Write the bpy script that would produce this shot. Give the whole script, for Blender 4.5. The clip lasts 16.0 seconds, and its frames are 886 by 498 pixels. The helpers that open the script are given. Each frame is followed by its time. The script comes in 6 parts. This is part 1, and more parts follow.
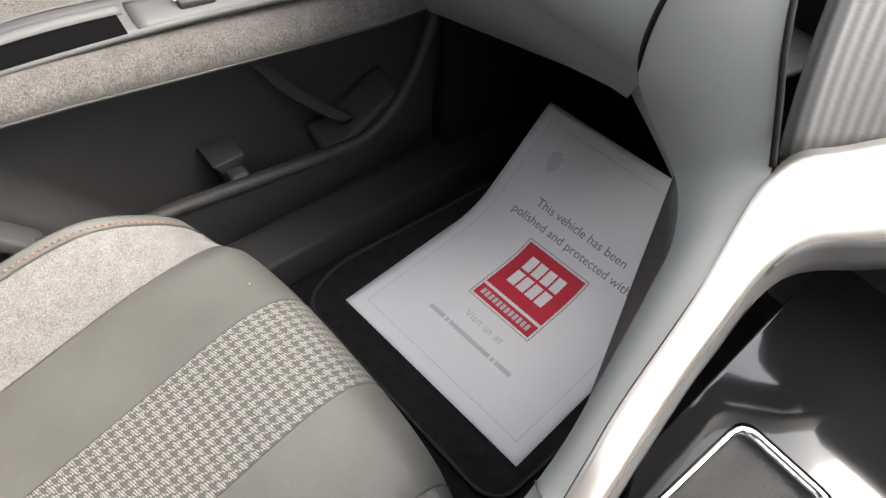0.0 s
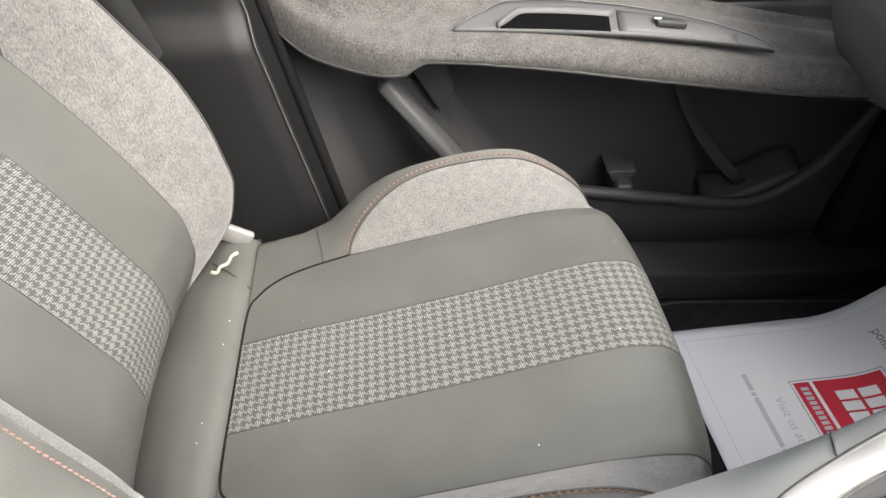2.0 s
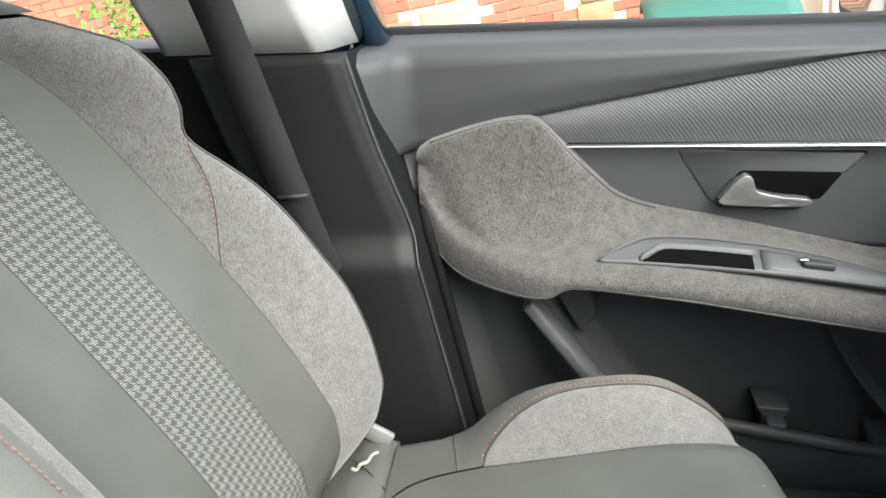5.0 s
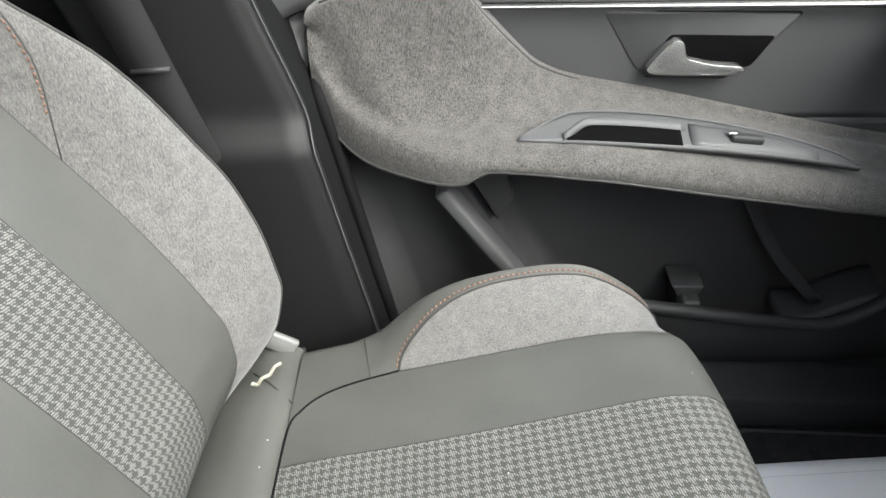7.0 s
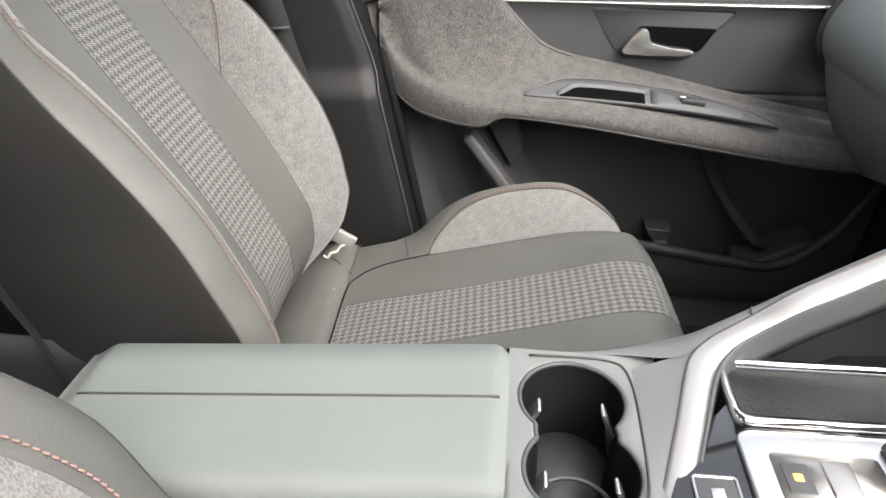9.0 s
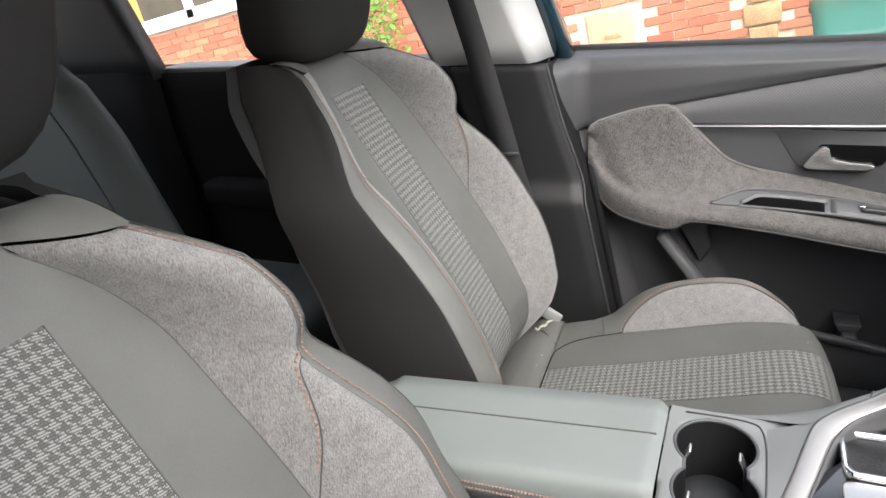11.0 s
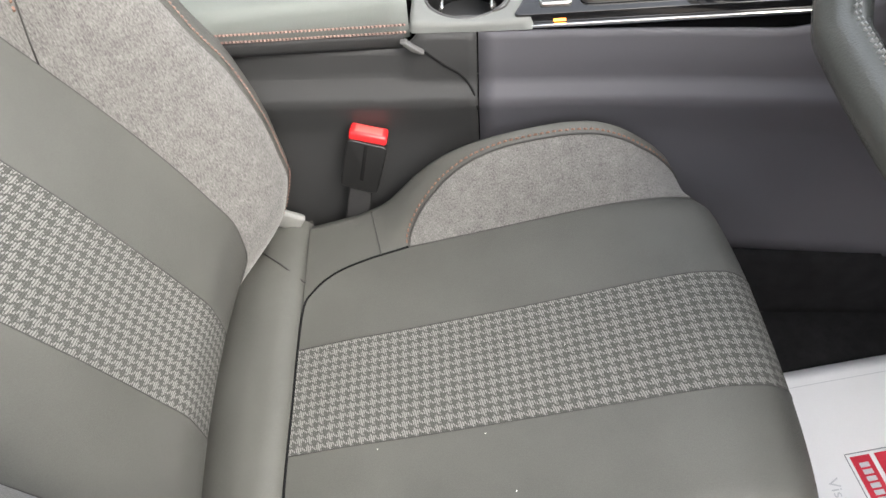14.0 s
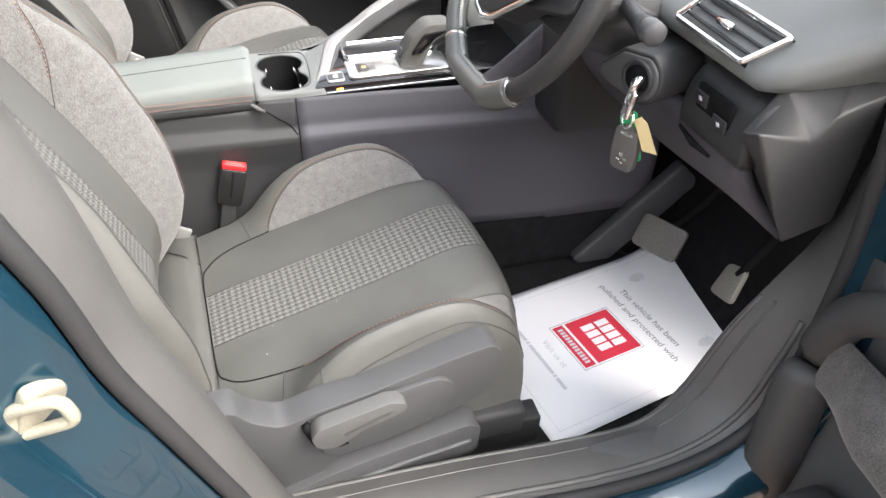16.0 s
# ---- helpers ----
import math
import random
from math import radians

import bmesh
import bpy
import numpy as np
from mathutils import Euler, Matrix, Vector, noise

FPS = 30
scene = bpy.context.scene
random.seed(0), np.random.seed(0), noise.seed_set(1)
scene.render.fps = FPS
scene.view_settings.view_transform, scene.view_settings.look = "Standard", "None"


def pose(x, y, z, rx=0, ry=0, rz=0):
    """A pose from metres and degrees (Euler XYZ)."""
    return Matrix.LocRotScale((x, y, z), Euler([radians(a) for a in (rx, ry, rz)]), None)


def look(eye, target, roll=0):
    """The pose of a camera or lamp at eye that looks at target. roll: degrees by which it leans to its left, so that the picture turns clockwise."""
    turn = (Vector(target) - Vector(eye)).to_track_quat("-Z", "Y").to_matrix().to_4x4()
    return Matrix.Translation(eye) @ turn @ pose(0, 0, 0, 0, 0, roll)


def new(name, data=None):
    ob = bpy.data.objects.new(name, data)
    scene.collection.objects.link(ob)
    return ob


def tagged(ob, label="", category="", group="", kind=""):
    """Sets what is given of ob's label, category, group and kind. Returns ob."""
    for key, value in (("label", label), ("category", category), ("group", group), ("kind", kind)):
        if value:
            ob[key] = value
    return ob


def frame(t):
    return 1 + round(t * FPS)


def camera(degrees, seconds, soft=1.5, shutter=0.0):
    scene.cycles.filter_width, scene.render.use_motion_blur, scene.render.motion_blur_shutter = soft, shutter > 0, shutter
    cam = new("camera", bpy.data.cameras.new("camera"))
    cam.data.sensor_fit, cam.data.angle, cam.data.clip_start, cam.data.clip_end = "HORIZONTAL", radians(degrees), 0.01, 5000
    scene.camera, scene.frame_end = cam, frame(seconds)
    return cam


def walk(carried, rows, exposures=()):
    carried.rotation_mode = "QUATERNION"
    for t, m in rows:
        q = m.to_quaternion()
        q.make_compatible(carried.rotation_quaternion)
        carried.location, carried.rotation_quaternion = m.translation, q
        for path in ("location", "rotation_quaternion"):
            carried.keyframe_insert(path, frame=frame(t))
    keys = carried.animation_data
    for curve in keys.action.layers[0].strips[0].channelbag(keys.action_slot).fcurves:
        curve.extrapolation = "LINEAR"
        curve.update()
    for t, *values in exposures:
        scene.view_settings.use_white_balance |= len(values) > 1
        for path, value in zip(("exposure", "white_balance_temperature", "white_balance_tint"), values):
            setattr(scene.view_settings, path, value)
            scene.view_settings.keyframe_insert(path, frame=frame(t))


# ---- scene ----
cam = camera(67.6, 16.0)
PATH = [
    (0, (0.414, 0.098, 1.181), (1.234, 1.041, -0.382), 3.6),
    (0.5, (0.387, 0.052, 1.159), (1.021, 1.133, -0.4), 3.1),
    (1, (0.345, -0.004, 1.142), (0.812, 1.204, -0.382), 3.0),
    (1.5, (0.319, -0.032, 1.144), (0.593, 1.284, -0.337), 2.1),
    (2, (0.306, -0.052, 1.167), (0.341, 1.398, -0.21), -0.3),
    (2.5, (0.263, -0.069, 1.171), (0.076, 1.504, -0.05), -1.1),
    (3, (0.266, -0.102, 1.204), (-0.2, 1.558, 0.19), -2.9),
    (5.3, (0.318, -0.075, 1.204), (-0.019, 1.699, 0.345), -3.7),
    (5.5, (0.326, -0.064, 1.205), (0.041, 1.688, 0.284), -3.5),
    (6.5, (0.274, -0.009, 1.183), (0.133, 1.641, 0.062), -2.4),
    (7, (0.281, 0.007, 1.159), (0.208, 1.626, -0.013), -0.7),
    (8, (0.276, -0.071, 1.18), (0.267, 1.543, 0.0), 1.7),
    (8.5, (0.291, -0.228, 1.166), (0.200, 1.441, 0.066), 1.4),
    (9, (0.325, -0.346, 1.16), (0.137, 1.344, 0.107), 0.5),
    (9.5, (0.369, -0.493, 1.23), (-0.053, 1.213, 0.275), -2.0),
    (10, (0.394, -0.56, 1.294), (-0.298, 1.114, 0.444), -4.6),
    (10.2, (0.399, -0.578, 1.308), (-0.402, 1.068, 0.503), -5.8),
    (12.3, (0.362, -0.572, 1.283), (-0.407, 0.931, 0.21), -9.0),
    (12.5, (0.367, -0.573, 1.266), (-0.324, 0.909, 0.114), -8.9),
    (13, (0.386, -0.581, 1.224), (-0.113, 0.811, -0.122), -9.2),
    (13.5, (0.415, -0.611, 1.194), (0.075, 0.648, -0.323), -8.7),
    (14, (0.424, -0.637, 1.165), (0.262, 0.549, -0.437), -6.2),
    (14.5, (0.44, -0.631, 1.155), (0.414, 0.502, -0.494), -4.4),
    (15, (0.453, -0.745, 1.174), (0.604, 0.519, -0.369), -1.2),
    (15.5, (0.423, -1.019, 1.246), (0.753, 0.355, -0.169), 1.6),
    (16, (0.342, -1.178, 1.313), (0.812, 0.296, 0.045), 3.1),
]
EXPOSURES = [(0, 2.98, 7000, 10), (3, 2.7, 6750, 8), (5.5, 2.57, 6450, 4), (8, 2.6, 6600, 6), (9, 2.57, 6750, 10), (10, 2.33, 6700, 10), (12.5, 2.52, 6450, 9), (13.5, 2.62, 6950, 8), (14.5, 2.62, 6650, 9), (15.3, 2.98, 6650, 11), (16, 2.92, 6700, 10)]
walk(cam, [(t, look(eye, target, roll)) for t, eye, target, roll in PATH], EXPOSURES)

# ---------- world and light ----------
world = bpy.data.worlds.new("sky")
scene.world = world
world.use_nodes = True
wn = world.node_tree
sky = wn.nodes.new("ShaderNodeTexSky")
sky.sky_type = "NISHITA"
sky.sun_disc = False
sky.sun_elevation, sky.sun_rotation = radians(47), radians(135)
sky.air_density, sky.dust_density, sky.ozone_density = 1.0, 3.0, 1.0
cloud = wn.nodes.new("ShaderNodeHueSaturation")
cloud.inputs["Saturation"].default_value = 0.35
wn.links.new(sky.outputs[0], cloud.inputs["Color"])
wn.links.new(cloud.outputs[0], wn.nodes["Background"].inputs[0])
wn.nodes["Background"].inputs[1].default_value = 0.15
sun_data = bpy.data.lights.new("sun", "SUN")
sun_data.energy, sun_data.angle, sun_data.color = 0.42, radians(45), (1.0, 0.97, 0.93)
sun = new("sun", sun_data)
sun.matrix_world = look((0, 0, 10), (-3.1, 3.1, 5.3))

# ---------- small builders ----------
origin = {}


def thing(name, at, label, category, group="", kind=""):
    ob = new(name)
    ob.location = at
    origin[ob] = Vector(at)
    return tagged(ob, label, category, group, kind)


def finish(bm, smooth):
    bmesh.ops.recalc_face_normals(bm, faces=bm.faces)
    for f in bm.faces:
        f.smooth = smooth


def part(name, bm, material, parent, label="", smooth=True, recalc=True):
    """One mesh object under a thing or a part; the mesh is given in world metres."""
    at = origin[parent]
    bmesh.ops.translate(bm, verts=bm.verts, vec=-at)
    if recalc:
        finish(bm, smooth)
    else:
        for f in bm.faces:
            f.smooth = smooth
    me = bpy.data.meshes.new(name)
    bm.to_mesh(me)
    bm.free()
    me.materials.append(material)
    ob = new(name, me)
    ob.parent = parent
    origin[ob] = at
    return tagged(ob, label)


def solo(name, bm, material, label="", category="", kind="", at=None, smooth=True, group=""):
    """A thing that is one mesh."""
    if at is None:
        lo = Vector([min(v.co[i] for v in bm.verts) for i in range(3)])
        hi = Vector([max(v.co[i] for v in bm.verts) for i in range(3)])
        at = Vector(((lo.x + hi.x) / 2, (lo.y + hi.y) / 2, lo.z))
    at = Vector(at)
    bmesh.ops.translate(bm, verts=bm.verts, vec=-at)
    finish(bm, smooth)
    me = bpy.data.meshes.new(name)
    bm.to_mesh(me)
    bm.free()
    me.materials.append(material)
    ob = new(name, me)
    ob.location = at
    origin[ob] = at
    return tagged(ob, label, category, group, kind)


def fit_curve(xs, ys):
    """Smooth curve through (x, y) pairs, with slopes that never overshoot."""
    xs, ys = np.array(xs, float), np.array(ys, float)
    d = np.diff(ys) / np.diff(xs)
    m = np.zeros(len(xs))
    m[0], m[-1] = d[0], d[-1]
    for i in range(1, len(xs) - 1):
        m[i] = 0 if d[i - 1] * d[i] <= 0 else 2 * d[i - 1] * d[i] / (d[i - 1] + d[i])

    def f(x):
        x = min(max(x, xs[0]), xs[-1])
        i = min(max(int(np.searchsorted(xs, x)) - 1, 0), len(xs) - 2)
        h = xs[i + 1] - xs[i]
        t = (x - xs[i]) / h
        return float((1 + 2 * t) * (1 - t) ** 2 * ys[i] + t * (1 - t) ** 2 * h * m[i] + t * t * (3 - 2 * t) * ys[i + 1] + t * t * (t - 1) * h * m[i + 1])

    return f


def sm(t):
    t = min(max(t, 0.0), 1.0)
    return t * t * (3 - 2 * t)


def span(a, b, n):
    return [a + (b - a) * i / n for i in range(n + 1)]


def sheet(fn, us, vs, uv=None, back=None):
    """A curved sheet of fn(u, v); uv(u, v) gives weave coordinates in metres; back: a vector by which it is made thick."""
    bm = bmesh.new()
    lay = bm.loops.layers.uv.new("weave")
    g = [[bm.verts.new(fn(u, v)) for v in vs] for u in us]
    for i in range(len(us) - 1):
        for j in range(len(vs) - 1):
            f = bm.faces.new((g[i][j], g[i + 1][j], g[i + 1][j + 1], g[i][j + 1]))
            for loop, (a, b) in zip(f.loops, ((i, j), (i + 1, j), (i + 1, j + 1), (i, j + 1))):
                loop[lay].uv = uv(us[a], vs[b]) if uv else (us[a], vs[b])
    if back:
        rim = [e.verts[:] for e in bm.edges if e.is_boundary]
        far = {v: bm.verts.new(v.co + Vector(back)) for v in bm.verts[:]}
        for f in bm.faces[:]:
            bm.faces.new([far[v] for v in reversed(f.verts)])
        for a, b in rim:
            bm.faces.new((a, b, far[b], far[a]))
    return bm


def tube(points, r, sides=8, closed=False, flat=1.0):
    pts = [Vector(p) for p in points]
    bm = bmesh.new()
    n = len(pts)
    rings = []
    side = None
    for i, p in enumerate(pts):
        a = pts[(i - 1) % n] if closed or i else p
        b = pts[(i + 1) % n] if closed or i < n - 1 else p
        d = (b - a).normalized()
        if side is None:
            side = d.orthogonal().normalized()
        side = (side - d * side.dot(d)).normalized()
        up = d.cross(side)
        rr = r[i] if isinstance(r, (list, tuple)) else r
        rings.append([bm.verts.new(p + side * math.cos(k * 2 * math.pi / sides) * rr + up * math.sin(k * 2 * math.pi / sides) * rr * flat) for k in range(sides)])
    for i in range(n if closed else n - 1):
        a, b = rings[i], rings[(i + 1) % n]
        for k in range(sides):
            bm.faces.new((a[k], a[(k + 1) % sides], b[(k + 1) % sides], b[k]))
    if not closed:
        bm.faces.new(rings[0])
        bm.faces.new(rings[-1])
    return bm


def prism(poly, axis, a, b, bevel=0.0, seg=2):
    """A plate with the outline poly (in the two other axes, in xyz order) from a to b along the axis."""
    bm = bmesh.new()

    def at(p, w):
        return {"x": (w, p[0], p[1]), "y": (p[0], w, p[1]), "z": (p[0], p[1], w)}[axis]

    lo, hi = [bm.verts.new(at(p, a)) for p in poly], [bm.verts.new(at(p, b)) for p in poly]
    bm.faces.new(lo)
    bm.faces.new(hi)
    for i in range(len(poly)):
        j = (i + 1) % len(poly)
        bm.faces.new((lo[i], lo[j], hi[j], hi[i]))
    bmesh.ops.recalc_face_normals(bm, faces=bm.faces)
    if bevel:
        bmesh.ops.bevel(bm, geom=bm.edges[:], offset=bevel, segments=seg, profile=0.5, affect="EDGES", clamp_overlap=True)
    return bm


def rbox(x0, x1, y0, y1, z0, z1, bevel=0.004, seg=2):
    return prism([(x0, y0), (x1, y0), (x1, y1), (x0, y1)], "z", z0, z1, bevel, seg)


def turn(bm, m):
    bmesh.ops.transform(bm, matrix=m, verts=bm.verts)
    return bm


def join(*bms):
    out = bms[0]
    for other in bms[1:]:
        me = bpy.data.meshes.new("tmp")
        other.to_mesh(me)
        other.free()
        out.from_mesh(me)
        bpy.data.meshes.remove(me)
    return out


def round_poly(pts, r, n=4):
    """Round the corners of a flat outline."""
    out = []
    k = len(pts)
    for i in range(k):
        p, a, b = Vector(pts[i]), Vector(pts[i - 1]), Vector(pts[(i + 1) % k])
        rr = min(r, (a - p).length * 0.45, (b - p).length * 0.45)
        s, e = p + (a - p).normalized() * rr, p + (b - p).normalized() * rr
        for t in span(0, 1, n):
            q = s * (1 - t) ** 2 + p * 2 * t * (1 - t) + e * t * t
            out.append((q.x, q.y))
    return out


def smooth_line(pts, n=6):
    """Points on a smooth line through pts."""
    pts = [Vector(p) for p in pts]
    out = []
    for i in range(len(pts) - 1):
        p0, p1, p2, p3 = pts[max(i - 1, 0)], pts[i], pts[i + 1], pts[min(i + 2, len(pts) - 1)]
        for t in span(0, 1, n)[:-1]:
            out.append(0.5 * (2 * p1 + (p2 - p0) * t + (2 * p0 - 5 * p1 + 4 * p2 - p3) * t * t + (3 * p1 - p0 - 3 * p2 + p3) * t ** 3))
    out.append(pts[-1])
    return out


# ---------- materials ----------
def node_mat(name):
    m = bpy.data.materials.new(name)
    m.use_nodes = True
    nt = m.node_tree
    return m, nt, nt.nodes["Principled BSDF"]


def mat(name, color, rough=0.5, metal=0.0, vary=0.15, scale=8.0, grain=400.0, bump=0.0, spec=0.5, coat=0.0, crease=0.0):
    """Plain surface with broad stains, fine grain and a fine relief."""
    m, nt, b = node_mat(name)
    co = nt.nodes.new("ShaderNodeTexCoord")
    n1 = nt.nodes.new("ShaderNodeTexNoise")
    n1.inputs["Scale"].default_value, n1.inputs["Detail"].default_value = scale, 4
    n2 = nt.nodes.new("ShaderNodeTexNoise")
    n2.inputs["Scale"].default_value, n2.inputs["Detail"].default_value = grain, 2
    for n in (n1, n2):
        nt.links.new(co.outputs["Object"], n.inputs["Vector"])
    add = nt.nodes.new("ShaderNodeMath")
    add.operation = "ADD"
    nt.links.new(n1.outputs[0], add.inputs[0])
    nt.links.new(n2.outputs[0], add.inputs[1])
    ramp = nt.nodes.new("ShaderNodeMapRange")
    ramp.inputs["From Min"].default_value, ramp.inputs["From Max"].default_value = 0.6, 1.4
    ramp.inputs["To Min"].default_value, ramp.inputs["To Max"].default_value = 1 - vary, 1 + vary
    nt.links.new(add.outputs[0], ramp.inputs["Value"])
    mul = nt.nodes.new("ShaderNodeVectorMath")
    mul.operation = "SCALE"
    mul.inputs[0].default_value = color
    nt.links.new(ramp.outputs[0], mul.inputs["Scale"])
    nt.links.new(mul.outputs[0], b.inputs["Base Color"])
    rr = nt.nodes.new("ShaderNodeMapRange")
    rr.inputs["To Min"].default_value, rr.inputs["To Max"].default_value = max(rough - 0.08, 0.02), min(rough + 0.08, 1)
    nt.links.new(n1.outputs[0], rr.inputs["Value"])
    nt.links.new(rr.outputs[0], b.inputs["Roughness"])
    b.inputs["Metallic"].default_value = metal
    b.inputs["Specular IOR Level"].default_value = spec
    b.inputs["Coat Weight"].default_value = coat
    if crease:
        bc = nt.nodes.new("ShaderNodeBump")
        bc.inputs["Strength"].default_value, bc.inputs["Distance"].default_value = crease, 0.004
        nt.links.new(n1.outputs[0], bc.inputs["Height"])
        nt.links.new(bc.outputs[0], b.inputs["Normal"])
    if bump:
        bp = nt.nodes.new("ShaderNodeBump")
        bp.inputs["Strength"].default_value, bp.inputs["Distance"].default_value = bump, 0.001
        nt.links.new(n2.outputs[0], bp.inputs["Height"])
        nt.links.new(bp.outputs[0], b.inputs["Normal"])
        if crease:
            nt.links.new(bc.outputs[0], bp.inputs["Normal"])
    return m


def heather(name, dark, light, scale=1.0, low=0.28, high=0.80):
    """Melange cloth: short light and dark threads."""
    m, nt, b = node_mat(name)
    co = nt.nodes.new("ShaderNodeTexCoord")
    outs = []
    for k, (sx, sy, sz) in enumerate(((760, 760, 170), (330, 700, 420), (60, 60, 60))):
        mp = nt.nodes.new("ShaderNodeMapping")
        mp.inputs["Rotation"].default_value = (0.45 if k == 0 else 0.0, 0.0, 0.0)
        mp.inputs["Scale"].default_value = (sx * scale, sy * scale, sz * scale)
        nt.links.new(co.outputs["Object"], mp.inputs["Vector"])
        n = nt.nodes.new("ShaderNodeTexNoise")
        n.inputs["Scale"].default_value, n.inputs["Detail"].default_value = 1.0, 2
        nt.links.new(mp.outputs[0], n.inputs["Vector"])
        outs.append(n.outputs[0])
    a = nt.nodes.new("ShaderNodeMath")
    a.operation = "MULTIPLY_ADD"
    a.inputs[1].default_value = 0.5
    nt.links.new(outs[1], a.inputs[0])
    nt.links.new(outs[0], a.inputs[2])
    c = nt.nodes.new("ShaderNodeMath")
    c.operation = "MULTIPLY_ADD"
    c.inputs[1].default_value = 0.35
    nt.links.new(outs[2], c.inputs[0])
    nt.links.new(a.outputs[0], c.inputs[2])
    ramp = nt.nodes.new("ShaderNodeValToRGB")
    ramp.color_ramp.elements[0].position, ramp.color_ramp.elements[1].position = low, high
    ramp.color_ramp.elements[0].color, ramp.color_ramp.elements[1].color = (*dark, 1), (*light, 1)
    half = nt.nodes.new("ShaderNodeMath")
    half.operation = "MULTIPLY"
    half.inputs[1].default_value = 0.58
    nt.links.new(c.outputs[0], half.inputs[0])
    nt.links.new(half.outputs[0], ramp.inputs[0])
    nt.links.new(ramp.outputs[0], b.inputs["Base Color"])
    bp = nt.nodes.new("ShaderNodeBump")
    bp.inputs["Strength"].default_value, bp.inputs["Distance"].default_value = 0.35, 0.001
    nt.links.new(a.outputs[0], bp.inputs["Height"])
    nt.links.new(bp.outputs[0], b.inputs["Normal"])
    b.inputs["Roughness"].default_value = 0.95
    b.inputs["Specular IOR Level"].default_value = 0.15
    b.inputs["Sheen Weight"].default_value = 0.25
    return m


def houndstooth(name, dark, light, period):
    """Two-by-two twill of four dark and four light threads, from the weave coordinates."""
    m, nt, b = node_mat(name)
    uv = nt.nodes.new("ShaderNodeUVMap")
    uv.uv_map = "weave"
    wob = nt.nodes.new("ShaderNodeTexNoise")
    wob.inputs["Scale"].default_value = 140
    nt.links.new(uv.outputs[0], wob.inputs["Vector"])
    wm = nt.nodes.new("ShaderNodeVectorMath")
    wm.operation = "MULTIPLY_ADD"
    wm.inputs[1].default_value = (0.0016, 0.0016, 0)
    nt.links.new(wob.outputs["Color"], wm.inputs[0])
    nt.links.new(uv.outputs[0], wm.inputs[2])
    sep = nt.nodes.new("ShaderNodeSeparateXYZ")
    nt.links.new(wm.outputs[0], sep.inputs[0])

    def math_node(op, a, v=None, c=None):
        n = nt.nodes.new("ShaderNodeMath")
        n.operation = op
        nt.links.new(a, n.inputs[0])
        if isinstance(v, (int, float)):
            n.inputs[1].default_value = v
        elif v is not None:
            nt.links.new(v, n.inputs[1])
        return n.outputs[0]

    i = math_node("FLOOR", math_node("MULTIPLY", sep.outputs[0], 8 / period))
    j = math_node("FLOOR", math_node("MULTIPLY", sep.outputs[1], 9.4 / period))
    warp = math_node("LESS_THAN", math_node("FLOORED_MODULO", i, 8.0), 3.5)
    weft = math_node("LESS_THAN", math_node("FLOORED_MODULO", j, 8.0), 3.5)
    over = math_node("LESS_THAN", math_node("FLOORED_MODULO", math_node("ADD", i, j), 4.0), 1.5)
    pick = nt.nodes.new("ShaderNodeMix")
    pick.data_type = "FLOAT"
    nt.links.new(over, pick.inputs[0])
    nt.links.new(weft, pick.inputs[2])
    nt.links.new(warp, pick.inputs[3])
    grain = nt.nodes.new("ShaderNodeTexNoise")
    grain.inputs["Scale"].default_value, grain.inputs["Detail"].default_value = 900, 3
    nt.links.new(uv.outputs[0], grain.inputs["Vector"])
    tone = nt.nodes.new("ShaderNodeMath")
    tone.operation = "MULTIPLY_ADD"
    tone.inputs[1].default_value = 0.5
    nt.links.new(grain.outputs[0], tone.inputs[0])
    sub = math_node("MULTIPLY", pick.outputs[0], 0.52)
    slant = math_node("ADD", math_node("MULTIPLY", sep.outputs[0], 2 * math.pi * 5 / period), math_node("MULTIPLY", sep.outputs[1], 2 * math.pi * 1.2 / period))
    strand = math_node("ADD", math_node("MULTIPLY", pick.outputs[0], 0.40), 0.08)
    yarn = math_node("MULTIPLY", math_node("SINE", slant), strand)
    yarn2 = math_node("MULTIPLY", math_node("SINE", math_node("MULTIPLY", sep.outputs[1], 2 * math.pi * 9.4 / period)), 0.09)
    nt.links.new(math_node("ADD", sub, math_node("ADD", yarn, yarn2)), tone.inputs[2])
    ramp = nt.nodes.new("ShaderNodeValToRGB")
    ramp.color_ramp.elements[0].position, ramp.color_ramp.elements[1].position = 0.15, 1.0
    ramp.color_ramp.elements[0].color, ramp.color_ramp.elements[1].color = (*dark, 1), (*light, 1)
    nt.links.new(tone.outputs[0], ramp.inputs[0])
    nt.links.new(ramp.outputs[0], b.inputs["Base Color"])
    bp = nt.nodes.new("ShaderNodeBump")
    bp.inputs["Strength"].default_value, bp.inputs["Distance"].default_value = 0.5, 0.0008
    nt.links.new(tone.outputs[0], bp.inputs["Height"])
    nt.links.new(bp.outputs[0], b.inputs["Normal"])
    b.inputs["Roughness"].default_value, b.inputs["Specular IOR Level"].default_value = 0.9, 0.2
    return m


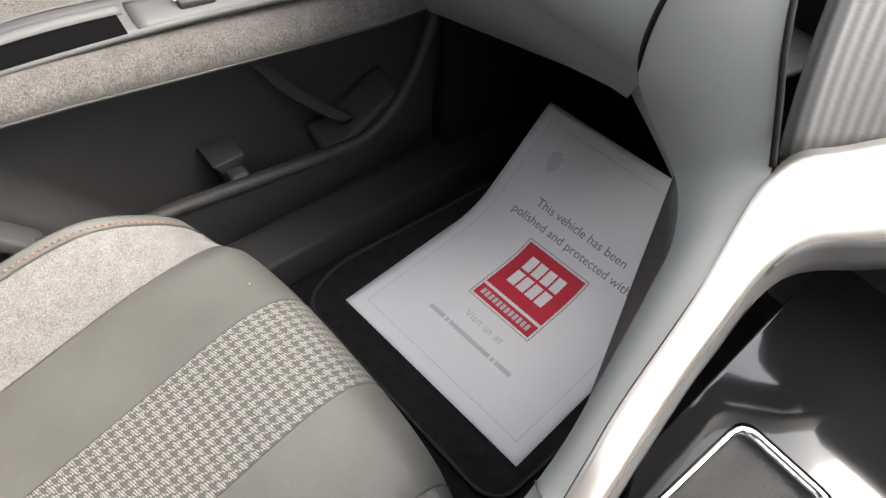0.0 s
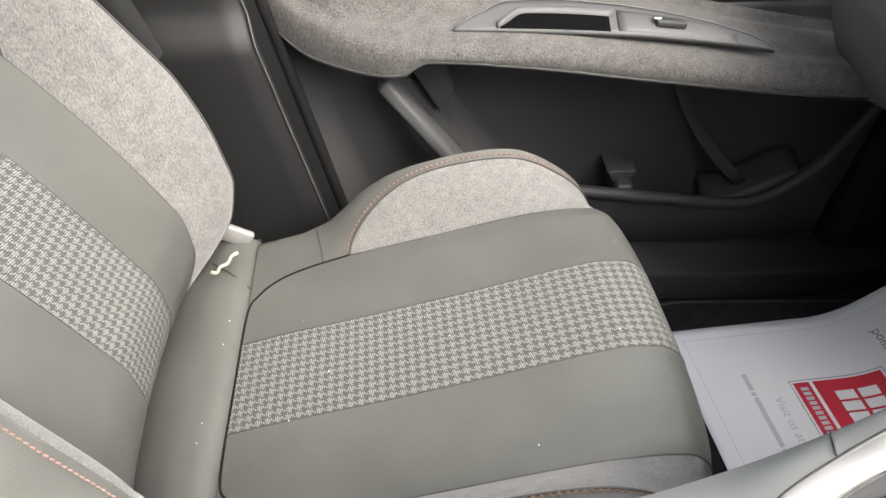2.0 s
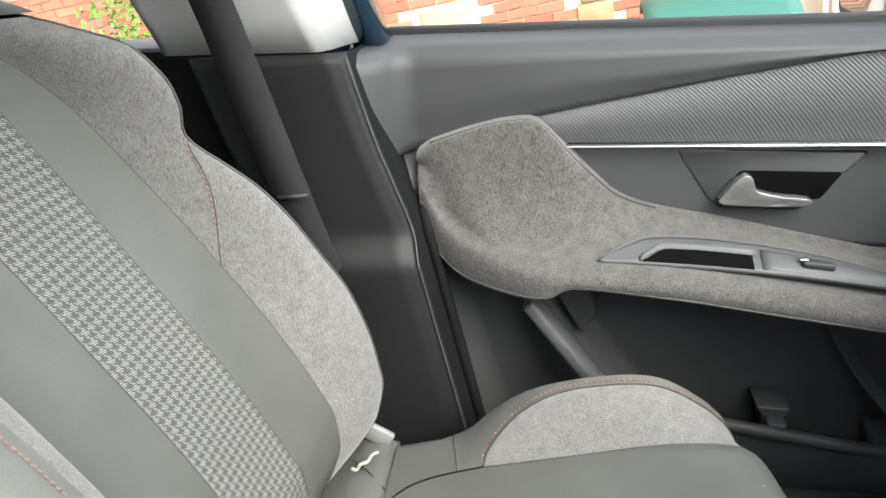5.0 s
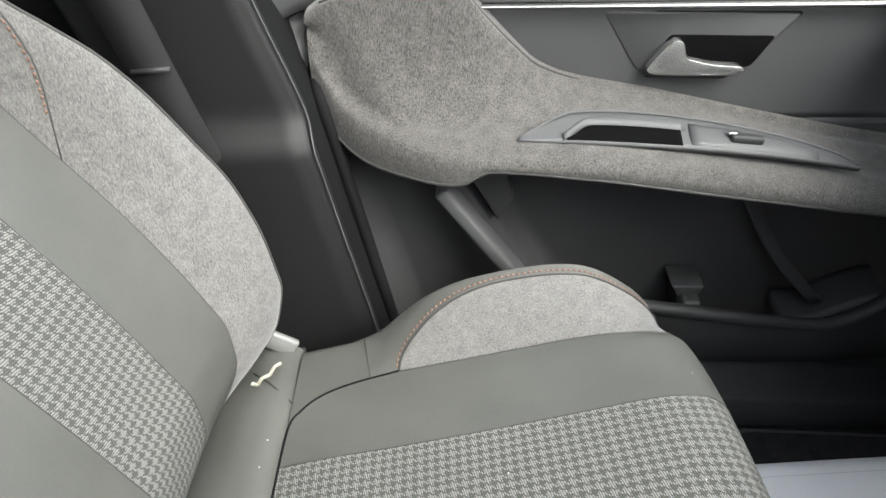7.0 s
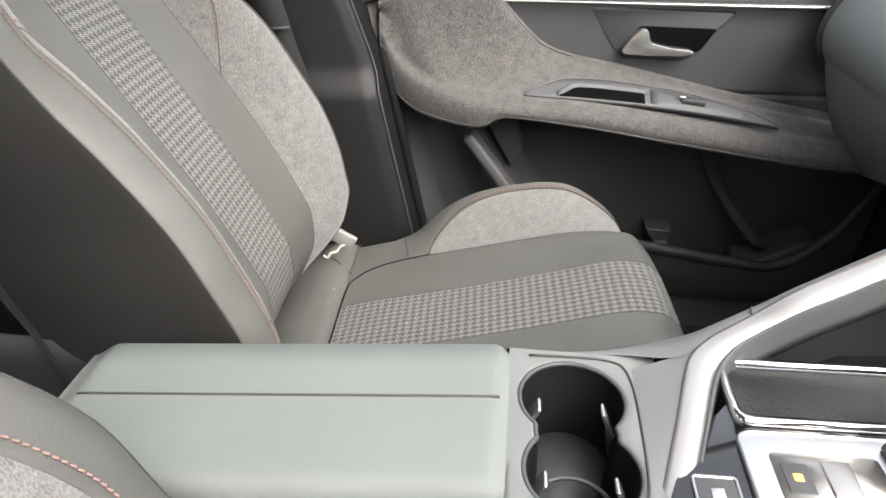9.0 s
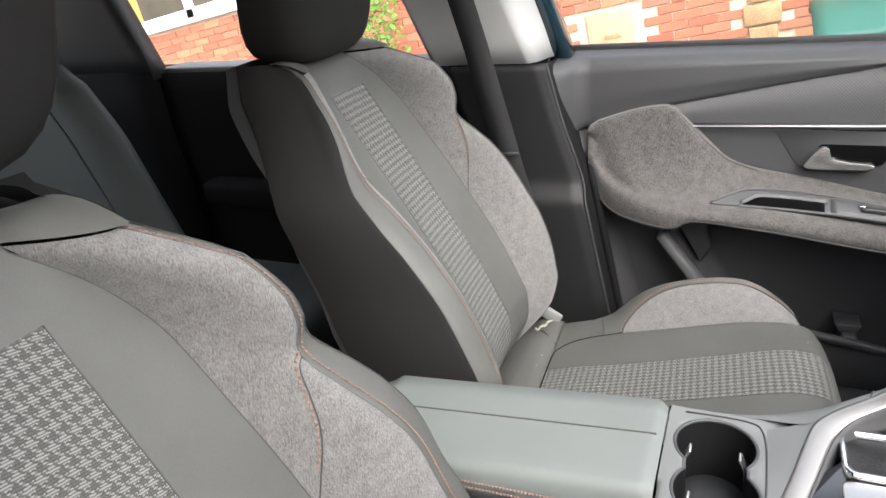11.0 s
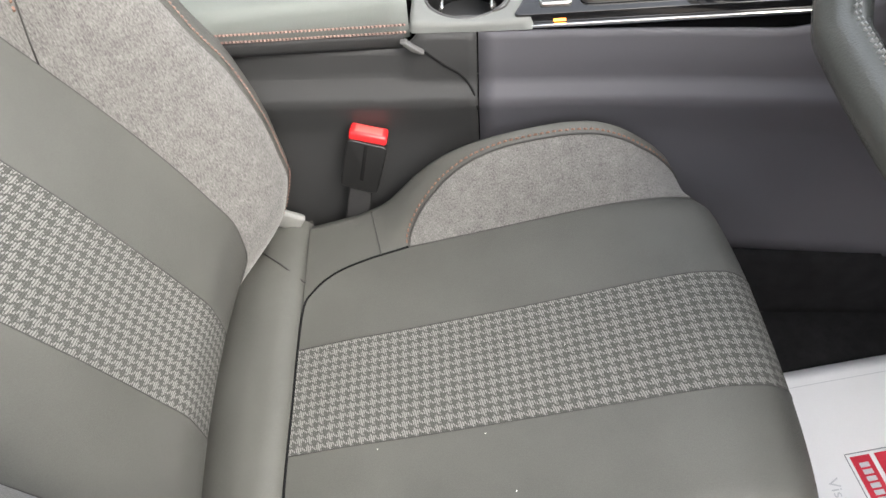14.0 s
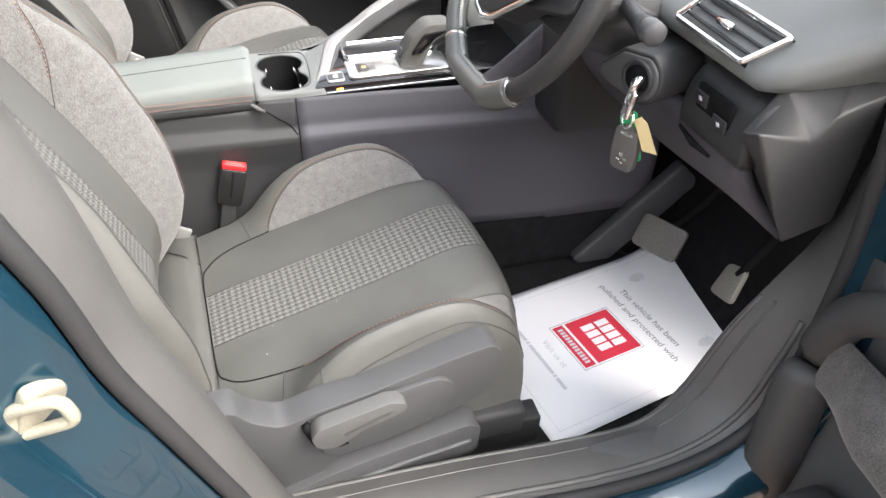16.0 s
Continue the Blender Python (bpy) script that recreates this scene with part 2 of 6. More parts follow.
def ribbed(name, color, period, rough=0.45, direction="DIAGONAL", own=False):
    """Moulded plastic with fine slanting ribs."""
    m, nt, b = node_mat(name)
    co = nt.nodes.new("ShaderNodeTexCoord")
    w = nt.nodes.new("ShaderNodeTexWave")
    w.wave_type, w.bands_direction = "BANDS", direction
    w.inputs["Scale"].default_value, w.inputs["Distortion"].default_value = 0.3 / period, 0.6
    nt.links.new(co.outputs["UV" if own else "Object"], w.inputs["Vector"])
    mx = nt.nodes.new("ShaderNodeMapRange")
    mx.inputs["To Min"].default_value, mx.inputs["To Max"].default_value = 0.88, 1.08
    nt.links.new(w.outputs["Fac"], mx.inputs["Value"])
    s = nt.nodes.new("ShaderNodeVectorMath")
    s.operation = "SCALE"
    s.inputs[0].default_value = color
    nt.links.new(mx.outputs[0], s.inputs["Scale"])
    nt.links.new(s.outputs[0], b.inputs["Base Color"])
    bp = nt.nodes.new("ShaderNodeBump")
    bp.inputs["Strength"].default_value, bp.inputs["Distance"].default_value = 0.3, 0.001
    nt.links.new(w.outputs["Fac"], bp.inputs["Height"])
    nt.links.new(bp.outputs[0], b.inputs["Normal"])
    b.inputs["Roughness"].default_value = rough
    return m


LEATHER = mat("seat_synthetic", (0.092, 0.092, 0.085), 0.50, vary=0.20, scale=13, grain=1400, bump=0.4, spec=0.42, crease=0.30)
LEATHER_LIGHT = mat("armrest_synthetic", (0.165, 0.18, 0.172), 0.6, vary=0.08, scale=10, grain=1600, bump=0.35, spec=0.35, crease=0.12)
HEATHER = heather("heather_cloth", (0.050, 0.0485, 0.0465), (0.243, 0.236, 0.229), 1.3)
HEATHER_DOOR = heather("door_cloth", (0.028, 0.0265, 0.025), (0.135, 0.129, 0.123), 1.15, 0.36, 0.72)
HOUND = houndstooth("houndstooth_cloth", (0.052, 0.053, 0.049), (0.24, 0.238, 0.226), 0.0108)
SEAT_SHELL = mat("seat_shell_cloth", (0.0145, 0.014, 0.0135), 0.85, vary=0.15, grain=900, bump=0.3, spec=0.2)
PIPING = mat("dark_piping", (0.045, 0.044, 0.042), 0.6, grain=900)
THREAD = mat("copper_thread", (0.20, 0.115, 0.085), 0.8, vary=0.3, grain=1800)
PLASTIC = mat("charcoal_plastic", (0.030, 0.0305, 0.0315), 0.52, vary=0.12, scale=6, grain=1500, bump=0.35, spec=0.4)
PLASTIC_MID = mat("grey_plastic", (0.068, 0.069, 0.071), 0.5, vary=0.10, scale=6, grain=1500, bump=0.3, spec=0.45)
PLASTIC_LIGHT = mat("pale_grey_trim", (0.36, 0.36, 0.35), 0.65, vary=0.05, scale=5, grain=900, bump=0.1, spec=0.35)
HEADLINER = mat("headliner_cloth", (0.66, 0.65, 0.63), 0.9, vary=0.05, scale=6, grain=700, bump=0.2, spec=0.2)
KNEE = mat("violet_grey_plastic", (0.078, 0.0765, 0.088), 0.6, vary=0.06, scale=5, grain=1500, bump=0.15, spec=0.35)
DASH = mat("soft_dash_skin", (0.165, 0.172, 0.168), 0.6, vary=0.06, scale=7, grain=1800, bump=0.25, spec=0.35)
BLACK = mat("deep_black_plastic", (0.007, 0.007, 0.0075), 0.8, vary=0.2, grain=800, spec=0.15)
WHEEL_LEATHER = mat("wheel_leather", (0.028, 0.028, 0.028), 0.45, vary=0.15, scale=20, grain=1200, bump=0.5)
PILLAR = mat("pillar_black_plastic", (0.0105, 0.0105, 0.011), 0.5, vary=0.15, scale=6, grain=1500, bump=0.3, spec=0.3)
DOOR_DARK = mat("door_lower_plastic", (0.0364, 0.0368, 0.0381), 0.55, vary=0.15, scale=6, grain=1500, bump=0.3, spec=0.35)
DOOR_UPPER = mat("door_upper_plastic", (0.0468, 0.0472, 0.0488), 0.5, vary=0.10, scale=6, grain=1600, bump=0.3, spec=0.4)
COVER = mat("dash_cover_plastic", (0.047, 0.0465, 0.0465), 0.5, vary=0.08, scale=6, grain=1500, bump=0.2, spec=0.4)
SILL = mat("sill_grey_plastic", (0.085, 0.083, 0.080), 0.45, vary=0.2, scale=14, grain=900, bump=0.25, spec=0.45)
LEVER_GREY = mat("lever_grey_plastic", (0.10, 0.10, 0.098), 0.5, vary=0.08, grain=1200, bump=0.2)
RUBBER = mat("black_rubber", (0.02, 0.02, 0.021), 0.7, vary=0.15, grain=700, bump=0.2)
HANDLE = mat("pull_handle_silver", (0.55, 0.55, 0.54), 0.22, 0.85, vary=0.03, grain=1500)
GLOSS = mat("piano_black", (0.008, 0.008, 0.009), 0.08, vary=0.2, scale=20, grain=200, coat=0.6)
CHROME = mat("satin_silver", (0.62, 0.61, 0.595), 0.30, 1.0, vary=0.04, grain=1500)
BRIGHT = mat("bright_chrome", (0.88, 0.88, 0.88), 0.08, 1.0, vary=0.03)
SILVER_PAINT = mat("silver_painted_trim", (0.40, 0.38, 0.352), 0.33, 0.85, vary=0.03, grain=2000)
CARPET = mat("black_carpet", (0.014, 0.014, 0.015), 0.98, vary=0.5, scale=40, grain=900, bump=1.0, spec=0.1)
MAT_CLOTH = mat("floor_mat_pile", (0.02, 0.02, 0.021), 0.95, vary=0.5, scale=60, grain=1100, bump=1.0, spec=0.1)
PAPER = mat("white_paper", (0.84, 0.845, 0.87), 0.75, vary=0.02, scale=9, grain=600, bump=0.08, spec=0.25)
INK = mat("grey_ink", (0.22, 0.23, 0.26), 0.8)
INK_PALE = mat("pale_grey_ink", (0.58, 0.59, 0.63), 0.8)
INK_FAINT = mat("faint_grey_ink", (0.66, 0.665, 0.69), 0.8)
RED_INK = mat("red_ink", (0.62, 0.03, 0.06), 0.7, vary=0.05)
TEAL = mat("teal_car_paint", (0.007, 0.036, 0.058), 0.22, 0.35, vary=0.05, grain=2500, coat=0.8)
RED = mat("red_buckle_plastic", (0.75, 0.025, 0.03), 0.35, vary=0.05)
BELT = mat("seat_belt_webbing", (0.0066, 0.0066, 0.0072), 0.75, vary=0.2, grain=1500, bump=0.5)
TAG = mat("off_white_tag", (0.322, 0.308, 0.259), 0.6)
YELLOW = mat("yellow_key_tag", (0.60, 0.48, 0.25), 0.6, vary=0.1)
GREEN = mat("green_plastic_tag", (0.03, 0.55, 0.19), 0.4)
CREAM = mat("zinc_primer_metal", (0.34, 0.32, 0.25), 0.45, 0.3, vary=0.2, scale=30)
AMBER, amber_tree, ab = node_mat("amber_indicator")
ab.inputs["Emission Color"].default_value, ab.inputs["Emission Strength"].default_value = (1.0, 0.33, 0.05, 1), 1.6
ab.inputs["Base Color"].default_value = (0.6, 0.2, 0.03, 1)

# ---------- car structure ----------
FLOOR = 0.318
solo("ground", rbox(-60, 60, -60, 60, -0.3, 0.0, 0), mat("driveway_ground", (0.24, 0.21, 0.18), 0.9, vary=0.25, scale=2, grain=60, bump=0.3), "dry block-paved driveway under the car", "ground", "structure", smooth=False)
solo("floor", rbox(-1.7, 1.32, -0.74, 0.80, FLOOR - 0.03, FLOOR, 0.004), CARPET, "black carpeted car floor", "floor", "structure", smooth=False)

COPPER = mat("bright_copper_thread", (0.215, 0.135, 0.110), 0.75, vary=0.25, grain=1800)

# ---------- seats ----------
CUSH_X = [0.088, 0.15, 0.21, 0.28, 0.35, 0.415, 0.458, 0.492, 0.520, 0.541, 0.555, 0.563, 0.561, 0.535]
CUSH_Z = [0.560, 0.577, 0.590, 0.607, 0.625, 0.643, 0.655, 0.661, 0.659, 0.647, 0.627, 0.595, 0.555, 0.500]
cush_x, cush_z = fit_curve(range(14), CUSH_X), fit_curve(range(14), CUSH_Z)
droop = fit_curve([0, 2, 4, 5, 7, 9, 13], [0.0, 0.0, 0.004, 0.010, 0.028, 0.030, 0.0])
rise = fit_curve([0.15, 0.185, 0.21, 0.235, 0.263, 0.296, 0.34, 0.38, 0.413, 0.455, 0.485, 0.505, 0.525, 0.60], [0.0, 0.012, 0.034, 0.056, 0.072, 0.081, 0.084, 0.083, 0.079, 0.065, 0.047, 0.029, 0.011, 0.0])
CUSH_TABLE_U = span(0, 9, 180)
CUSH_TABLE_X = [cush_x(u) for u in CUSH_TABLE_U]
INNER, RIDGE, OUTER = 0.165, 0.225, 0.262
CLOTH = 0.79
RISE = [1.0]


def cushion(u, v):
    """Seat cushion at the station u (0 rear to 13 front edge) and the side distance v."""
    a = abs(v)
    x, z = cush_x(u), cush_z(u)
    front = sm((u - 6) / 5)
    x -= 0.030 * (a / 0.225) ** 3 * front
    z -= droop(u) * (0.25 * min(a / INNER, 1) ** 2 + 1.15 * sm((a - INNER + 0.02) / (RIDGE - INNER)))
    if a > INNER:
        w = min((a - INNER) / (RIDGE - INNER), 1)
        z += RISE[0] * rise(x) * (1 - (1 - w) ** 1.7)
    return x, v, z


def cushion_side(u, q, s):
    """The outer flank of the cushion, from the ridge down."""
    x, _, z = cushion(u, RIDGE)
    low = 0.455 + 0.05 * sm((u - 9) / 4)
    k = 1 - (1 - q) ** 2
    return x - 0.012 * q * sm((u - 8) / 4), s * (RIDGE + (OUTER - RIDGE) * k), z * (1 - q ** 1.6) + low * q ** 1.6


BACK_Z = [0.53, 0.58, 0.62, 0.66, 0.70, 0.80, 0.90, 1.00, 1.08, 1.13, 1.158, 1.172]
BACK_X = [-0.010, 0.018, 0.030, 0.028, 0.013, -0.033, -0.088, -0.146, -0.195, -0.228, -0.256, -0.290]
back_x = fit_curve(BACK_Z, BACK_X)
seam_v = fit_curve([0.53, 0.62, 0.70, 0.92, 1.00, 1.06, 1.10, 1.13, 1.15], [0.140, 0.155, 0.158, 0.146, 0.137, 0.129, 0.112, 0.090, 0.070])
edge_v = fit_curve([0.53, 0.595, 0.67, 0.80, 0.86, 0.93, 0.96, 0.99, 1.023, 1.06, 1.12, 1.14, 1.165], [0.19, 0.21, 0.225, 0.225, 0.212, 0.193, 0.184, 0.172, 0.160, 0.156, 0.146, 0.130, 0.10])
swell = fit_curve([0.53, 0.595, 0.67, 0.76, 0.86, 0.93, 0.96, 0.99, 1.023, 1.06, 1.09, 1.12, 1.14, 1.165], [0.0, 0.028, 0.050, 0.074, 0.087, 0.094, 0.092, 0.083, 0.072, 0.096, 0.107, 0.104, 0.078, 0.045])
rear_x = fit_curve([0.53, 0.69, 0.82, 0.94, 1.07, 1.13, 1.165], [-0.085, -0.112, -0.15, -0.197, -0.262, -0.300, -0.325])


INBOARD = [-1]
calm = fit_curve([0.53, 0.595, 0.67, 0.76, 0.86, 0.93, 0.98, 1.015, 1.04, 1.09, 1.13, 1.165], [0.0, 0.036, 0.064, 0.088, 0.096, 0.090, 0.074, 0.052, 0.049, 0.052, 0.046, 0.030])
wide_v = fit_curve([0.53, 0.595, 0.67, 0.80, 0.86, 0.93, 0.97, 1.02, 1.06, 1.12, 1.165], [0.18, 0.20, 0.216, 0.218, 0.213, 0.210, 0.206, 0.190, 0.178, 0.158, 0.115])
bulge = fit_curve([0.75, 0.85, 0.93, 1.0, 1.06, 1.14], [0.0, 0.004, 0.018, 0.017, 0.021, 0.008])


def seam_of(z, side):
    return seam_v(z) + (0.012 * sm((z - 0.62) / 0.1) * (1 - sm((z - 0.98) / 0.1)) if side == INBOARD[0] == -1 else 0.0)


def backrest(z, s):
    """Backrest front: s is -1 .. 1 inside the seams, up to +-2 at the outer edge."""
    side, a = (1 if s >= 0 else -1), abs(s)
    x = back_x(z)
    if a <= 1:
        return x - 0.010 * (1 - a * a), side * a * seam_of(z, side), z
    w = a - 1
    more = bulge(z) if side == INBOARD[0] else 0.0
    if side == INBOARD[0] == -1:
        return x + calm(z) * (1 - (1 - w) ** 1.8), side * (seam_of(z, side) + (wide_v(z) - seam_of(z, side)) * w), z
    return x + (swell(z) - 0.3 * more * sm((z - 0.93) / 0.06)) * (1 - (1 - w) ** 1.8), side * (seam_v(z) + (edge_v(z) + more - seam_v(z)) * w), z


def back_flank(z, q, side):
    x, v, _ = backrest(z, 2 * side)
    if side == INBOARD[0]:
        wide = 0.046 * sm((z - 0.56) / 0.08) * (1 - 0.7 * sm((z - 0.98) / 0.14))
        if q < 0.62:
            k = q / 0.62
            return x - 0.024 * k ** 2.2, v + side * wide * math.sin(k * 1.45), z
        k = (q - 0.62) / 0.38
        return (x - 0.024) * (1 - k) + rear_x(z) * k, v + side * (wide + 0.010 * math.sin(k * 2.6)), z
    k = math.sin(q * math.pi / 2)
    return x + (rear_x(z) - x) * (1 - math.cos(q * math.pi / 2)), v + side * 0.030 * k, z


def stitches(points, normal, step=0.0065, length=0.0042, wide=0.0009):
    """Short raised thread stitches along a line."""
    bm = bmesh.new()
    pts = [Vector(p) for p in points]
    left = 0.0
    n = Vector(normal).normalized()
    for a, b in zip(pts, pts[1:]):
        d = b - a
        L = d.length
        if L < 1e-6:
            continue
        d /= L
        s = left
        side = d.cross(n).normalized() * wide
        while s < L:
            p, q = a + d * s, a + d * (s + length)
            top = (p + q) / 2 + n * 0.0016
            v = [bm.verts.new(c) for c in (p - side, p + side, q + side, q - side)]
            t = [bm.verts.new(top - side * 0.8), bm.verts.new(top + side * 0.8)]
            bm.faces.new((v[0], v[1], t[1], t[0]))
            bm.faces.new((t[0], t[1], v[2], v[3]))
            bm.faces.new((v[1], v[2], t[1]))
            bm.faces.new((v[3], v[0], t[0]))
            s += step
        left = s - L
    return bm


def car_seat(at, lean, yaw, label, tagged_group, driver):
    INBOARD[0] = 1 if driver else -1
    RISE[0] = 1.0 if driver else 0.87
    seat = thing("car_seat", at, label, "car seat", tagged_group)
    ox, oy, oz = at[0] - 0.30, at[1], at[2] - FLOOR
    piv = Vector((0.0, 0.0, 0.56))
    tilt = Matrix.Translation(piv) @ Matrix.Rotation(radians(lean), 4, "Y") @ Matrix.Translation(-piv)
    move = Matrix.Translation((ox, oy, oz)) @ Matrix.Translation((0.095, 0, 0)) @ Matrix.Rotation(radians(yaw), 4, "Z") @ Matrix.Translation((-0.095, 0, 0))

    def cu(p):
        return move @ Vector(p)

    shift = Vector((0, 0.0 if driver else 0.009, 0))

    def bk(p):
        return move @ (tilt @ Vector(p) + shift)

    us = span(0, 13, 52)
    # cushion top in three lengths
    part("cushion_stripe", sheet(lambda u, v: cu(cushion(u, v)), us, span(-0.0585, 0.0585, 8), uv=lambda u, v: (cush_x(u) + max(u - 9, 0) * 0.035, v)), HOUND, seat, "black and grey houndstooth cloth centre stripe")
    for s in (-1, 1):
        part("cushion_panel", sheet(lambda u, v: cu(cushion(u, v * s)), us, span(0.0585, INNER, 8)), LEATHER, seat, "dark grey smooth synthetic panel")

    # bolsters
    def u_of(x):
        return float(np.interp(x, CUSH_TABLE_X, CUSH_TABLE_U))

    for s in (-1, 1):
        def arch(w):
            return 0.214 + 0.125 * (1 - math.sqrt(max(1 - (w / CLOTH) ** 2, 0))) if w < CLOTH else 0.339

        ws = span(0, 1, 14)
        wc = [CLOTH * math.sin(q) for q in span(0, math.pi / 2, 14)]
        ts = span(0, 1, 30)

        def cloth(t, w, s=s):
            a = INNER + (RIDGE - INNER) * w
            u0 = u_of(arch(w))
            return cu(cushion(u0 + (8.9 - u0) * t, a * s))

        part("side_bolster", sheet(cloth, ts, wc), HEATHER, seat, "light grey melange cloth bolster")

        part("bolster_ridge", sheet(cloth, ts, span(CLOTH, 1, 5)), LEATHER, seat)

        def hind(t, w, s=s):
            a = INNER + (RIDGE - INNER) * w
            return cu(cushion(u_of(arch(w)) * t, a * s))

        part("bolster_hind", sheet(hind, span(0, 1, 16), wc + span(CLOTH, 1, 5)[1:]), LEATHER, seat)

        def fore(t, w, s=s):
            return cu(cushion(8.9 + (13 - 8.9) * t, (INNER + (RIDGE - INNER) * w) * s))

        part("bolster_nose", sheet(fore, span(0, 1, 14), ws), LEATHER, seat)
        part("cushion_flank", sheet(lambda u, q: cu(cushion_side(u, q, s)), us, span(0, 1, 12)), LEATHER, seat)
        part("flank_seam", tube([cu(Vector(cushion_side(u, 0.22 + 0.16 * sm((6 - u) / 5), s)) + Vector((0, s * 0.0004, 0))) for u in span(2.2, 12.4, 50)], 0.0011, 6), PIPING, seat)
        part("flank_seam", tube([cu(Vector(cushion_side(2.2, q, s)) + Vector((0, s * 0.0004, 0))) for q in span(0, 0.8, 12)], 0.0010, 6), PIPING, seat)
        line = [cu(cushion(u_of(arch(w)), (INNER + (RIDGE - INNER) * w) * s)) + Vector((0, 0, 0.0008)) for w in [CLOTH * math.sin(q) for q in span(0, math.pi / 2, 30)]]
        line += [cu(cushion(u, (INNER + (RIDGE - INNER) * CLOTH) * s)) + Vector((0, 0, 0.0008)) for u in span(u_of(arch(CLOTH)) + 0.05, 8.9, 30)]
        part("bolster_piping", tube(line, 0.0013, 6), PIPING, seat)
        shifted = [p + Vector((-0.0028, s * 0.0035, 0.0026)) for p in line]
        part("bolster_stitching", stitches(shifted, (0, -s * 0.4, 1)), THREAD, seat, "copper-coloured contrast stitching", smooth=False)
        part("hump_seam", tube([cu(cushion(u_of(0.180 - 0.012 * w), (INNER + (RIDGE - INNER) * w) * s)) + Vector((0, 0, 0.0003)) for w in span(-0.05, 1, 12)], 0.0010, 6), PIPING, seat)
        part("cushion_seam", tube([cu(cushion(u, INNER * s)) + Vector((0, 0, 0.0004)) for u in span(u_of(0.214), 12, 40)], 0.0008, 6), PIPING, seat)
        part("stripe_seam", tube([cu(cushion(u, 0.0585 * s)) + Vector((0, 0, 0.0002)) for u in span(0, 13, 40)], 0.0006, 6), PIPING, seat)
    # rear roll behind the seam
    roll_x = [0.088, 0.082, 0.066, 0.045, 0.02, -0.02]
    roll_z = [0.556, 0.566, 0.572, 0.570, 0.560, 0.535]
    rx, rz = fit_curve(range(6), roll_x), fit_curve(range(6), roll_z)

    def roll(u, v):
        a = abs(v) / 0.235
        return cu((rx(u), v, rz(u) - 0.010 * a ** 4))

    part("rear_roll", sheet(roll, span(0, 5, 16), span(-0.245, 0.245, 20)), LEATHER, seat)
    for s in (-1, 1):
        part("rear_corner", sheet(lambda u, q: cu((rx(u) if u < 0 else 0.088 - u * 0.108, s * (0.245 + 0.015 * q), (0.556 - 0.02 * u) * (1 - q) + 0.46 * q)), span(0, 1, 4), span(0, 1, 4)), LEATHER, seat)
    crease = smooth_line([(0.214, 0.166), (0.165, 0.160), (0.125, 0.150), (0.100, 0.132), (0.0885, 0.105), (0.0875, 0.0)], 6)
    crease += [Vector((p.x, -p.y)) for p in reversed(crease[:-1])]
    part("rear_seam", tube([cu((p.x, p.y, cushion(u_of(p.x), p.y)[2] - 0.0002)) for p in crease], 0.0015, 6), BLACK, seat)
    for s in (-1, 1):
        part("corner_seam", tube([cu((x, s * v, z)) for x, v, z in ((0.088, 0.147, 0.560), (0.060, 0.168, 0.573), (0.035, 0.19, 0.568))], 0.0012, 6), PIPING, seat)
    part("cushion_underside", rbox(ox + 0.05, ox + 0.55, oy - 0.245, oy + 0.245, oz + 0.44, oz + 0.50, 0.01), PLASTIC, seat)

    # backrest
    zs = span(0.53, 1.172, 60)
    ztop = 1.105
    zs2 = span(0.53, ztop, 56)

    def stripe(z, v):
        x, _, _ = backrest(z, v / seam_v(z))
        return bk((x, v, z))

    part("backrest_stripe", sheet(stripe, zs2, span(-0.0560, 0.0560, 8), uv=lambda z, v: (z * 1.15, v)), HOUND, seat, "black and grey houndstooth cloth centre stripe")
    part("backrest_top", sheet(stripe, span(ztop, 1.172, 10), span(-0.0560, 0.0560, 8)), LEATHER, seat)
    for s in (-1, 1):
        part("backrest_panel", sheet(lambda z, t: bk(backrest(z, s * (0.0560 / seam_of(z, s) * (1 - t) + t))) if 0.0560 < seam_v(z) else bk(backrest(z, s * (1 - 0.01 * (1 - t)))), zs, span(0, 1, 8)), LEATHER, seat, "dark grey smooth synthetic panel")

        def fork(w):
            return 0.878 + 0.144 * (1 - (1 - w) ** 1.9)

        part("lower_wing", sheet(lambda t, w: bk(backrest(0.53 + (fork(w) - 0.53) * t, s * (1 + w))), span(0, 1, 40), span(0, 1, 12)), HEATHER, seat, "light grey melange cloth wing")
        part("upper_wing", sheet(lambda t, w: bk(backrest(fork(w) + (1.155 - fork(w)) * t, s * (1 + w))), span(0, 1, 24), span(0, 1, 12)), HEATHER, seat, "light grey melange cloth shoulder wing")
        part("wing_seam", tube([bk(backrest(fork(w), s * (1 + w))) for w in span(0, 1, 12)], 0.0008, 6), PIPING, seat)
        part("fork_stitching", stitches([bk(Vector(backrest(fork(w) + 0.005, s * (1 + w))) + Vector((0.0012, -s * 0.001, 0))) for w in span(0.15, 1, 12)], (1, -s * 0.8, 0)), THREAD, seat, smooth=False)
        part("panel_seam", tube([bk(backrest(z, s)) for z in zs], 0.0007, 6), PIPING, seat)
        part("stripe_seam", tube([bk(stripe_p) for stripe_p in [(backrest(z, 0.0560 / seam_v(z))[0], s * 0.0560, z) for z in zs2]], 0.0006, 6), PIPING, seat)
        edge = [bk(backrest(z, 2 * s)) for z in span(0.55, 1.158, 60)]
        part("wing_piping", tube(edge, 0.0016 if s != INBOARD[0] else 0.0008, 6), PIPING if s != INBOARD[0] else LEATHER, seat)
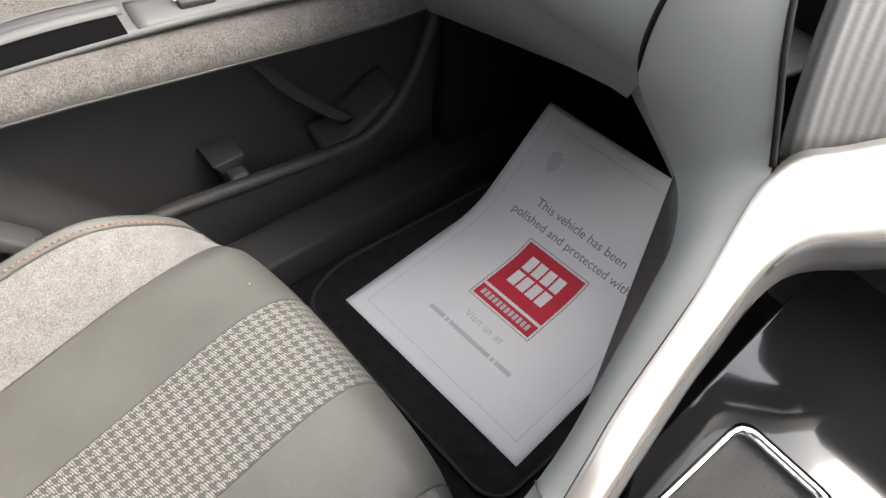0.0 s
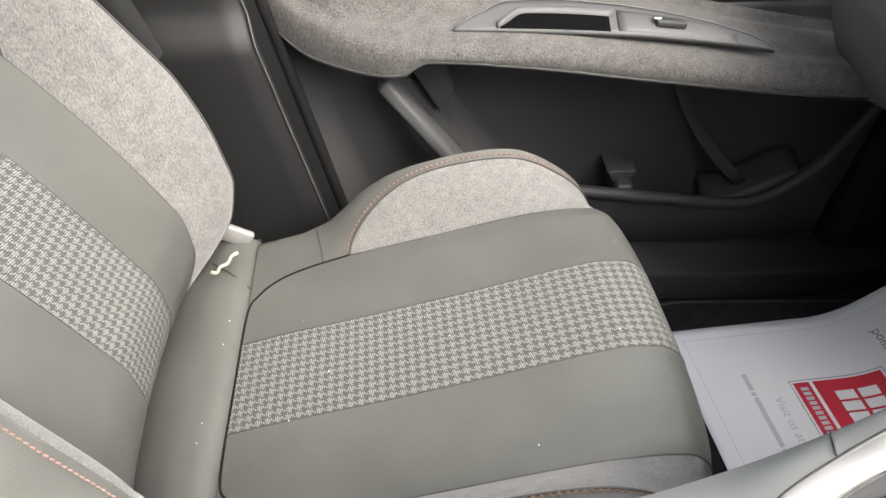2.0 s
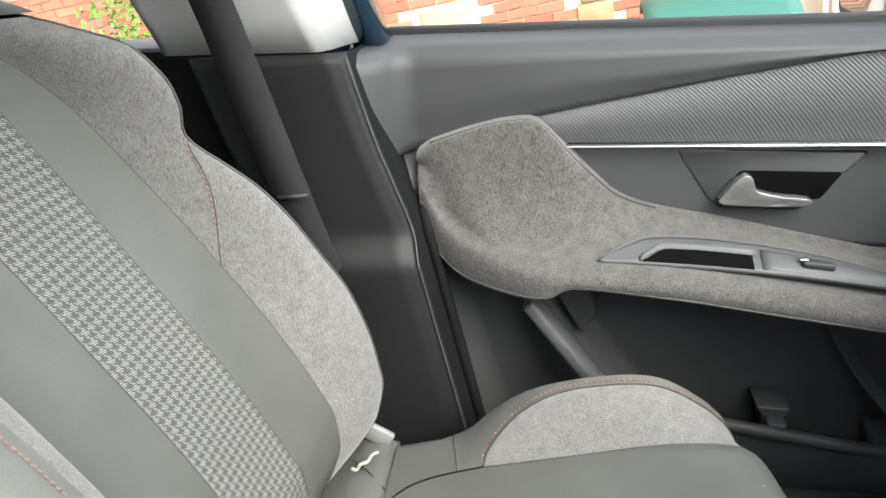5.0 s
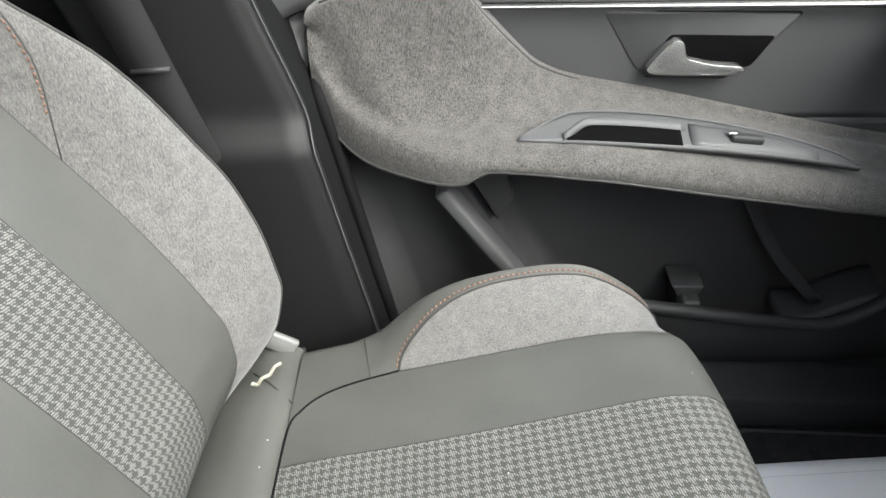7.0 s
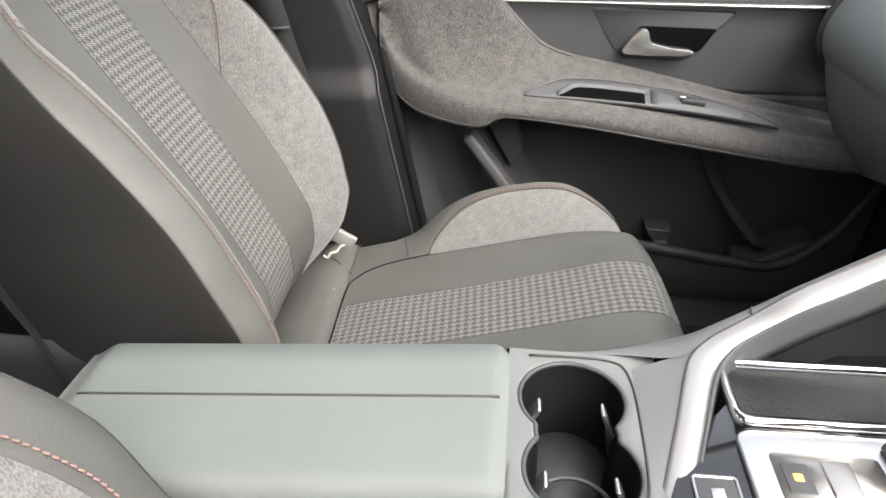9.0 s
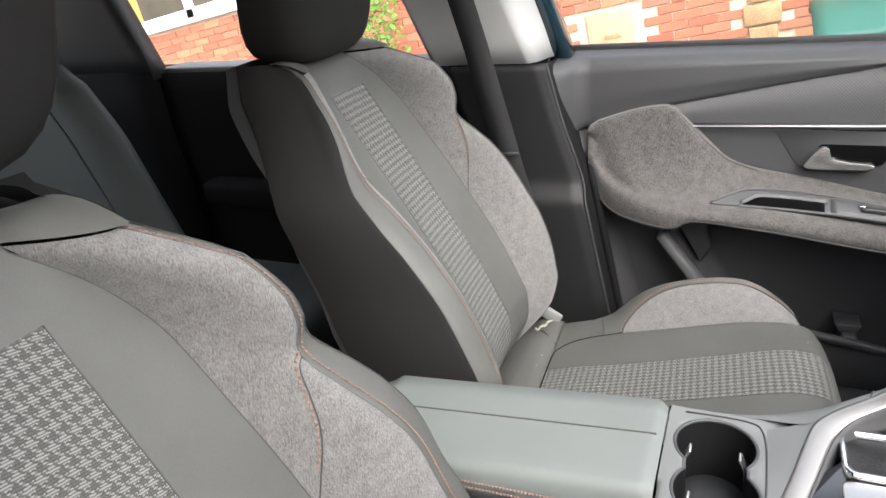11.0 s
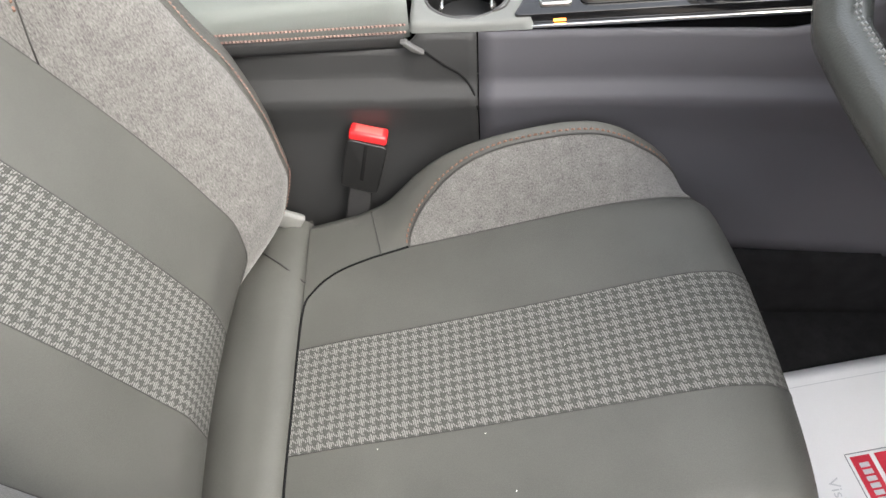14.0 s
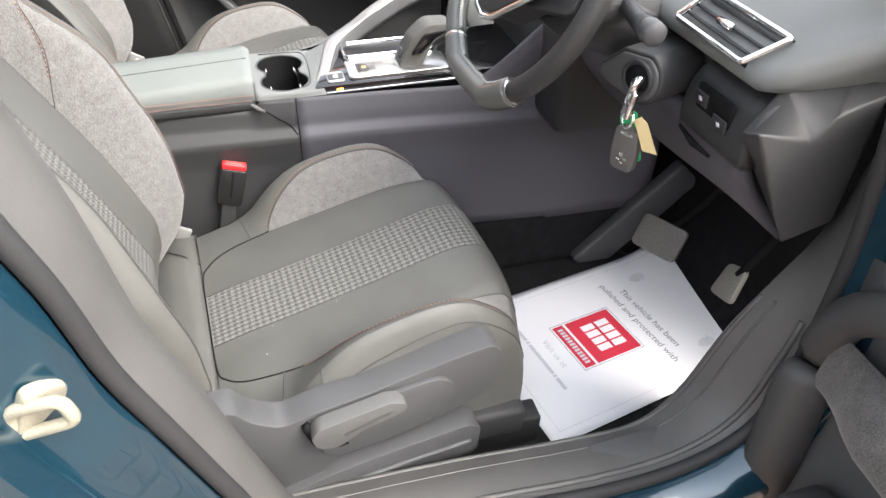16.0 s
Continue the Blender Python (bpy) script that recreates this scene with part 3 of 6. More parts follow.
        back_off = [bk((backrest(z, 2 * s)[0] - 0.004, backrest(z, 2 * s)[1] + s * 0.003, z)) for z in span(0.6, 1.155, 60)]
        if s == INBOARD[0]:
            back_off = [bk(Vector(back_flank(z, 0.07, s)) + Vector((0.0014, 0, 0))) for z in span(0.6, 1.155, 60)]
        part("wing_stitching", stitches(back_off, (0.4, s, 0) if s != INBOARD[0] else (1, 0, 0.2), 0.0050, 0.0040, 0.0006), COPPER if s == INBOARD[0] else THREAD, seat, "copper-coloured contrast stitching", smooth=False)
        def split(z):
            return 0.62 if s != INBOARD[0] else 0.50 - 0.22 * sm((z - 0.95) / 0.12)

        part("backrest_edge", sheet(lambda z, q: bk(back_flank(z, q * split(z), s)), zs, span(0, 1, 8)), LEATHER, seat)
        part("backrest_side", sheet(lambda z, q: bk(back_flank(z, split(z) + q * (1 - split(z)), s)), zs, span(0, 1, 14)), SEAT_SHELL, seat, "charcoal woven backrest cover")
        if s == INBOARD[0]:
            part("cover_seam", tube([bk(back_flank(z, split(z), s)) for z in span(0.58, 1.15, 40)], 0.0012, 6), PIPING, seat)
    part("backrest_rear", sheet(lambda z, v: bk((rear_x(z) - 0.012 * (1 - (v ** 2)), v * (edge_v(z) + (0.034 + bulge(z) + 0.018 if v * INBOARD[0] > 0 else 0.030)), z)), zs, span(-1, 1, 12)), SEAT_SHELL, seat)

    def shoulder(v, t):
        f = Vector(backrest(1.152, v))
        y = f.y * (1 + 0.04 * t)
        return bk((f.x + (rear_x(1.165) - 0.004 - f.x) * t, y, 1.152 + 0.026 * math.sin(math.pi * (0.08 + 0.92 * t)) - 0.012 * t))

    part("backrest_cap", sheet(shoulder, span(-2, 2, 40), span(0, 1, 10)), LEATHER, seat)
    up = 0.045 if driver else 0.0
    # head restraint
    hb = bmesh.new()
    bmesh.ops.create_cube(hb, size=1)
    bmesh.ops.subdivide_edges(hb, edges=hb.edges, cuts=7, use_grid_fill=True)
    for v in hb.verts:
        c = v.co * 2
        n = Vector((abs(c.x) ** 4 + abs(c.y) ** 4 + abs(c.z) ** 4) ** 0.25 * c.to_tuple()[i] / max(1e-6, (abs(c.x) ** 4 + abs(c.y) ** 4 + abs(c.z) ** 4) ** 0.5) for i in range(3))
        v.co = Vector((-0.245 + n.x * 0.062 + 0.02 * (n.z + 0.2) - 0.014 * n.y * n.y, n.y * (0.138 + 0.010 * n.z), 1.270 + up + n.z * 0.108))
    turn(hb, move @ tilt)
    part("head_restraint", hb, SEAT_SHELL, seat, "charcoal cloth padded head restraint")
    for s in (-1, 1):
        part("post", tube([bk((-0.282, s * 0.062, 1.12)), bk((-0.276, s * 0.062, 1.25 + up))], 0.0065, 10), BRIGHT, seat, "chrome head restraint post")
        part("post_collar", tube([bk((-0.283, s * 0.062, 1.163)), bk((-0.2825, s * 0.062, 1.178)), bk((-0.282, s * 0.062, 1.186))], [0.024, 0.023, 0.014], 16), PLASTIC, seat)
    # lower frame
    f0 = FLOOR
    part("seat_frame", rbox(ox + 0.10, ox + 0.52, oy - 0.20, oy + 0.20, f0 + 0.07, oz + 0.45, 0.01), BLACK, seat)
    for s in (-1, 1):
        part("seat_rail", rbox(ox + 0.04, ox + 0.60, oy + s * 0.19 - 0.022, oy + s * 0.19 + 0.022, f0, f0 + 0.075, 0.006), PLASTIC, seat)
    part("recliner_bracket", turn(rbox(-0.014, 0.014, -0.005, 0.005, -0.040, 0.036, 0.004), move @ Matrix.Translation((0.044, 0.236, 0.583)) @ Matrix.Rotation(radians(-58), 4, "Y")), mat("hinge_cover_plastic", (0.20, 0.20, 0.195), 0.45, vary=0.1), seat, "pale grey hinge cover")
    return seat


car_seat((0.30, 0.375, FLOOR), 0.0, 3.4, "grey front passenger seat with houndstooth stripe and copper stitching", "front seats", False)
driver_seat = car_seat((0.426, -0.364, FLOOR - 0.028), 5.0, 5.2, "grey driver seat with houndstooth stripe and plastic side shield", "front seats", True)
tag = tube(smooth_line([(0.036, 0.522, 0.592), (0.041, 0.527, 0.585), (0.046, 0.530, 0.592), (0.053, 0.538, 0.590), (0.058, 0.545, 0.596), (0.064, 0.552, 0.595)]), [0.0018 + 0.0010 * abs(math.sin(1.7 * k)) for k in range(31)], 6, flat=0.55)
solo("fabric_tag", tag, TAG, "off-white frayed loop tag poking out of seat", "tag")

# ---------- left front door ----------
def toe(x):
    return 0.030 * (x - 0.3)


door = thing("door_1", (0.55, 0.85, 0.34), "closed dark front passenger door with melange cloth armrest", "car door", "car doors", "structure")
rear_edge = fit_curve([0.34, 0.47, 0.62, 0.77, 0.91, 1.0, 1.08], [0.185, 0.156, 0.113, 0.073, 0.044, 0.030, 0.021])
part("door_shell", prism([(0.19, 0.345), (1.30, 0.345), (1.30, 1.06), (0.024, 1.06), (0.044, 0.91), (0.073, 0.77), (0.113, 0.62), (0.156, 0.47)], "y", 0.868, 0.93, 0.004), TEAL, door, "teal painted outer door")
belt_low = fit_curve([0.02, 0.087, 0.246, 0.397, 0.529, 0.692, 0.85, 1.12], [0.918, 0.934, 0.977, 1.007, 1.031, 1.055, 1.064, 1.067])


def skin(t, z):
    x = rear_edge(z) + 0.004 + (1.28 - rear_edge(z)) * t
    cut = 0.253 + (0.711 - z) * 0.70
    y = 0.806 if z > 0.72 else 0.806 + 0.038 * sm((x - cut - 0.005) / 0.03) * sm((0.735 - z) / 0.03)
    near = x - rear_edge(z)
    return x - 0.010 * sm((0.06 - near) / 0.06), y + toe(x) - 0.068 * sm((0.060 - near) / 0.055) * (1 - sm((z - 0.87) / 0.06)) + 0.012 * sm((0.009 - near) / 0.008), z


part("door_panel", sheet(skin, span(0, 1, 90), span(0.345, 0.79, 42), back=(0, 0.02, 0)), DOOR_DARK, door)
part("upper_panel", sheet(skin, span(0, 1, 60), span(0.79, 0.99, 20), back=(0, 0.02, 0)), DOOR_UPPER, door, "grained charcoal upper door panel")


def upper(x, t):
    zl = belt_low(x)
    pts = [(0.808, zl - 0.004), (0.793, zl + 0.001), (0.787, zl + 0.45 * (1.058 - zl)), (0.790, 1.058), (0.806, 1.071), (0.862, 1.079)]
    k = t * 5
    i = min(int(k), 4)
    f = k - i
    return x, pts[i][0] * (1 - f) + pts[i + 1][0] * f + toe(x) - 0.050 * sm((0.080 - x) / 0.05) * (t < 0.9), pts[i][1] * (1 - f) + pts[i + 1][1] * f


part("belt_trim", sheet(upper, [max(x, 0.024) for x in span(0.024, 1.12, 60)], span(0, 1, 20)), DOOR_UPPER, door, "grained grey window ledge trim")
part("weather_strip", rbox(0.03, 1.12, 0.862, 0.882, 1.06, 1.088, 0.004), RUBBER, door)
part("ribbed_insert", sheet(lambda x, t: (x, 0.7985 + toe(x) - 0.006 * math.sin(t * math.pi), 0.940 + (belt_low(x) - 0.940) * t), span(0.235, 1.12, 60), span(0, 1, 8)), ribbed("ribbed_grey_plastic", (0.075, 0.075, 0.077), 0.0028), door, "grey insert with fine slanting ribs")
strip_h = fit_curve([0.28, 0.5, 0.7, 0.85, 1.1], [0.002, 0.003, 0.0038, 0.0055, 0.0065])
part("chrome_strip", sheet(lambda x, a: (x, 0.794 + toe(x) - 0.007 * math.cos(a), 0.9375 + strip_h(x) * math.sin(a)), span(0.283, 0.98, 50), span(-1.6, 1.6, 8)), mat("satin_strip_metal", (0.45, 0.45, 0.45), 0.36, metal=1.0, vary=0.05), door, "thin satin chrome strip")
# near-black that carries the shade of the handle and grip hollows
RECESS_SHADE = mat("recess_shade_black", (0.0028, 0.0028, 0.003), 0.9, vary=0.1, spec=0.05)
TRAP = [(0.436, 0.928), (0.482, 0.860), (0.499, 0.846), (0.596, 0.845), (0.610, 0.852), (0.672, 0.926)]
part("recess_groove", prism(round_poly(TRAP, 0.004, 3), "y", 0.8045 + toe(0.55), 0.812 + toe(0.55)), BLACK, door)
part("handle_panel", prism(round_poly([(0.555 + (x - 0.555) * 0.977, 0.888 + (z - 0.888) * 0.966) for x, z in TRAP], 0.006, 3), "y", 0.8020 + toe(0.55), 0.812 + toe(0.55), 0.0018, 2), DOOR_UPPER, door, "charcoal plate round the pull handle")
# proud plate, no cavity: the hollow's shade is in its colour
part("handle_recess", prism(round_poly([(0.520, 0.900), (0.646, 0.899), (0.624, 0.861), (0.500, 0.857)], 0.006), "y", 0.8005 + toe(0.57), 0.81 + toe(0.57), 0.001), RECESS_SHADE, door, "flat black plate painted as the shaded hollow behind the handle")
grip = prism(round_poly([(0.494, 0.862), (0.512, 0.888), (0.524, 0.899), (0.534, 0.896), (0.540, 0.876), (0.572, 0.869), (0.606, 0.867), (0.612, 0.863), (0.602, 0.857), (0.54, 0.856), (0.502, 0.857)], 0.006), "y", 0.784 + toe(0.55), 0.800 + toe(0.55), 0.004, 3)
part("door_handle", grip, HANDLE, door, "satin chrome pull handle")

cloth_top = fit_curve([0.092, 0.11, 0.243, 0.26, 0.291, 0.329, 0.365, 0.407, 0.505, 0.647, 0.80, 1.06], [0.938, 0.950, 0.981, 0.974, 0.941, 0.900, 0.868, 0.852, 0.833, 0.802, 0.772, 0.735])
cloth_rim = fit_curve([0.092, 0.13, 0.18, 0.25, 0.336, 0.43, 0.58, 0.82, 1.06], [0.885, 0.835, 0.812, 0.794, 0.790, 0.785, 0.765, 0.728, 0.70])
cloth_low = fit_curve([0.092, 0.10, 0.127, 0.163, 0.25, 0.275, 0.305, 0.43, 0.58, 0.82, 1.06], [0.835, 0.812, 0.778, 0.760, 0.750, 0.752, 0.768, 0.757, 0.735, 0.700, 0.675])
cloth_out = fit_curve([0.092, 0.11, 0.14, 0.20, 0.28, 0.45, 0.8, 1.06], [0.770, 0.757, 0.738, 0.710, 0.690, 0.690, 0.694, 0.71])


def cloth_section(x):
    t, r, b, o = cloth_top(x), cloth_rim(x), cloth_low(x), cloth_out(x)
    up = 0.771 if x < 0.27 else 0.771 + 0.025 * sm((x - 0.27) / 0.12)
    mid = (t * 0.45 + r * 0.55)
    o = min(o, 0.768)
    y4 = o + 0.018 * sm((0.775 - o) / 0.04)
    y3 = max(0.738, y4 + 0.005)
    pts = [(0.804, t + 0.001), (up + 0.003, t - 0.002), (up - 0.004, t - 0.010), (max(0.5 * up + 0.375, y3 + 0.003), mid + 0.012), (y3, r + 0.030 - 0.013 * sm((x - 0.30) / 0.06)), (y4, r + 0.013), (o, r - 0.005), (o + 0.004, b + 0.006), (o + 0.022, b), (0.81, b + 0.002)]
    return smooth_line([(x, y + toe(x), z) for y, z in pts], 4)


cx = [0.092, 0.094, 0.097, 0.102, 0.11] + span(0.12, 1.06, 76)
secs = {x: cloth_section(x) for x in cx}
part("cloth_armrest", sheet(lambda x, k: secs[x][k], cx, list(range(len(secs[0.11])))), HEATHER_DOOR, door, "dark grey melange cloth armrest and pad")
part("armrest_piping", tube([secs[x][28] for x in cx], 0.0022, 6), PIPING, door)
part("pad_piping", tube([secs[x][4] for x in cx if 0.108 < x < 0.42], 0.0018, 6), PIPING, door)


bez_z = fit_curve([0.334, 0.433, 0.55, 0.67, 0.76], [0.806, 0.8015, 0.7935, 0.780, 0.765])


def bez_lo(x):
    return 0.711 + toe(x), bez_z(x)


wide = fit_curve([0.338, 0.37, 0.405, 0.47, 0.54, 0.62, 0.70, 0.735, 0.752], [0.001, 0.024, 0.043, 0.047, 0.044, 0.036, 0.022, 0.012, 0.001])


def bezel(x, t, lift=0.0):
    y, z = bez_lo(x)
    return x, y + wide(x) * t, z + 0.42 * wide(x) * t + lift + 0.0015


part("switch_bezel", sheet(lambda x, t: bezel(x, t), span(0.338, 0.752, 60), span(0, 1, 6), back=(0, 0.004, -0.007)), PLASTIC_MID, door, "grey window switch surround")
part("bezel_edge", tube([bezel(x, 1.0, 0.0005) for x in span(0.34, 0.75, 40)], 0.0016, 8), PLASTIC_MID, door)
# flat patch on the bezel, its pocket shade put into the near-black
part("grip_pocket", sheet(lambda x, t: bezel(x, 0.06 + (0.46 * sm((x - 0.392) / 0.035) + 0.02) * t, 0.0012), span(0.396, 0.534, 20), span(0, 1, 4), back=(0, 0, -0.001)), RECESS_SHADE, door)
part("pocket_wall", sheet(lambda x, t: bezel(x, 0.54 * sm((x - 0.385) / 0.04) + 0.24 * t, 0.0012 + 0.004 * math.sin(t * 3.14)), span(0.392, 0.540, 20), span(0, 1, 4), back=(0, 0, -0.002)), PLASTIC_MID, door, "grey inner wall of the grip pocket")
part("switch_pad", sheet(lambda x, t: bezel(x, 0.10 + 0.70 * t, 0.0008 + 0.002 * math.sin(t * math.pi)), span(0.545, 0.70, 12), span(0, 1, 6), back=(0, 0, -0.003)), PLASTIC_MID, door)
part("window_switch", turn(rbox(-0.020, 0.020, -0.007, 0.007, -0.004, 0.006, 0.003), Matrix.Translation(bezel(0.612, 0.45, 0.003)) @ Matrix.Rotation(radians(5), 4, "Y")), PLASTIC, door)
part("switch_mark", turn(rbox(-0.005, 0.005, -0.0035, 0.0035, 0, 0.003, 0.001), Matrix.Translation(bezel(0.594, 0.45, 0.007))), BRIGHT, door)
lip = smooth_line([(0.352, 0.752, 0.572), (0.40, 0.758, 0.541), (0.46, 0.762, 0.521), (0.527, 0.765, 0.513), (0.62, 0.768, 0.498), (0.76, 0.772, 0.477), (0.83, 0.775, 0.474), (0.885, 0.779, 0.503), (0.93, 0.783, 0.558), (0.972, 0.789, 0.640), (1.01, 0.795, 0.71)], 6)
part("pocket_lip", tube(lip, 0.0105, 12, flat=1.5), DOOR_DARK, door)
part("pocket_front", sheet(lambda k, t: (lip[k].x, lip[k].y - 0.004 + 0.03 * t * t, lip[k].z * (1 - t) + 0.35 * t), list(range(len(lip))), span(0, 1, 14), back=(0, 0.006, 0)), DOOR_DARK, door)
part("diagonal_brace", turn(rbox(-0.010, 0.010, -0.012, 0.030, -0.100, 0.100, 0.005), Matrix.Translation((0.305, 0.745, 0.640)) @ Matrix.Rotation(radians(-37), 4, "Y")), PLASTIC_MID, door, "slanting grey plastic brace")
part("brace_web", prism([(0.27, 0.735), (0.33, 0.735), (0.345, 0.68), (0.325, 0.64)], "y", 0.79, 0.815, 0.004), DOOR_DARK, door)
divider = join(prism([(0.590, 0.525), (0.640, 0.525), (0.630, 0.506), (0.630, 0.470), (0.606, 0.470), (0.602, 0.505)], "y", 0.795, 0.848, 0.003), prism([(0.604, 0.512), (0.633, 0.512), (0.630, 0.470), (0.607, 0.470)], "y", 0.772, 0.80, 0.006))
part("cup_divider", divider, DOOR_DARK, door)
part("bottle_divider", sheet(lambda x, t: (x, 0.785 + 0.062 * t, 0.470 + 0.050 * sm((x - 0.78) / 0.12) + 0.012 * t), span(0.765, 0.905, 14), span(0, 1, 8), back=(0, 0, -0.03)), DOOR_DARK, door, "moulded bottle rest in the pocket")
part("bottle_arch", sheet(lambda k, t: Vector((0.655 + 0.035 * k + 0.115 * k * k, 0.842 - 0.045 * k, 0.725 - 0.235 * k)) + Vector((0.022 * t, 0.006 * t, 0.004)), span(0, 1, 18), span(0, 1, 4), back=(0, 0.01, 0)), DOOR_DARK, door)
# outside mirror
mirror = thing("door_mirror", (0.80, 0.99, 1.02), "dark grey exterior door mirror housing", "mirror")
mh = prism(round_poly([(0.95, 1.045), (1.17, 1.05), (1.19, 1.20), (0.96, 1.19)], 0.035, 6), "x", 0.72, 0.82, 0.02, 3)
part("housing", mh, PLASTIC, mirror)
part("glass", prism(round_poly([(0.965, 1.06), (1.155, 1.065), (1.17, 1.185), (0.975, 1.175)], 0.03, 6), "x", 0.716, 0.7195, 0), mat("mirror_glass", (0.9, 0.9, 0.9), 0.02, 1.0, vary=0.01), mirror, "mirror glass")
part("arm", rbox(0.76, 0.83, 0.93, 0.97, 1.02, 1.07, 0.01), PLASTIC, mirror)

solo("sill_left", prism(round_poly([(0.70, 0.318), (0.82, 0.318), (0.82, 0.365), (0.775, 0.385), (0.712, 0.372)], 0.008), "x", -0.25, 1.28, 0), PLASTIC, "charcoal plastic door sill trim", "trim", "structure")
solo("kick_panel", sheet(lambda x, z: (x, 0.76 - 0.03 * sm((x - 1.0) / 0.2), z), span(0.98, 1.28, 8), span(0.32, 0.9, 10), back=(0, 0.04, 0)), BLACK, "black footwell side trim", "trim", "structure")

# ---------- left pillar, belt ----------
pil = fit_curve([0.30, 0.55, 0.70, 0.836, 0.977, 1.078], [0.20, 0.150, 0.120, 0.092, 0.047, 0.021])


def pillar(t, z):
    x = pil(z)
    y = 0.701 - 0.024 * sm((0.842 - z) / 0.040)
    if t < 0.2:
        k = t / 0.2
        return x + 0.004 * math.sin(k * math.pi), 0.80 * (1 - k) + (y + 0.006) * k, z
    k = (t - 0.2) / 0.8
    return x - 0.37 * k, y + 0.006 * (1 - sm(k / 0.06)) - 0.012 * math.sin(k * math.pi), z


solo("pillar_trim", sheet(pillar, span(0.17, 0.2, 3)[:-1] + span(0.2, 0.62, 30), span(0.30, 1.078, 60), back=(0, 0.02, 0)), PILLAR, "charcoal lower pillar trim beside the seat", "trim", "structure")
# rear half of the pillar, blackened to put the rear cabin's shade in
solo("pillar_trim", sheet(lambda t, z: (pillar(t, z)[0], pillar(t, z)[1] + 0.014 + 0.05 * sm((t - 0.62) / 0.1), z), span(0.615, 1, 16), span(0.30, 1.078, 30), back=(0, 0.02, 0)), BLACK, "rear half of the pillar trim, blackened for cabin shade", "trim", "structure")
solo("pillar_trim", sheet(lambda t, z: (0.020 - 0.24 * t - (z - 1.08) * 0.36, (0.712 + 0.085 * (1 - sm(t / 0.12))) - 0.13 * (z - 1.08), z), span(0, 1, 24), span(1.080, 1.56, 10), back=(0, 0.02, 0)), PLASTIC_LIGHT, "pale grey upper pillar trim", "trim", "structure")
solo("pillar_trim", rbox(-0.27, 0.01, 0.80, 0.86, 0.33, 1.1, 0.01), TEAL, "teal painted pillar between the doors", "pillar", "structure")
# black face and two black tubes stand in for shade inside the door gap
solo("door_gap_shade", sheet(pillar, span(0, 0.17, 6), span(0.30, 1.078, 40)), BLACK, "inner side of the door gap, blackened for shade", "seal", "structure")
solo("door_gap_shade", tube([(pil(z) + 0.010, 0.752 + 0.06 * sm((z - 0.83) / 0.08), z) for z in span(0.32, 1.075, 30)], 0.009, 8), BLACK, "black tube put in as the shaded gap line between pillar and door", "seal", "structure")
solo("door_gap_shade", tube([(rear_edge(z) - 0.004, 0.80, z) for z in span(0.34, 1.07, 30)], 0.012, 8), BLACK, "black tube put in as shade beside the door edge", "seal", "structure")
# thin paler tube that paints the highlight along the rounded pillar edge
solo("pillar_highlight", tube([(pil(z) + 0.0045, 0.7065 - 0.024 * sm((0.842 - z) / 0.040), z) for z in span(0.32, 1.075, 50)], 0.0010, 8), PLASTIC_MID, "thin paler tube put in as the pillar edge highlight", "trim", "structure")
solo("window_pillar", prism([(0.020, 1.075), (0.050, 1.075), (-0.125, 1.56), (-0.155, 1.56)], "y", 0.79, 0.85), TEAL, "teal painted pillar beside the window", "pillar", "structure")
belt = thing("seat_belt", (-0.05, 0.65, 0.40), "black webbing seat belt on the pillar", "seat belt")
line = smooth_line([(-0.165, 0.615, 1.42), (-0.10, 0.638, 1.15), (-0.086, 0.642, 1.087), (-0.046, 0.655, 0.905), (-0.005, 0.672, 0.70), (0.02, 0.68, 0.42)], 5)
part("webbing", sheet(lambda k, t: line[k] + Vector((0.023 * t, 0.004 * t, 0.004 * t)), list(range(len(line))), (-1, 0, 1), back=(0, 0.0015, 0)), BELT, belt)
part("belt_stop", tube([(-0.064, 0.648, 0.912), (-0.024, 0.650, 0.915)], 0.0032, 8), PLASTIC, belt)
part("upper_anchor", rbox(-0.19, -0.13, 0.605, 0.63, 1.40, 1.47, 0.01), PLASTIC, belt)

# ---------- centre console ----------
console = thing("centre_console", (0.3, 0.01, FLOOR), "dark plastic centre console with cup holders", "console")


def side_wall(x, t):
    top = 0.742 + 0.0165 * sm((x - 0.328) / 0.014)
    if x > 0.70:
        top += 0.16 * sm((x - 0.70) / 0.25)
    pts = [(-0.066, top), (-0.074, top - 0.03), (-0.077, 0.708), (-0.091, 0.692), (-0.085, 0.640), (-0.096, 0.560), (-0.10, 0.45)]
    k = t * 6
    i = min(int(k), 5)
    f = k - i
    return x, pts[i][0] * (1 - f) + pts[i + 1][0] * f - 0.02 * sm((x - 0.5) / 0.5), pts[i][1] * (1 - f) + pts[i + 1][1] * f


part("rear_side_panel", sheet(side_wall, span(-0.20, 0.4035, 60), span(0, 1, 24), back=(0, 0.004, 0)), PLASTIC, console)
part("front_side_panel", sheet(side_wall, span(0.405, 1.16, 40), span(0, 1, 24), back=(0, 0.004, 0)), KNEE, console, "violet-grey moulded side panel")


def on_side(x, z):
    best = min(span(0, 1, 200), key=lambda t: abs(side_wall(x, t)[2] - z))
    p = side_wall(x, best)
    return p[0], p[1] - 0.001, p[2]


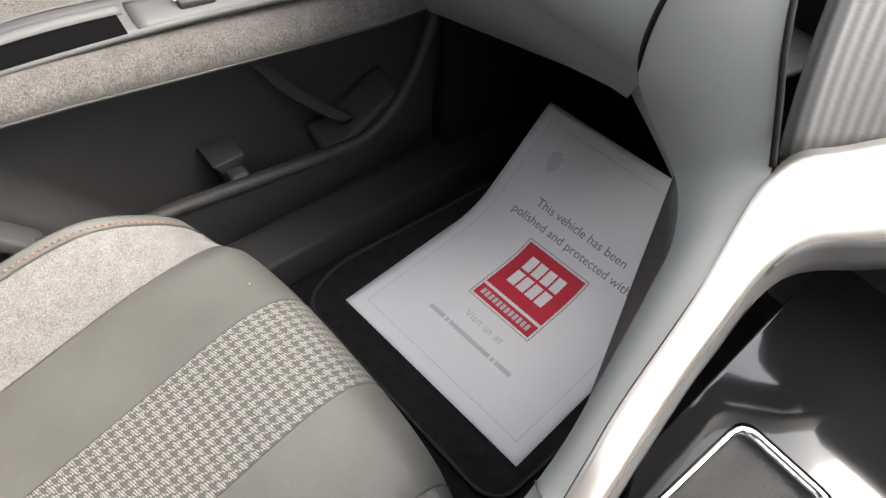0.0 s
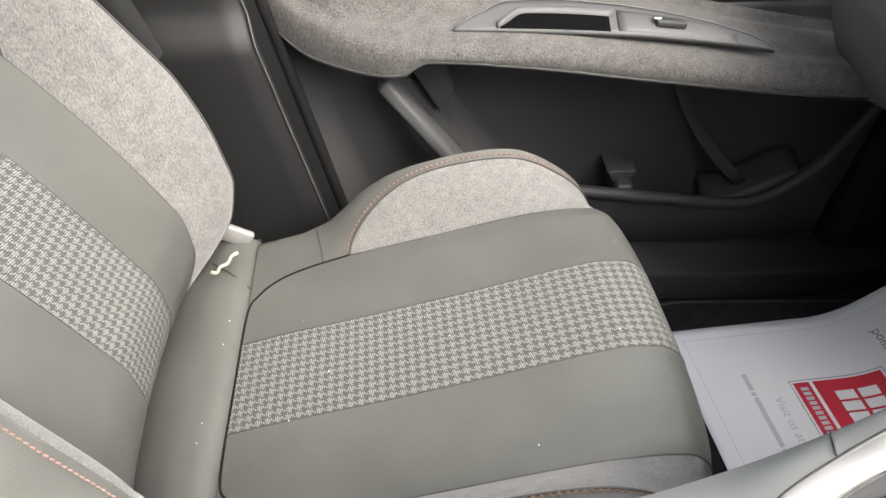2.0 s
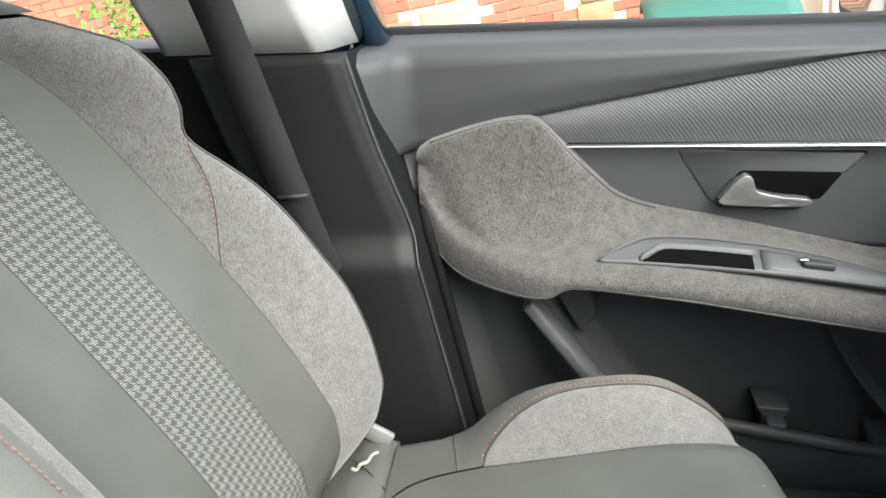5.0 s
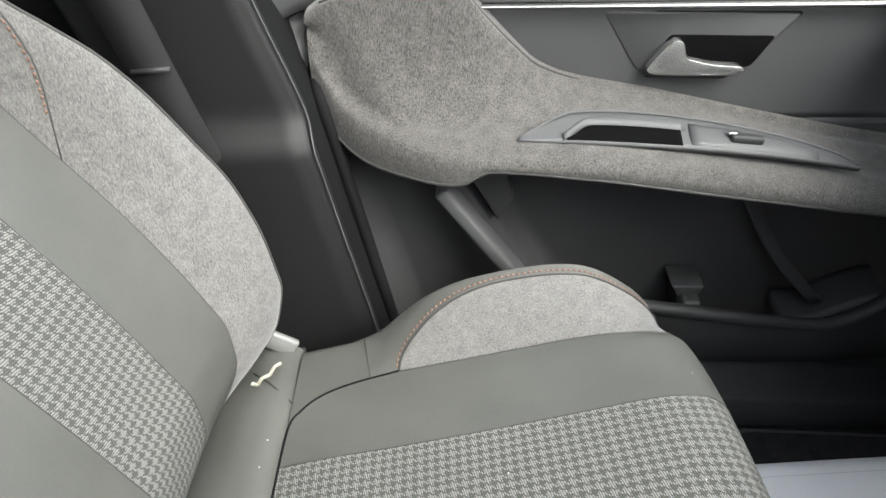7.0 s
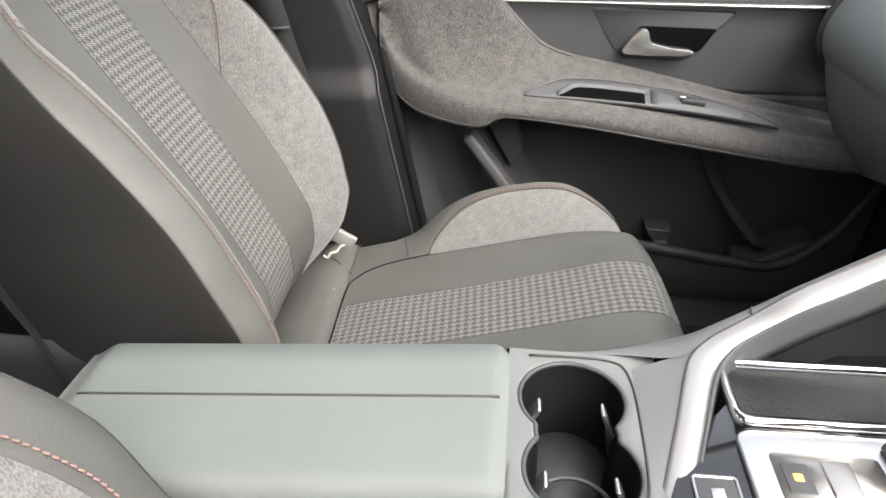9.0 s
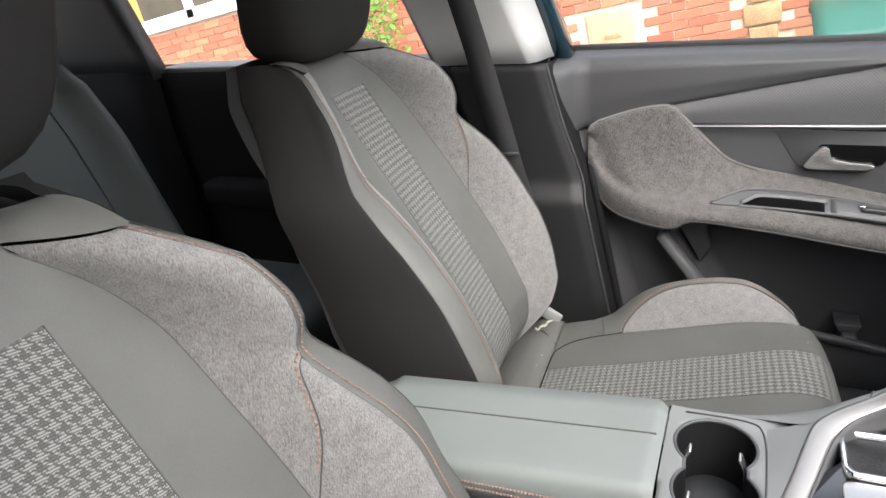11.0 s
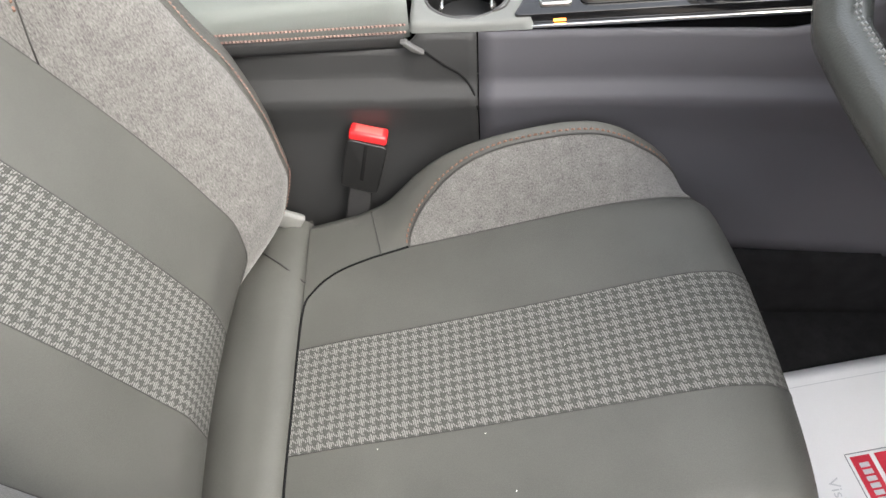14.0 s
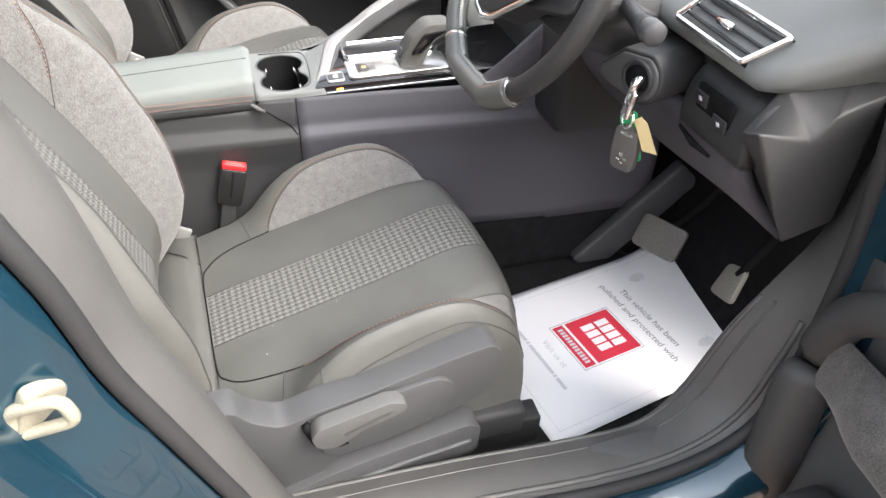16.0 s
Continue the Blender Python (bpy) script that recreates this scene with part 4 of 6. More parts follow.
part("panel_joint", tube(smooth_line([on_side(x, z) for x, z in ((0.349, 0.742), (0.368, 0.728), (0.388, 0.714), (0.399, 0.700), (0.404, 0.680))], 4), 0.0013, 6), BLACK, console)
part("carpet_flank", sheet(lambda x, t: (x, -0.118 - 0.01 * t + (0.018 if x < 0.5 else 0), 0.455 * (1 - t) + FLOOR * t + 0.03 * sm((x - 0.9) / 0.3) * (1 - t)), span(-0.2, 1.25, 30), span(0, 1, 6), back=(0, 0.01, 0)), CARPET, console, "black carpet lining")
part("console_core", rbox(-0.20, 0.90, -0.058, 0.088, FLOOR, 0.665, 0.004), BLACK, console)
part("passenger_side", sheet(lambda x, t: (x, 0.106 + 0.022 * sm((x - 0.25) / 0.08), 0.748 * (1 - t) + FLOOR * t), span(-0.2, 0.334, 20), span(0, 1, 14), back=(0, -0.004, 0)), PLASTIC, console)


def lid_top(t, a):
    """Padded armrest lid, its cross-section turned by a."""
    x = -0.025 + 0.360 * t
    z1 = 0.783 + 0.020 * t
    pts = [(-0.048, 0.744), (-0.060, 0.750), (-0.064, 0.765), (-0.063, z1 - 0.012), (-0.058, z1 - 0.002), (-0.050, z1), (-0.02, z1 + 0.0003), (0.0235, z1 - 0.0002), (0.03, z1), (0.06, z1 + 0.0003), (0.086, z1 - 0.001), (0.092, z1 - 0.010), (0.094, 0.765), (0.088, 0.750), (0.078, 0.744)]
    y, z = pts[a]
    end = 1 - 0.10 * (1 - sm(t / 0.05)) - 0.06 * sm((t - 0.965) / 0.035)
    return x, 0.0155 + (y - 0.0155) * end + 0.055 * (x - 0.335), 0.744 + (z - 0.744) * (1 - 0.20 * (1 - sm(t / 0.06)) - 0.12 * sm((t - 0.97) / 0.03))


lid_bm = sheet(lid_top, [0] + span(0.005, 0.995, 60) + [1.0], list(range(15)))
bmesh.ops.holes_fill(lid_bm, edges=[e for e in lid_bm.edges if e.is_boundary], sides=60)
lid_part = part("armrest_lid", lid_bm, LEATHER_LIGHT, console, "grey-green padded armrest lid")
part("lid_edge_band", sheet(lambda x, t: (x, -0.0652 + 0.055 * (x - 0.335) - 0.0016 * math.sin(t * 3.14), 0.743 + 0.0165 * t), span(-0.015, 0.330, 30), span(0, 1, 4), back=(0, 0.001, 0)), PLASTIC, lid_part)
for dz in (0.7625, 0.7710):
    part("lid_stitching", stitches([(x, -0.0662 + 0.055 * (x - 0.335), dz) for x in span(-0.01, 0.331, 60)], (0, -1, 0.1), 0.0040, 0.0034, 0.0011), mat("lid_copper_thread", (0.25, 0.165, 0.145), 0.8, vary=0.3, grain=1800), lid_part, "double row of copper stitching", smooth=False)
part("lid_seam", tube([(x, 0.0235 + 0.055 * (x - 0.335), 0.7835 + 0.020 * (x + 0.025) / 0.36 - 0.0009) for x in span(-0.005, 0.328, 20)], 0.0013, 6), PIPING, lid_part)
part("lid_shadow_gap", rbox(-0.03, 0.332, -0.058, 0.086, 0.66, 0.745, 0.003), BLACK, console)
part("hinge_wedge", prism([(0.326, 0.757), (0.332, 0.7575), (0.340, 0.7505), (0.350, 0.7435), (0.349, 0.7418), (0.337, 0.746)], "y", -0.0775, -0.070, 0.0008), LEVER_GREY, console, "small satin hinge trim")

# cup holder deck: a plate with a hole of two joined circles
CUPS = ((0.388, 0.063, 0.0425), (0.392, -0.010, 0.0425))


def cup_reach(a):
    d = Vector((math.cos(a), math.sin(a)))
    c = Vector((0.390, 0.0265))
    best = 0.0
    for px, py, r in CUPS:
        m = c - Vector((px, py))
        q = d.dot(m)
        disc = q * q - (m.dot(m) - r * r)
        if disc > 0:
            best = max(best, -q + math.sqrt(disc))
    return max(best, 0.031)


def deck_reach(a):
    ca, sa = math.cos(a), math.sin(a)
    out = []
    for edge, comp in ((0.072 if ca > 0 else 0.056, abs(ca)), (0.095 if sa > 0 else 0.090, abs(sa))):
        out.append(edge / max(comp, 1e-6))
    return min(out)


AN = [2 * math.pi * k / 96 for k in range(96)] + [2 * math.pi]


def deck(a, t):
    r = cup_reach(a) * (1 - t) + deck_reach(a) * t
    x, y = 0.390 + r * math.cos(a), 0.0265 + r * math.sin(a)
    return x, y, 0.7685 + 0.02 * max(x - 0.40, 0) - 0.003 * (1 - sm(t / 0.06)) - 0.010 * sm((t - 0.9) / 0.1) * (1 if math.sin(a) < -0.6 else 0)


part("cup_deck", sheet(deck, AN, [0, 0.03, 0.08, 0.3, 0.6, 0.9, 0.95, 1.0]), DASH, console, "grey soft-touch deck")
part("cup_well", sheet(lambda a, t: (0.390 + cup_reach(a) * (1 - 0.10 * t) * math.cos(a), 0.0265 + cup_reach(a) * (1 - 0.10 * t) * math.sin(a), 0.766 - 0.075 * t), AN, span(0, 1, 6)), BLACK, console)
part("cup_floor", prism([(0.390 + 0.9 * cup_reach(a) * math.cos(a), 0.0265 + 0.9 * cup_reach(a) * math.sin(a)) for a in AN[:-1]], "z", 0.689, 0.692), PLASTIC_MID, console)
part("cup_rim", tube([(0.390 + (cup_reach(a) + 0.0015) * math.cos(a), 0.0265 + (cup_reach(a) + 0.0015) * math.sin(a), 0.7675) for a in AN[:-1]], 0.0022, 6, closed=True), PLASTIC_MID, console)
for px, py, lean in ((0.355, 0.064, 24), (0.421, 0.064, -24), (0.359, -0.012, 24), (0.425, -0.012, -24)):
    part("cup_grip", turn(rbox(-0.0018, 0.0018, -0.0075, 0.0075, -0.030, 0.018, 0.0012), Matrix.Translation((px, py, 0.742)) @ Matrix.Rotation(radians(lean), 4, "Y")), HANDLE, console, "bright spring grip blade")
    part("grip_root", turn(rbox(-0.006, 0.002, -0.009, 0.009, -0.030, -0.004, 0.003), Matrix.Translation((px - (0.003 if lean > 0 else -0.003), py, 0.738)) @ Matrix.Rotation(radians(lean * 0.5), 4, "Y")), PLASTIC, console)
part("cup_step", tube([(0.390 + 0.034 * math.cos(q), -0.010 + 0.036 * math.sin(q), 0.716) for q in span(0.5, 2.64, 14)], 0.0022, 6), PLASTIC_MID, console)
part("deck_groove", tube([(p.x, p.y, 0.7698) for p in smooth_line([(0.352, 0.112, 0), (0.418, 0.113, 0), (0.437, 0.095, 0), (0.440, 0.03, 0), (0.436, -0.03, 0), (0.42, -0.046, 0)], 5)], 0.0011, 6), PIPING, console)

# silver band from the near edge up to the dashboard
band_l = smooth_line([(0.437, -0.052, 0.764), (0.450, -0.010, 0.771), (0.464, 0.035, 0.779), (0.477, 0.080, 0.788), (0.487, 0.105, 0.792), (0.506, 0.123, 0.798), (0.540, 0.138, 0.813), (0.570, 0.147, 0.832), (0.602, 0.156, 0.848), (0.665, 0.169, 0.878), (0.756, 0.192, 0.911), (0.79, 0.170, 0.927), (0.86, 0.120, 0.950)], 6)
band_r = smooth_line([(0.459, -0.052, 0.765), (0.472, -0.010, 0.771), (0.486, 0.035, 0.779), (0.499, 0.074, 0.786), (0.508, 0.091, 0.789), (0.523, 0.104, 0.796), (0.550, 0.116, 0.809), (0.580, 0.123, 0.826), (0.607, 0.129, 0.838), (0.660, 0.140, 0.862), (0.725, 0.140, 0.880), (0.78, 0.100, 0.887), (0.85, 0.050, 0.897)], 6)

band_r = [a.lerp(b, 1 - 0.26 * sm((a.x - 0.47) / 0.05)) for a, b in zip(band_l, band_r)]


def band(k, t):
    p = band_l[k].lerp(band_r[k], t)
    return p + Vector((0, 0, 0.002 * math.sin(t * math.pi)))


part("silver_band", sheet(band, list(range(len(band_l))), span(0, 1, 6), back=(0, 0, -0.008)), SILVER_PAINT, console, "satin silver trim band")
part("band_inner_wall", sheet(lambda k, t: band_r[k] + Vector((0.004 * t, -0.004 * t, -0.030 * t)), list(range(len(band_r))), span(0, 1, 3), back=(0.003, 0, 0)), PLASTIC_MID, console)
part("skin_crease", tube([p + Vector((-0.001, 0.0, 0.0)) for p in smooth_line([(0.754, 0.1935, 0.911), (0.760, 0.208, 0.940), (0.770, 0.226, 0.972), (0.795, 0.245, 1.000), (0.85, 0.262, 1.035)], 5)], 0.0022, 6), BLACK, console)
part("deck_fill", sheet(lambda k, t: Vector((0.4405, band_l[k].y - 0.004, 0.7694)).lerp(band_l[k] + Vector((0.002, 0, -0.0005)), t), list(range(0, 26)), span(0, 1, 8)), DASH, console, "grey soft-touch deck")
# soft skin from the cup deck along the band up to the dashboard
soft_top = smooth_line([(0.332, 0.1205, 0.7683), (0.39, 0.1210, 0.7684), (0.437, 0.1195, 0.7715), (0.478, 0.104, 0.788), (0.506, 0.1235, 0.7975), (0.540, 0.1385, 0.8125), (0.570, 0.1475, 0.8315), (0.602, 0.1565, 0.8475), (0.665, 0.1695, 0.8775), (0.710, 0.181, 0.894), (0.754, 0.1935, 0.911), (0.760, 0.208, 0.940), (0.770, 0.226, 0.972), (0.795, 0.245, 1.000), (0.85, 0.262, 1.035)], 5)
soft_low = smooth_line([(0.332, 0.131, 0.748), (0.39, 0.135, 0.756), (0.437, 0.142, 0.761), (0.478, 0.149, 0.770), (0.515, 0.155, 0.783), (0.550, 0.160, 0.802), (0.578, 0.166, 0.814), (0.612, 0.177, 0.822), (0.672, 0.197, 0.845), (0.715, 0.214, 0.850), (0.752, 0.243, 0.855), (0.778, 0.285, 0.860), (0.796, 0.326, 0.880), (0.800, 0.325, 0.940), (0.85, 0.322, 1.02)], 5)


def soft(k, t):
    p = soft_top[k].lerp(soft_low[k], t)
    d = soft_low[k] - soft_top[k]
    q = sm((soft_top[k].x - 0.66) / 0.10)
    n = Vector((-0.25 - 0.75 * q, 0.6 - 0.5 * q, 0.75 - 0.65 * q)).normalized()
    return p + n * d.length * (0.07 + 0.09 * sm((soft_top[k].x - 0.46) / 0.08)) * math.sin(t * math.pi)


part("soft_flank", sheet(soft, list(range(len(soft_top))), span(0, 1, 10)), DASH, console, "grey soft-touch flank")
part("passenger_side", sheet(lambda k, t: (soft_low[k].x + 0.02 * t, soft_low[k].y - 0.012 * t, soft_low[k].z * (1 - t) + FLOOR * t), [k for k in range(len(soft_low)) if soft_low[k].x < 0.76], span(0, 1, 10), back=(0, -0.004, 0)), PLASTIC, console)
part("flank_joint", tube([soft(25, t) + Vector((0, 0.0005, 0.0005)) for t in span(0, 1, 8)], 0.0009, 6), PIPING, console)

# selector panel
slope = Matrix.Translation((0.455, 0, 0.7725)) @ Matrix.Rotation(radians(-2.0), 4, "Y") @ Matrix.Translation((-0.455, 0, 0))
part("gloss_panel", turn(prism(round_poly([(0.440, -0.057), (0.90, -0.057), (0.90, 0.155), (0.62, 0.135), (0.53, 0.09), (0.47, 0.02)], 0.006), "z", -0.03, 0.0, 0.003), slope), GLOSS, console, "piano-black selector panel")
part("gloss_edge_strip", turn(rbox(0.455, 0.88, -0.0615, -0.0575, -0.014, -0.010, 0.001), slope), BRIGHT, console, "chrome edge line")


def ring(outer, inner, z0, z1):
    bm = bmesh.new()
    n = len(outer)
    rows = [[bm.verts.new((x, y, z)) for x, y in p] for p, z in ((outer, z0), (outer, z1), (inner, z1), (inner, z0))]
    for a, b in ((0, 1), (1, 2), (2, 3)):
        for i in range(n):
            j = (i + 1) % n
            bm.faces.new((rows[a][i], rows[a][j], rows[b][j], rows[b][i]))
    return bm


def offset_rect(x0, x1, y0, y1, r):
    return round_poly([(x0, y0), (x1, y0), (x1, y1), (x0, y1)], r, 5)


tray = part("tray_rim", turn(ring(offset_rect(0.510, 0.690, 0.040, 0.112, 0.014), offset_rect(0.515, 0.685, 0.045, 0.107, 0.011), 0.0, 0.010), slope), BRIGHT, console, "chrome tray rim")
part("tray_floor", turn(prism(offset_rect(0.515, 0.685, 0.045, 0.107, 0.011), "z", 0.0005, 0.0015), slope), mat("ribbed_rubber", (0.022, 0.022, 0.023), 0.75, grain=300, bump=0.8), tray, "grey rubber tray mat")
plate = part("selector_plate", turn(prism(offset_rect(0.507, 0.70, -0.046, 0.034, 0.012), "z", 0.0, 0.006, 0.002), slope), CHROME, console, "satin silver selector plate")
part("selector_slot", turn(prism(offset_rect(0.525, 0.60, -0.030, 0.012, 0.005), "z", 0.006, 0.0068), slope), SILVER_PAINT, plate)
part("gear_display", turn(rbox(0.530, 0.548, -0.024, 0.002, 0.0066, 0.008, 0.001), slope), PLASTIC_MID, plate)
part("gear_letter_light", turn(rbox(0.536, 0.542, -0.014, -0.008, 0.0079, 0.0085, 0), slope), AMBER, plate, "lit amber selector mark")
part("sport_button", turn(rbox(0.558, 0.578, -0.026, 0.006, 0.0066, 0.009, 0.002), slope), SILVER_PAINT, plate)
park = part("park_button", turn(rbox(0.468, 0.497, -0.044, -0.012, 0.0, 0.0035, 0.0015), slope), PLASTIC_MID, console, "square parking brake button")
part("button_rim", turn(ring(offset_rect(0.4665, 0.4985, -0.0455, -0.0105, 0.004), offset_rect(0.4685, 0.4965, -0.0435, -0.0125, 0.003), 0.0, 0.0042), slope), CHROME, park, "thin silver rim")
part("button_mark", turn(rbox(0.478, 0.487, -0.034, -0.022, 0.0034, 0.0041, 0), slope), INK_PALE, park)
part("start_light", turn(rbox(0.480, 0.492, -0.0585, -0.0572, -0.0085, -0.0065, 0), slope), AMBER, console, "lit amber marks on the console edge")
lever = part("gear_lever", turn(prism(round_poly([(0.602, 0.004), (0.628, 0.055), (0.66, 0.082), (0.705, 0.080), (0.715, 0.062), (0.672, 0.052), (0.648, 0.004)], 0.012, 4), "y", -0.026, 0.022, 0.010, 3), slope), LEATHER, console, "dark leather and silver gear selector")
part("lever_cheek", turn(prism(round_poly([(0.625, 0.028), (0.652, 0.066), (0.70, 0.070), (0.672, 0.056), (0.65, 0.030)], 0.008), "y", -0.030, -0.025, 0.002), slope), GLOSS, lever)
part("lever_button", turn(rbox(-0.003, 0.003, -0.011, 0.008, -0.009, 0.009, 0.002), slope @ Matrix.Translation((0.6105, -0.001, 0.026)) @ Matrix.Rotation(radians(27), 4, "Y")), PLASTIC_MID, lever, "square unlock key")

# belt buckle
buckle = thing("belt_buckle", (0.272, -0.105, 0.50), "black seat belt buckle with red release button", "buckle")
bm_m = Matrix.Translation((0.277, -0.100, 0.640)) @ Matrix.Rotation(radians(-8), 4, "X") @ Matrix.Rotation(radians(14), 4, "Y")
part("housing", turn(prism(round_poly([(-0.024, -0.058), (0.020, -0.062), (0.024, 0.008), (-0.022, 0.010)], 0.006), "y", -0.012, 0.012, 0.004, 2), bm_m), mat("buckle_black_plastic", (0.012, 0.012, 0.0125), 0.35, vary=0.2, scale=40, grain=600, bump=0.2), buckle)
part("slot", turn(rbox(-0.002, 0.002, -0.0125, -0.0105, -0.045, 0.006, 0.0005), bm_m), BLACK, buckle)
part("release_button", turn(rbox(-0.021, 0.022, -0.010, 0.010, 0.008, 0.020, 0.003), bm_m), RED, buckle, "bright red release button")
part("button_inset", turn(rbox(-0.015, 0.016, -0.0065, 0.0065, 0.0196, 0.0206, 0.0005), bm_m), mat("pale_red_plastic", (0.80, 0.12, 0.11), 0.3, vary=0.05), buckle)
part("stalk", turn(rbox(-0.014, 0.014, -0.004, 0.004, -0.16, -0.055, 0.002), bm_m), RUBBER, buckle)

# ---------- dashboard ----------
dash = thing("dashboard", (1.0, 0.05, 0.75), "grey dashboard with soft-touch and ribbed panels", "dashboard")
PROFILE = [(1.30, 1.09), (1.02, 1.085), (0.90, 1.05), (0.83, 0.995), (0.795, 0.945), (0.786, 0.905), (0.800, 0.868), (0.835, 0.845), (0.95, 0.815), (1.12, 0.79), (1.30, 0.76)]
prof = smooth_line([(x, 0, z) for x, z in PROFILE], 4)
part("passenger_dash", sheet(lambda k, y: (prof[k].x + 0.008, y, prof[k].z), list(range(25)), span(0.326, 0.77, 30)), DASH, dash, "smooth grey passenger dash panel")


def glove_low(y):
    return Vector((0.886 + 0.06 * max(y - 0.378, 0), y, 0.787 - 0.28 * max(y - 0.378, 0)))


def glove(w, v):
    y0 = 0.328 + 0.05 * v
    y = y0 + (0.77 - y0) * w
    top = Vector((prof[24].x + 0.008, y, prof[24].z))
    return top.lerp(glove_low(y), v) + Vector((-0.010, 0, -0.008)) * math.sin(v * math.pi)


def lower_flank(u, v):
    top = Vector((0.760, 0.245, 0.857)).lerp(Vector((0.808, 0.330, 0.868)), u)
    low = Vector((0.860, 0.235, 0.690)).lerp(Vector((0.920, 0.325, 0.710)), u)
    return top.lerp(low, v) + Vector((0.020, 0.050, -0.004)) * math.sin(v * math.pi) * u * u


part("glovebox_panel", sheet(glove, span(0, 1, 20), span(0, 1, 12)), DASH, dash, "smooth grey lower dash panel")
part("lower_flank", sheet(lower_flank, span(0, 1, 14), span(0, 1, 14), back=(0.006, 0, 0)), DASH, dash)
part("dash_underside", sheet(lambda y, t: glove_low(y).lerp(Vector((1.26, y, 0.70)), t), span(0.33, 0.77, 16), span(0, 1, 8), back=(0, 0, 0.01)), PLASTIC_MID, dash)
part("dash_end", prism([(x, z) for x, z in [(p.x, p.z) for p in prof]], "y", 0.769, 0.775), PLASTIC, dash)
part("dash_joint", tube([(prof[k].x + 0.006, 0.326, prof[k].z) for k in range(8, 27)], 0.0024, 6), BLACK, dash)
part("centre_ribbed_panel", sheet(lambda y, t: (min(0.760 + 0.03 * t * t + 1.25 * max(0.196 - y, 0), 0.93) + 0.05 * t, y + 0.05 * t * sm((y - 0.1) / 0.09), 0.913 + 0.10 * t + 0.20 * min(max(0.196 - y, 0), 0.12)), span(-0.22, 0.196, 40), span(0, 1, 10), back=(0.02, 0, -0.02)), ribbed("ribbed_dark_skin", (0.055, 0.055, 0.055), 0.0042, 0.5, "X", True), dash, "dark skin with raised ribs")
part("centre_panel", rbox(0.86, 1.25, -0.20, 0.19, 0.70, 0.93, 0.02), PLASTIC, dash)
part("footwell_closing", rbox(1.25, 1.30, -0.74, 0.80, 0.318, 1.0, 0.01), BLACK, dash)
part("toe_board", sheet(lambda y, t: (1.17 + 0.13 * t, y, 0.322 + 0.36 * t * t), span(-0.72, 0.78, 6), span(0, 1, 10), back=(0.02, 0, -0.02)), CARPET, dash)
DPROF = [(1.30, 1.15), (1.05, 1.15), (0.955, 1.125), (0.905, 1.088), (0.870, 1.050), (0.854, 1.030), (0.853, 1.014), (0.870, 1.003), (0.93, 1.000), (1.0, 1.000)]
dprof = smooth_line([(x, 0, z) for x, z in DPROF], 4)


def driver_skin(k, y):
    e = sm((-0.635 - y) / 0.085)
    return Vector((dprof[k].x + 0.09 * e, y, dprof[k].z + 0.06 * e * sm((1.10 - dprof[k].z) / 0.06)))


part("driver_dash", sheet(driver_skin, list(range(len(dprof))), span(-0.715, -0.18, 40)), DASH, dash, "grey driver dash panel")
part("driver_dash_end", prism([(p.x, p.z) for p in [driver_skin(k, -0.715) for k in range(len(dprof))]], "y", -0.722, -0.716), PLASTIC, dash)
# lower panels on the driver side
LOWER = smooth_line([(0.905, 0, 1.002), (0.876, 0, 0.985), (0.864, 0, 0.950), (0.867, 0, 0.912), (0.892, 0, 0.868), (0.930, 0, 0.826), (0.972, 0, 0.788)], 4)
part("switch_panel", sheet(lambda k, y: LOWER[k] + Vector((-0.004 + 0.02 * sm((y + 0.525) / 0.02), y, -0.03 * sm((y + 0.53) / 0.03))), list(range(13)), span(-0.652, -0.505, 24), back=(0.02, 0, 0)), PLASTIC, dash, "charcoal panel with low switches")
# carries on the switch panel; its sheen is partly put into the paler colour
part("knee_panel", sheet(lambda k, y: LOWER[k] + Vector((0.0, y, -0.02 * sm((y + 0.6) / 0.3))), list(range(10, len(LOWER))), span(-0.646, -0.12, 24), back=(0.012, 0, 0.012)), KNEE, dash, "violet-grey knee panel under the column, partly paled for sheen")
part("knee_slot", tube([(0.862, -0.528, 0.906), (0.864, -0.560, 0.897), (0.869, -0.590, 0.894)], [0.002, 0.0045, 0.002], 8), BLACK, dash)
plate = part("switch_plate", turn(rbox(-0.0015, 0.004, -0.034, 0.034, -0.020, 0.020, 0.0012), Matrix.Translation((0.8595, -0.583, 0.957)) @ Matrix.Rotation(radians(-8), 4, "Y")), BLACK, dash, "low black switch plate")
for y, z in ((-0.560, 0.960), (-0.603, 0.947)):
    part("switch_button", turn(rbox(-0.003, 0.0, -0.013, 0.013, -0.009, 0.009, 0.0012), Matrix.Translation((0.858, y, z)) @ Matrix.Rotation(radians(-8), 4, "Y")), PLASTIC, plate)
    part("switch_symbol", turn(prism(round_poly([(-0.004, -0.0016), (0.0025, -0.003), (0.004, 0.0022), (-0.0015, 0.0032)], 0.0009, 3), "x", -0.0036, -0.0028), Matrix.Translation((0.858, y, z)) @ Matrix.Rotation(radians(-8), 4, "Y")), INK_PALE, plate)
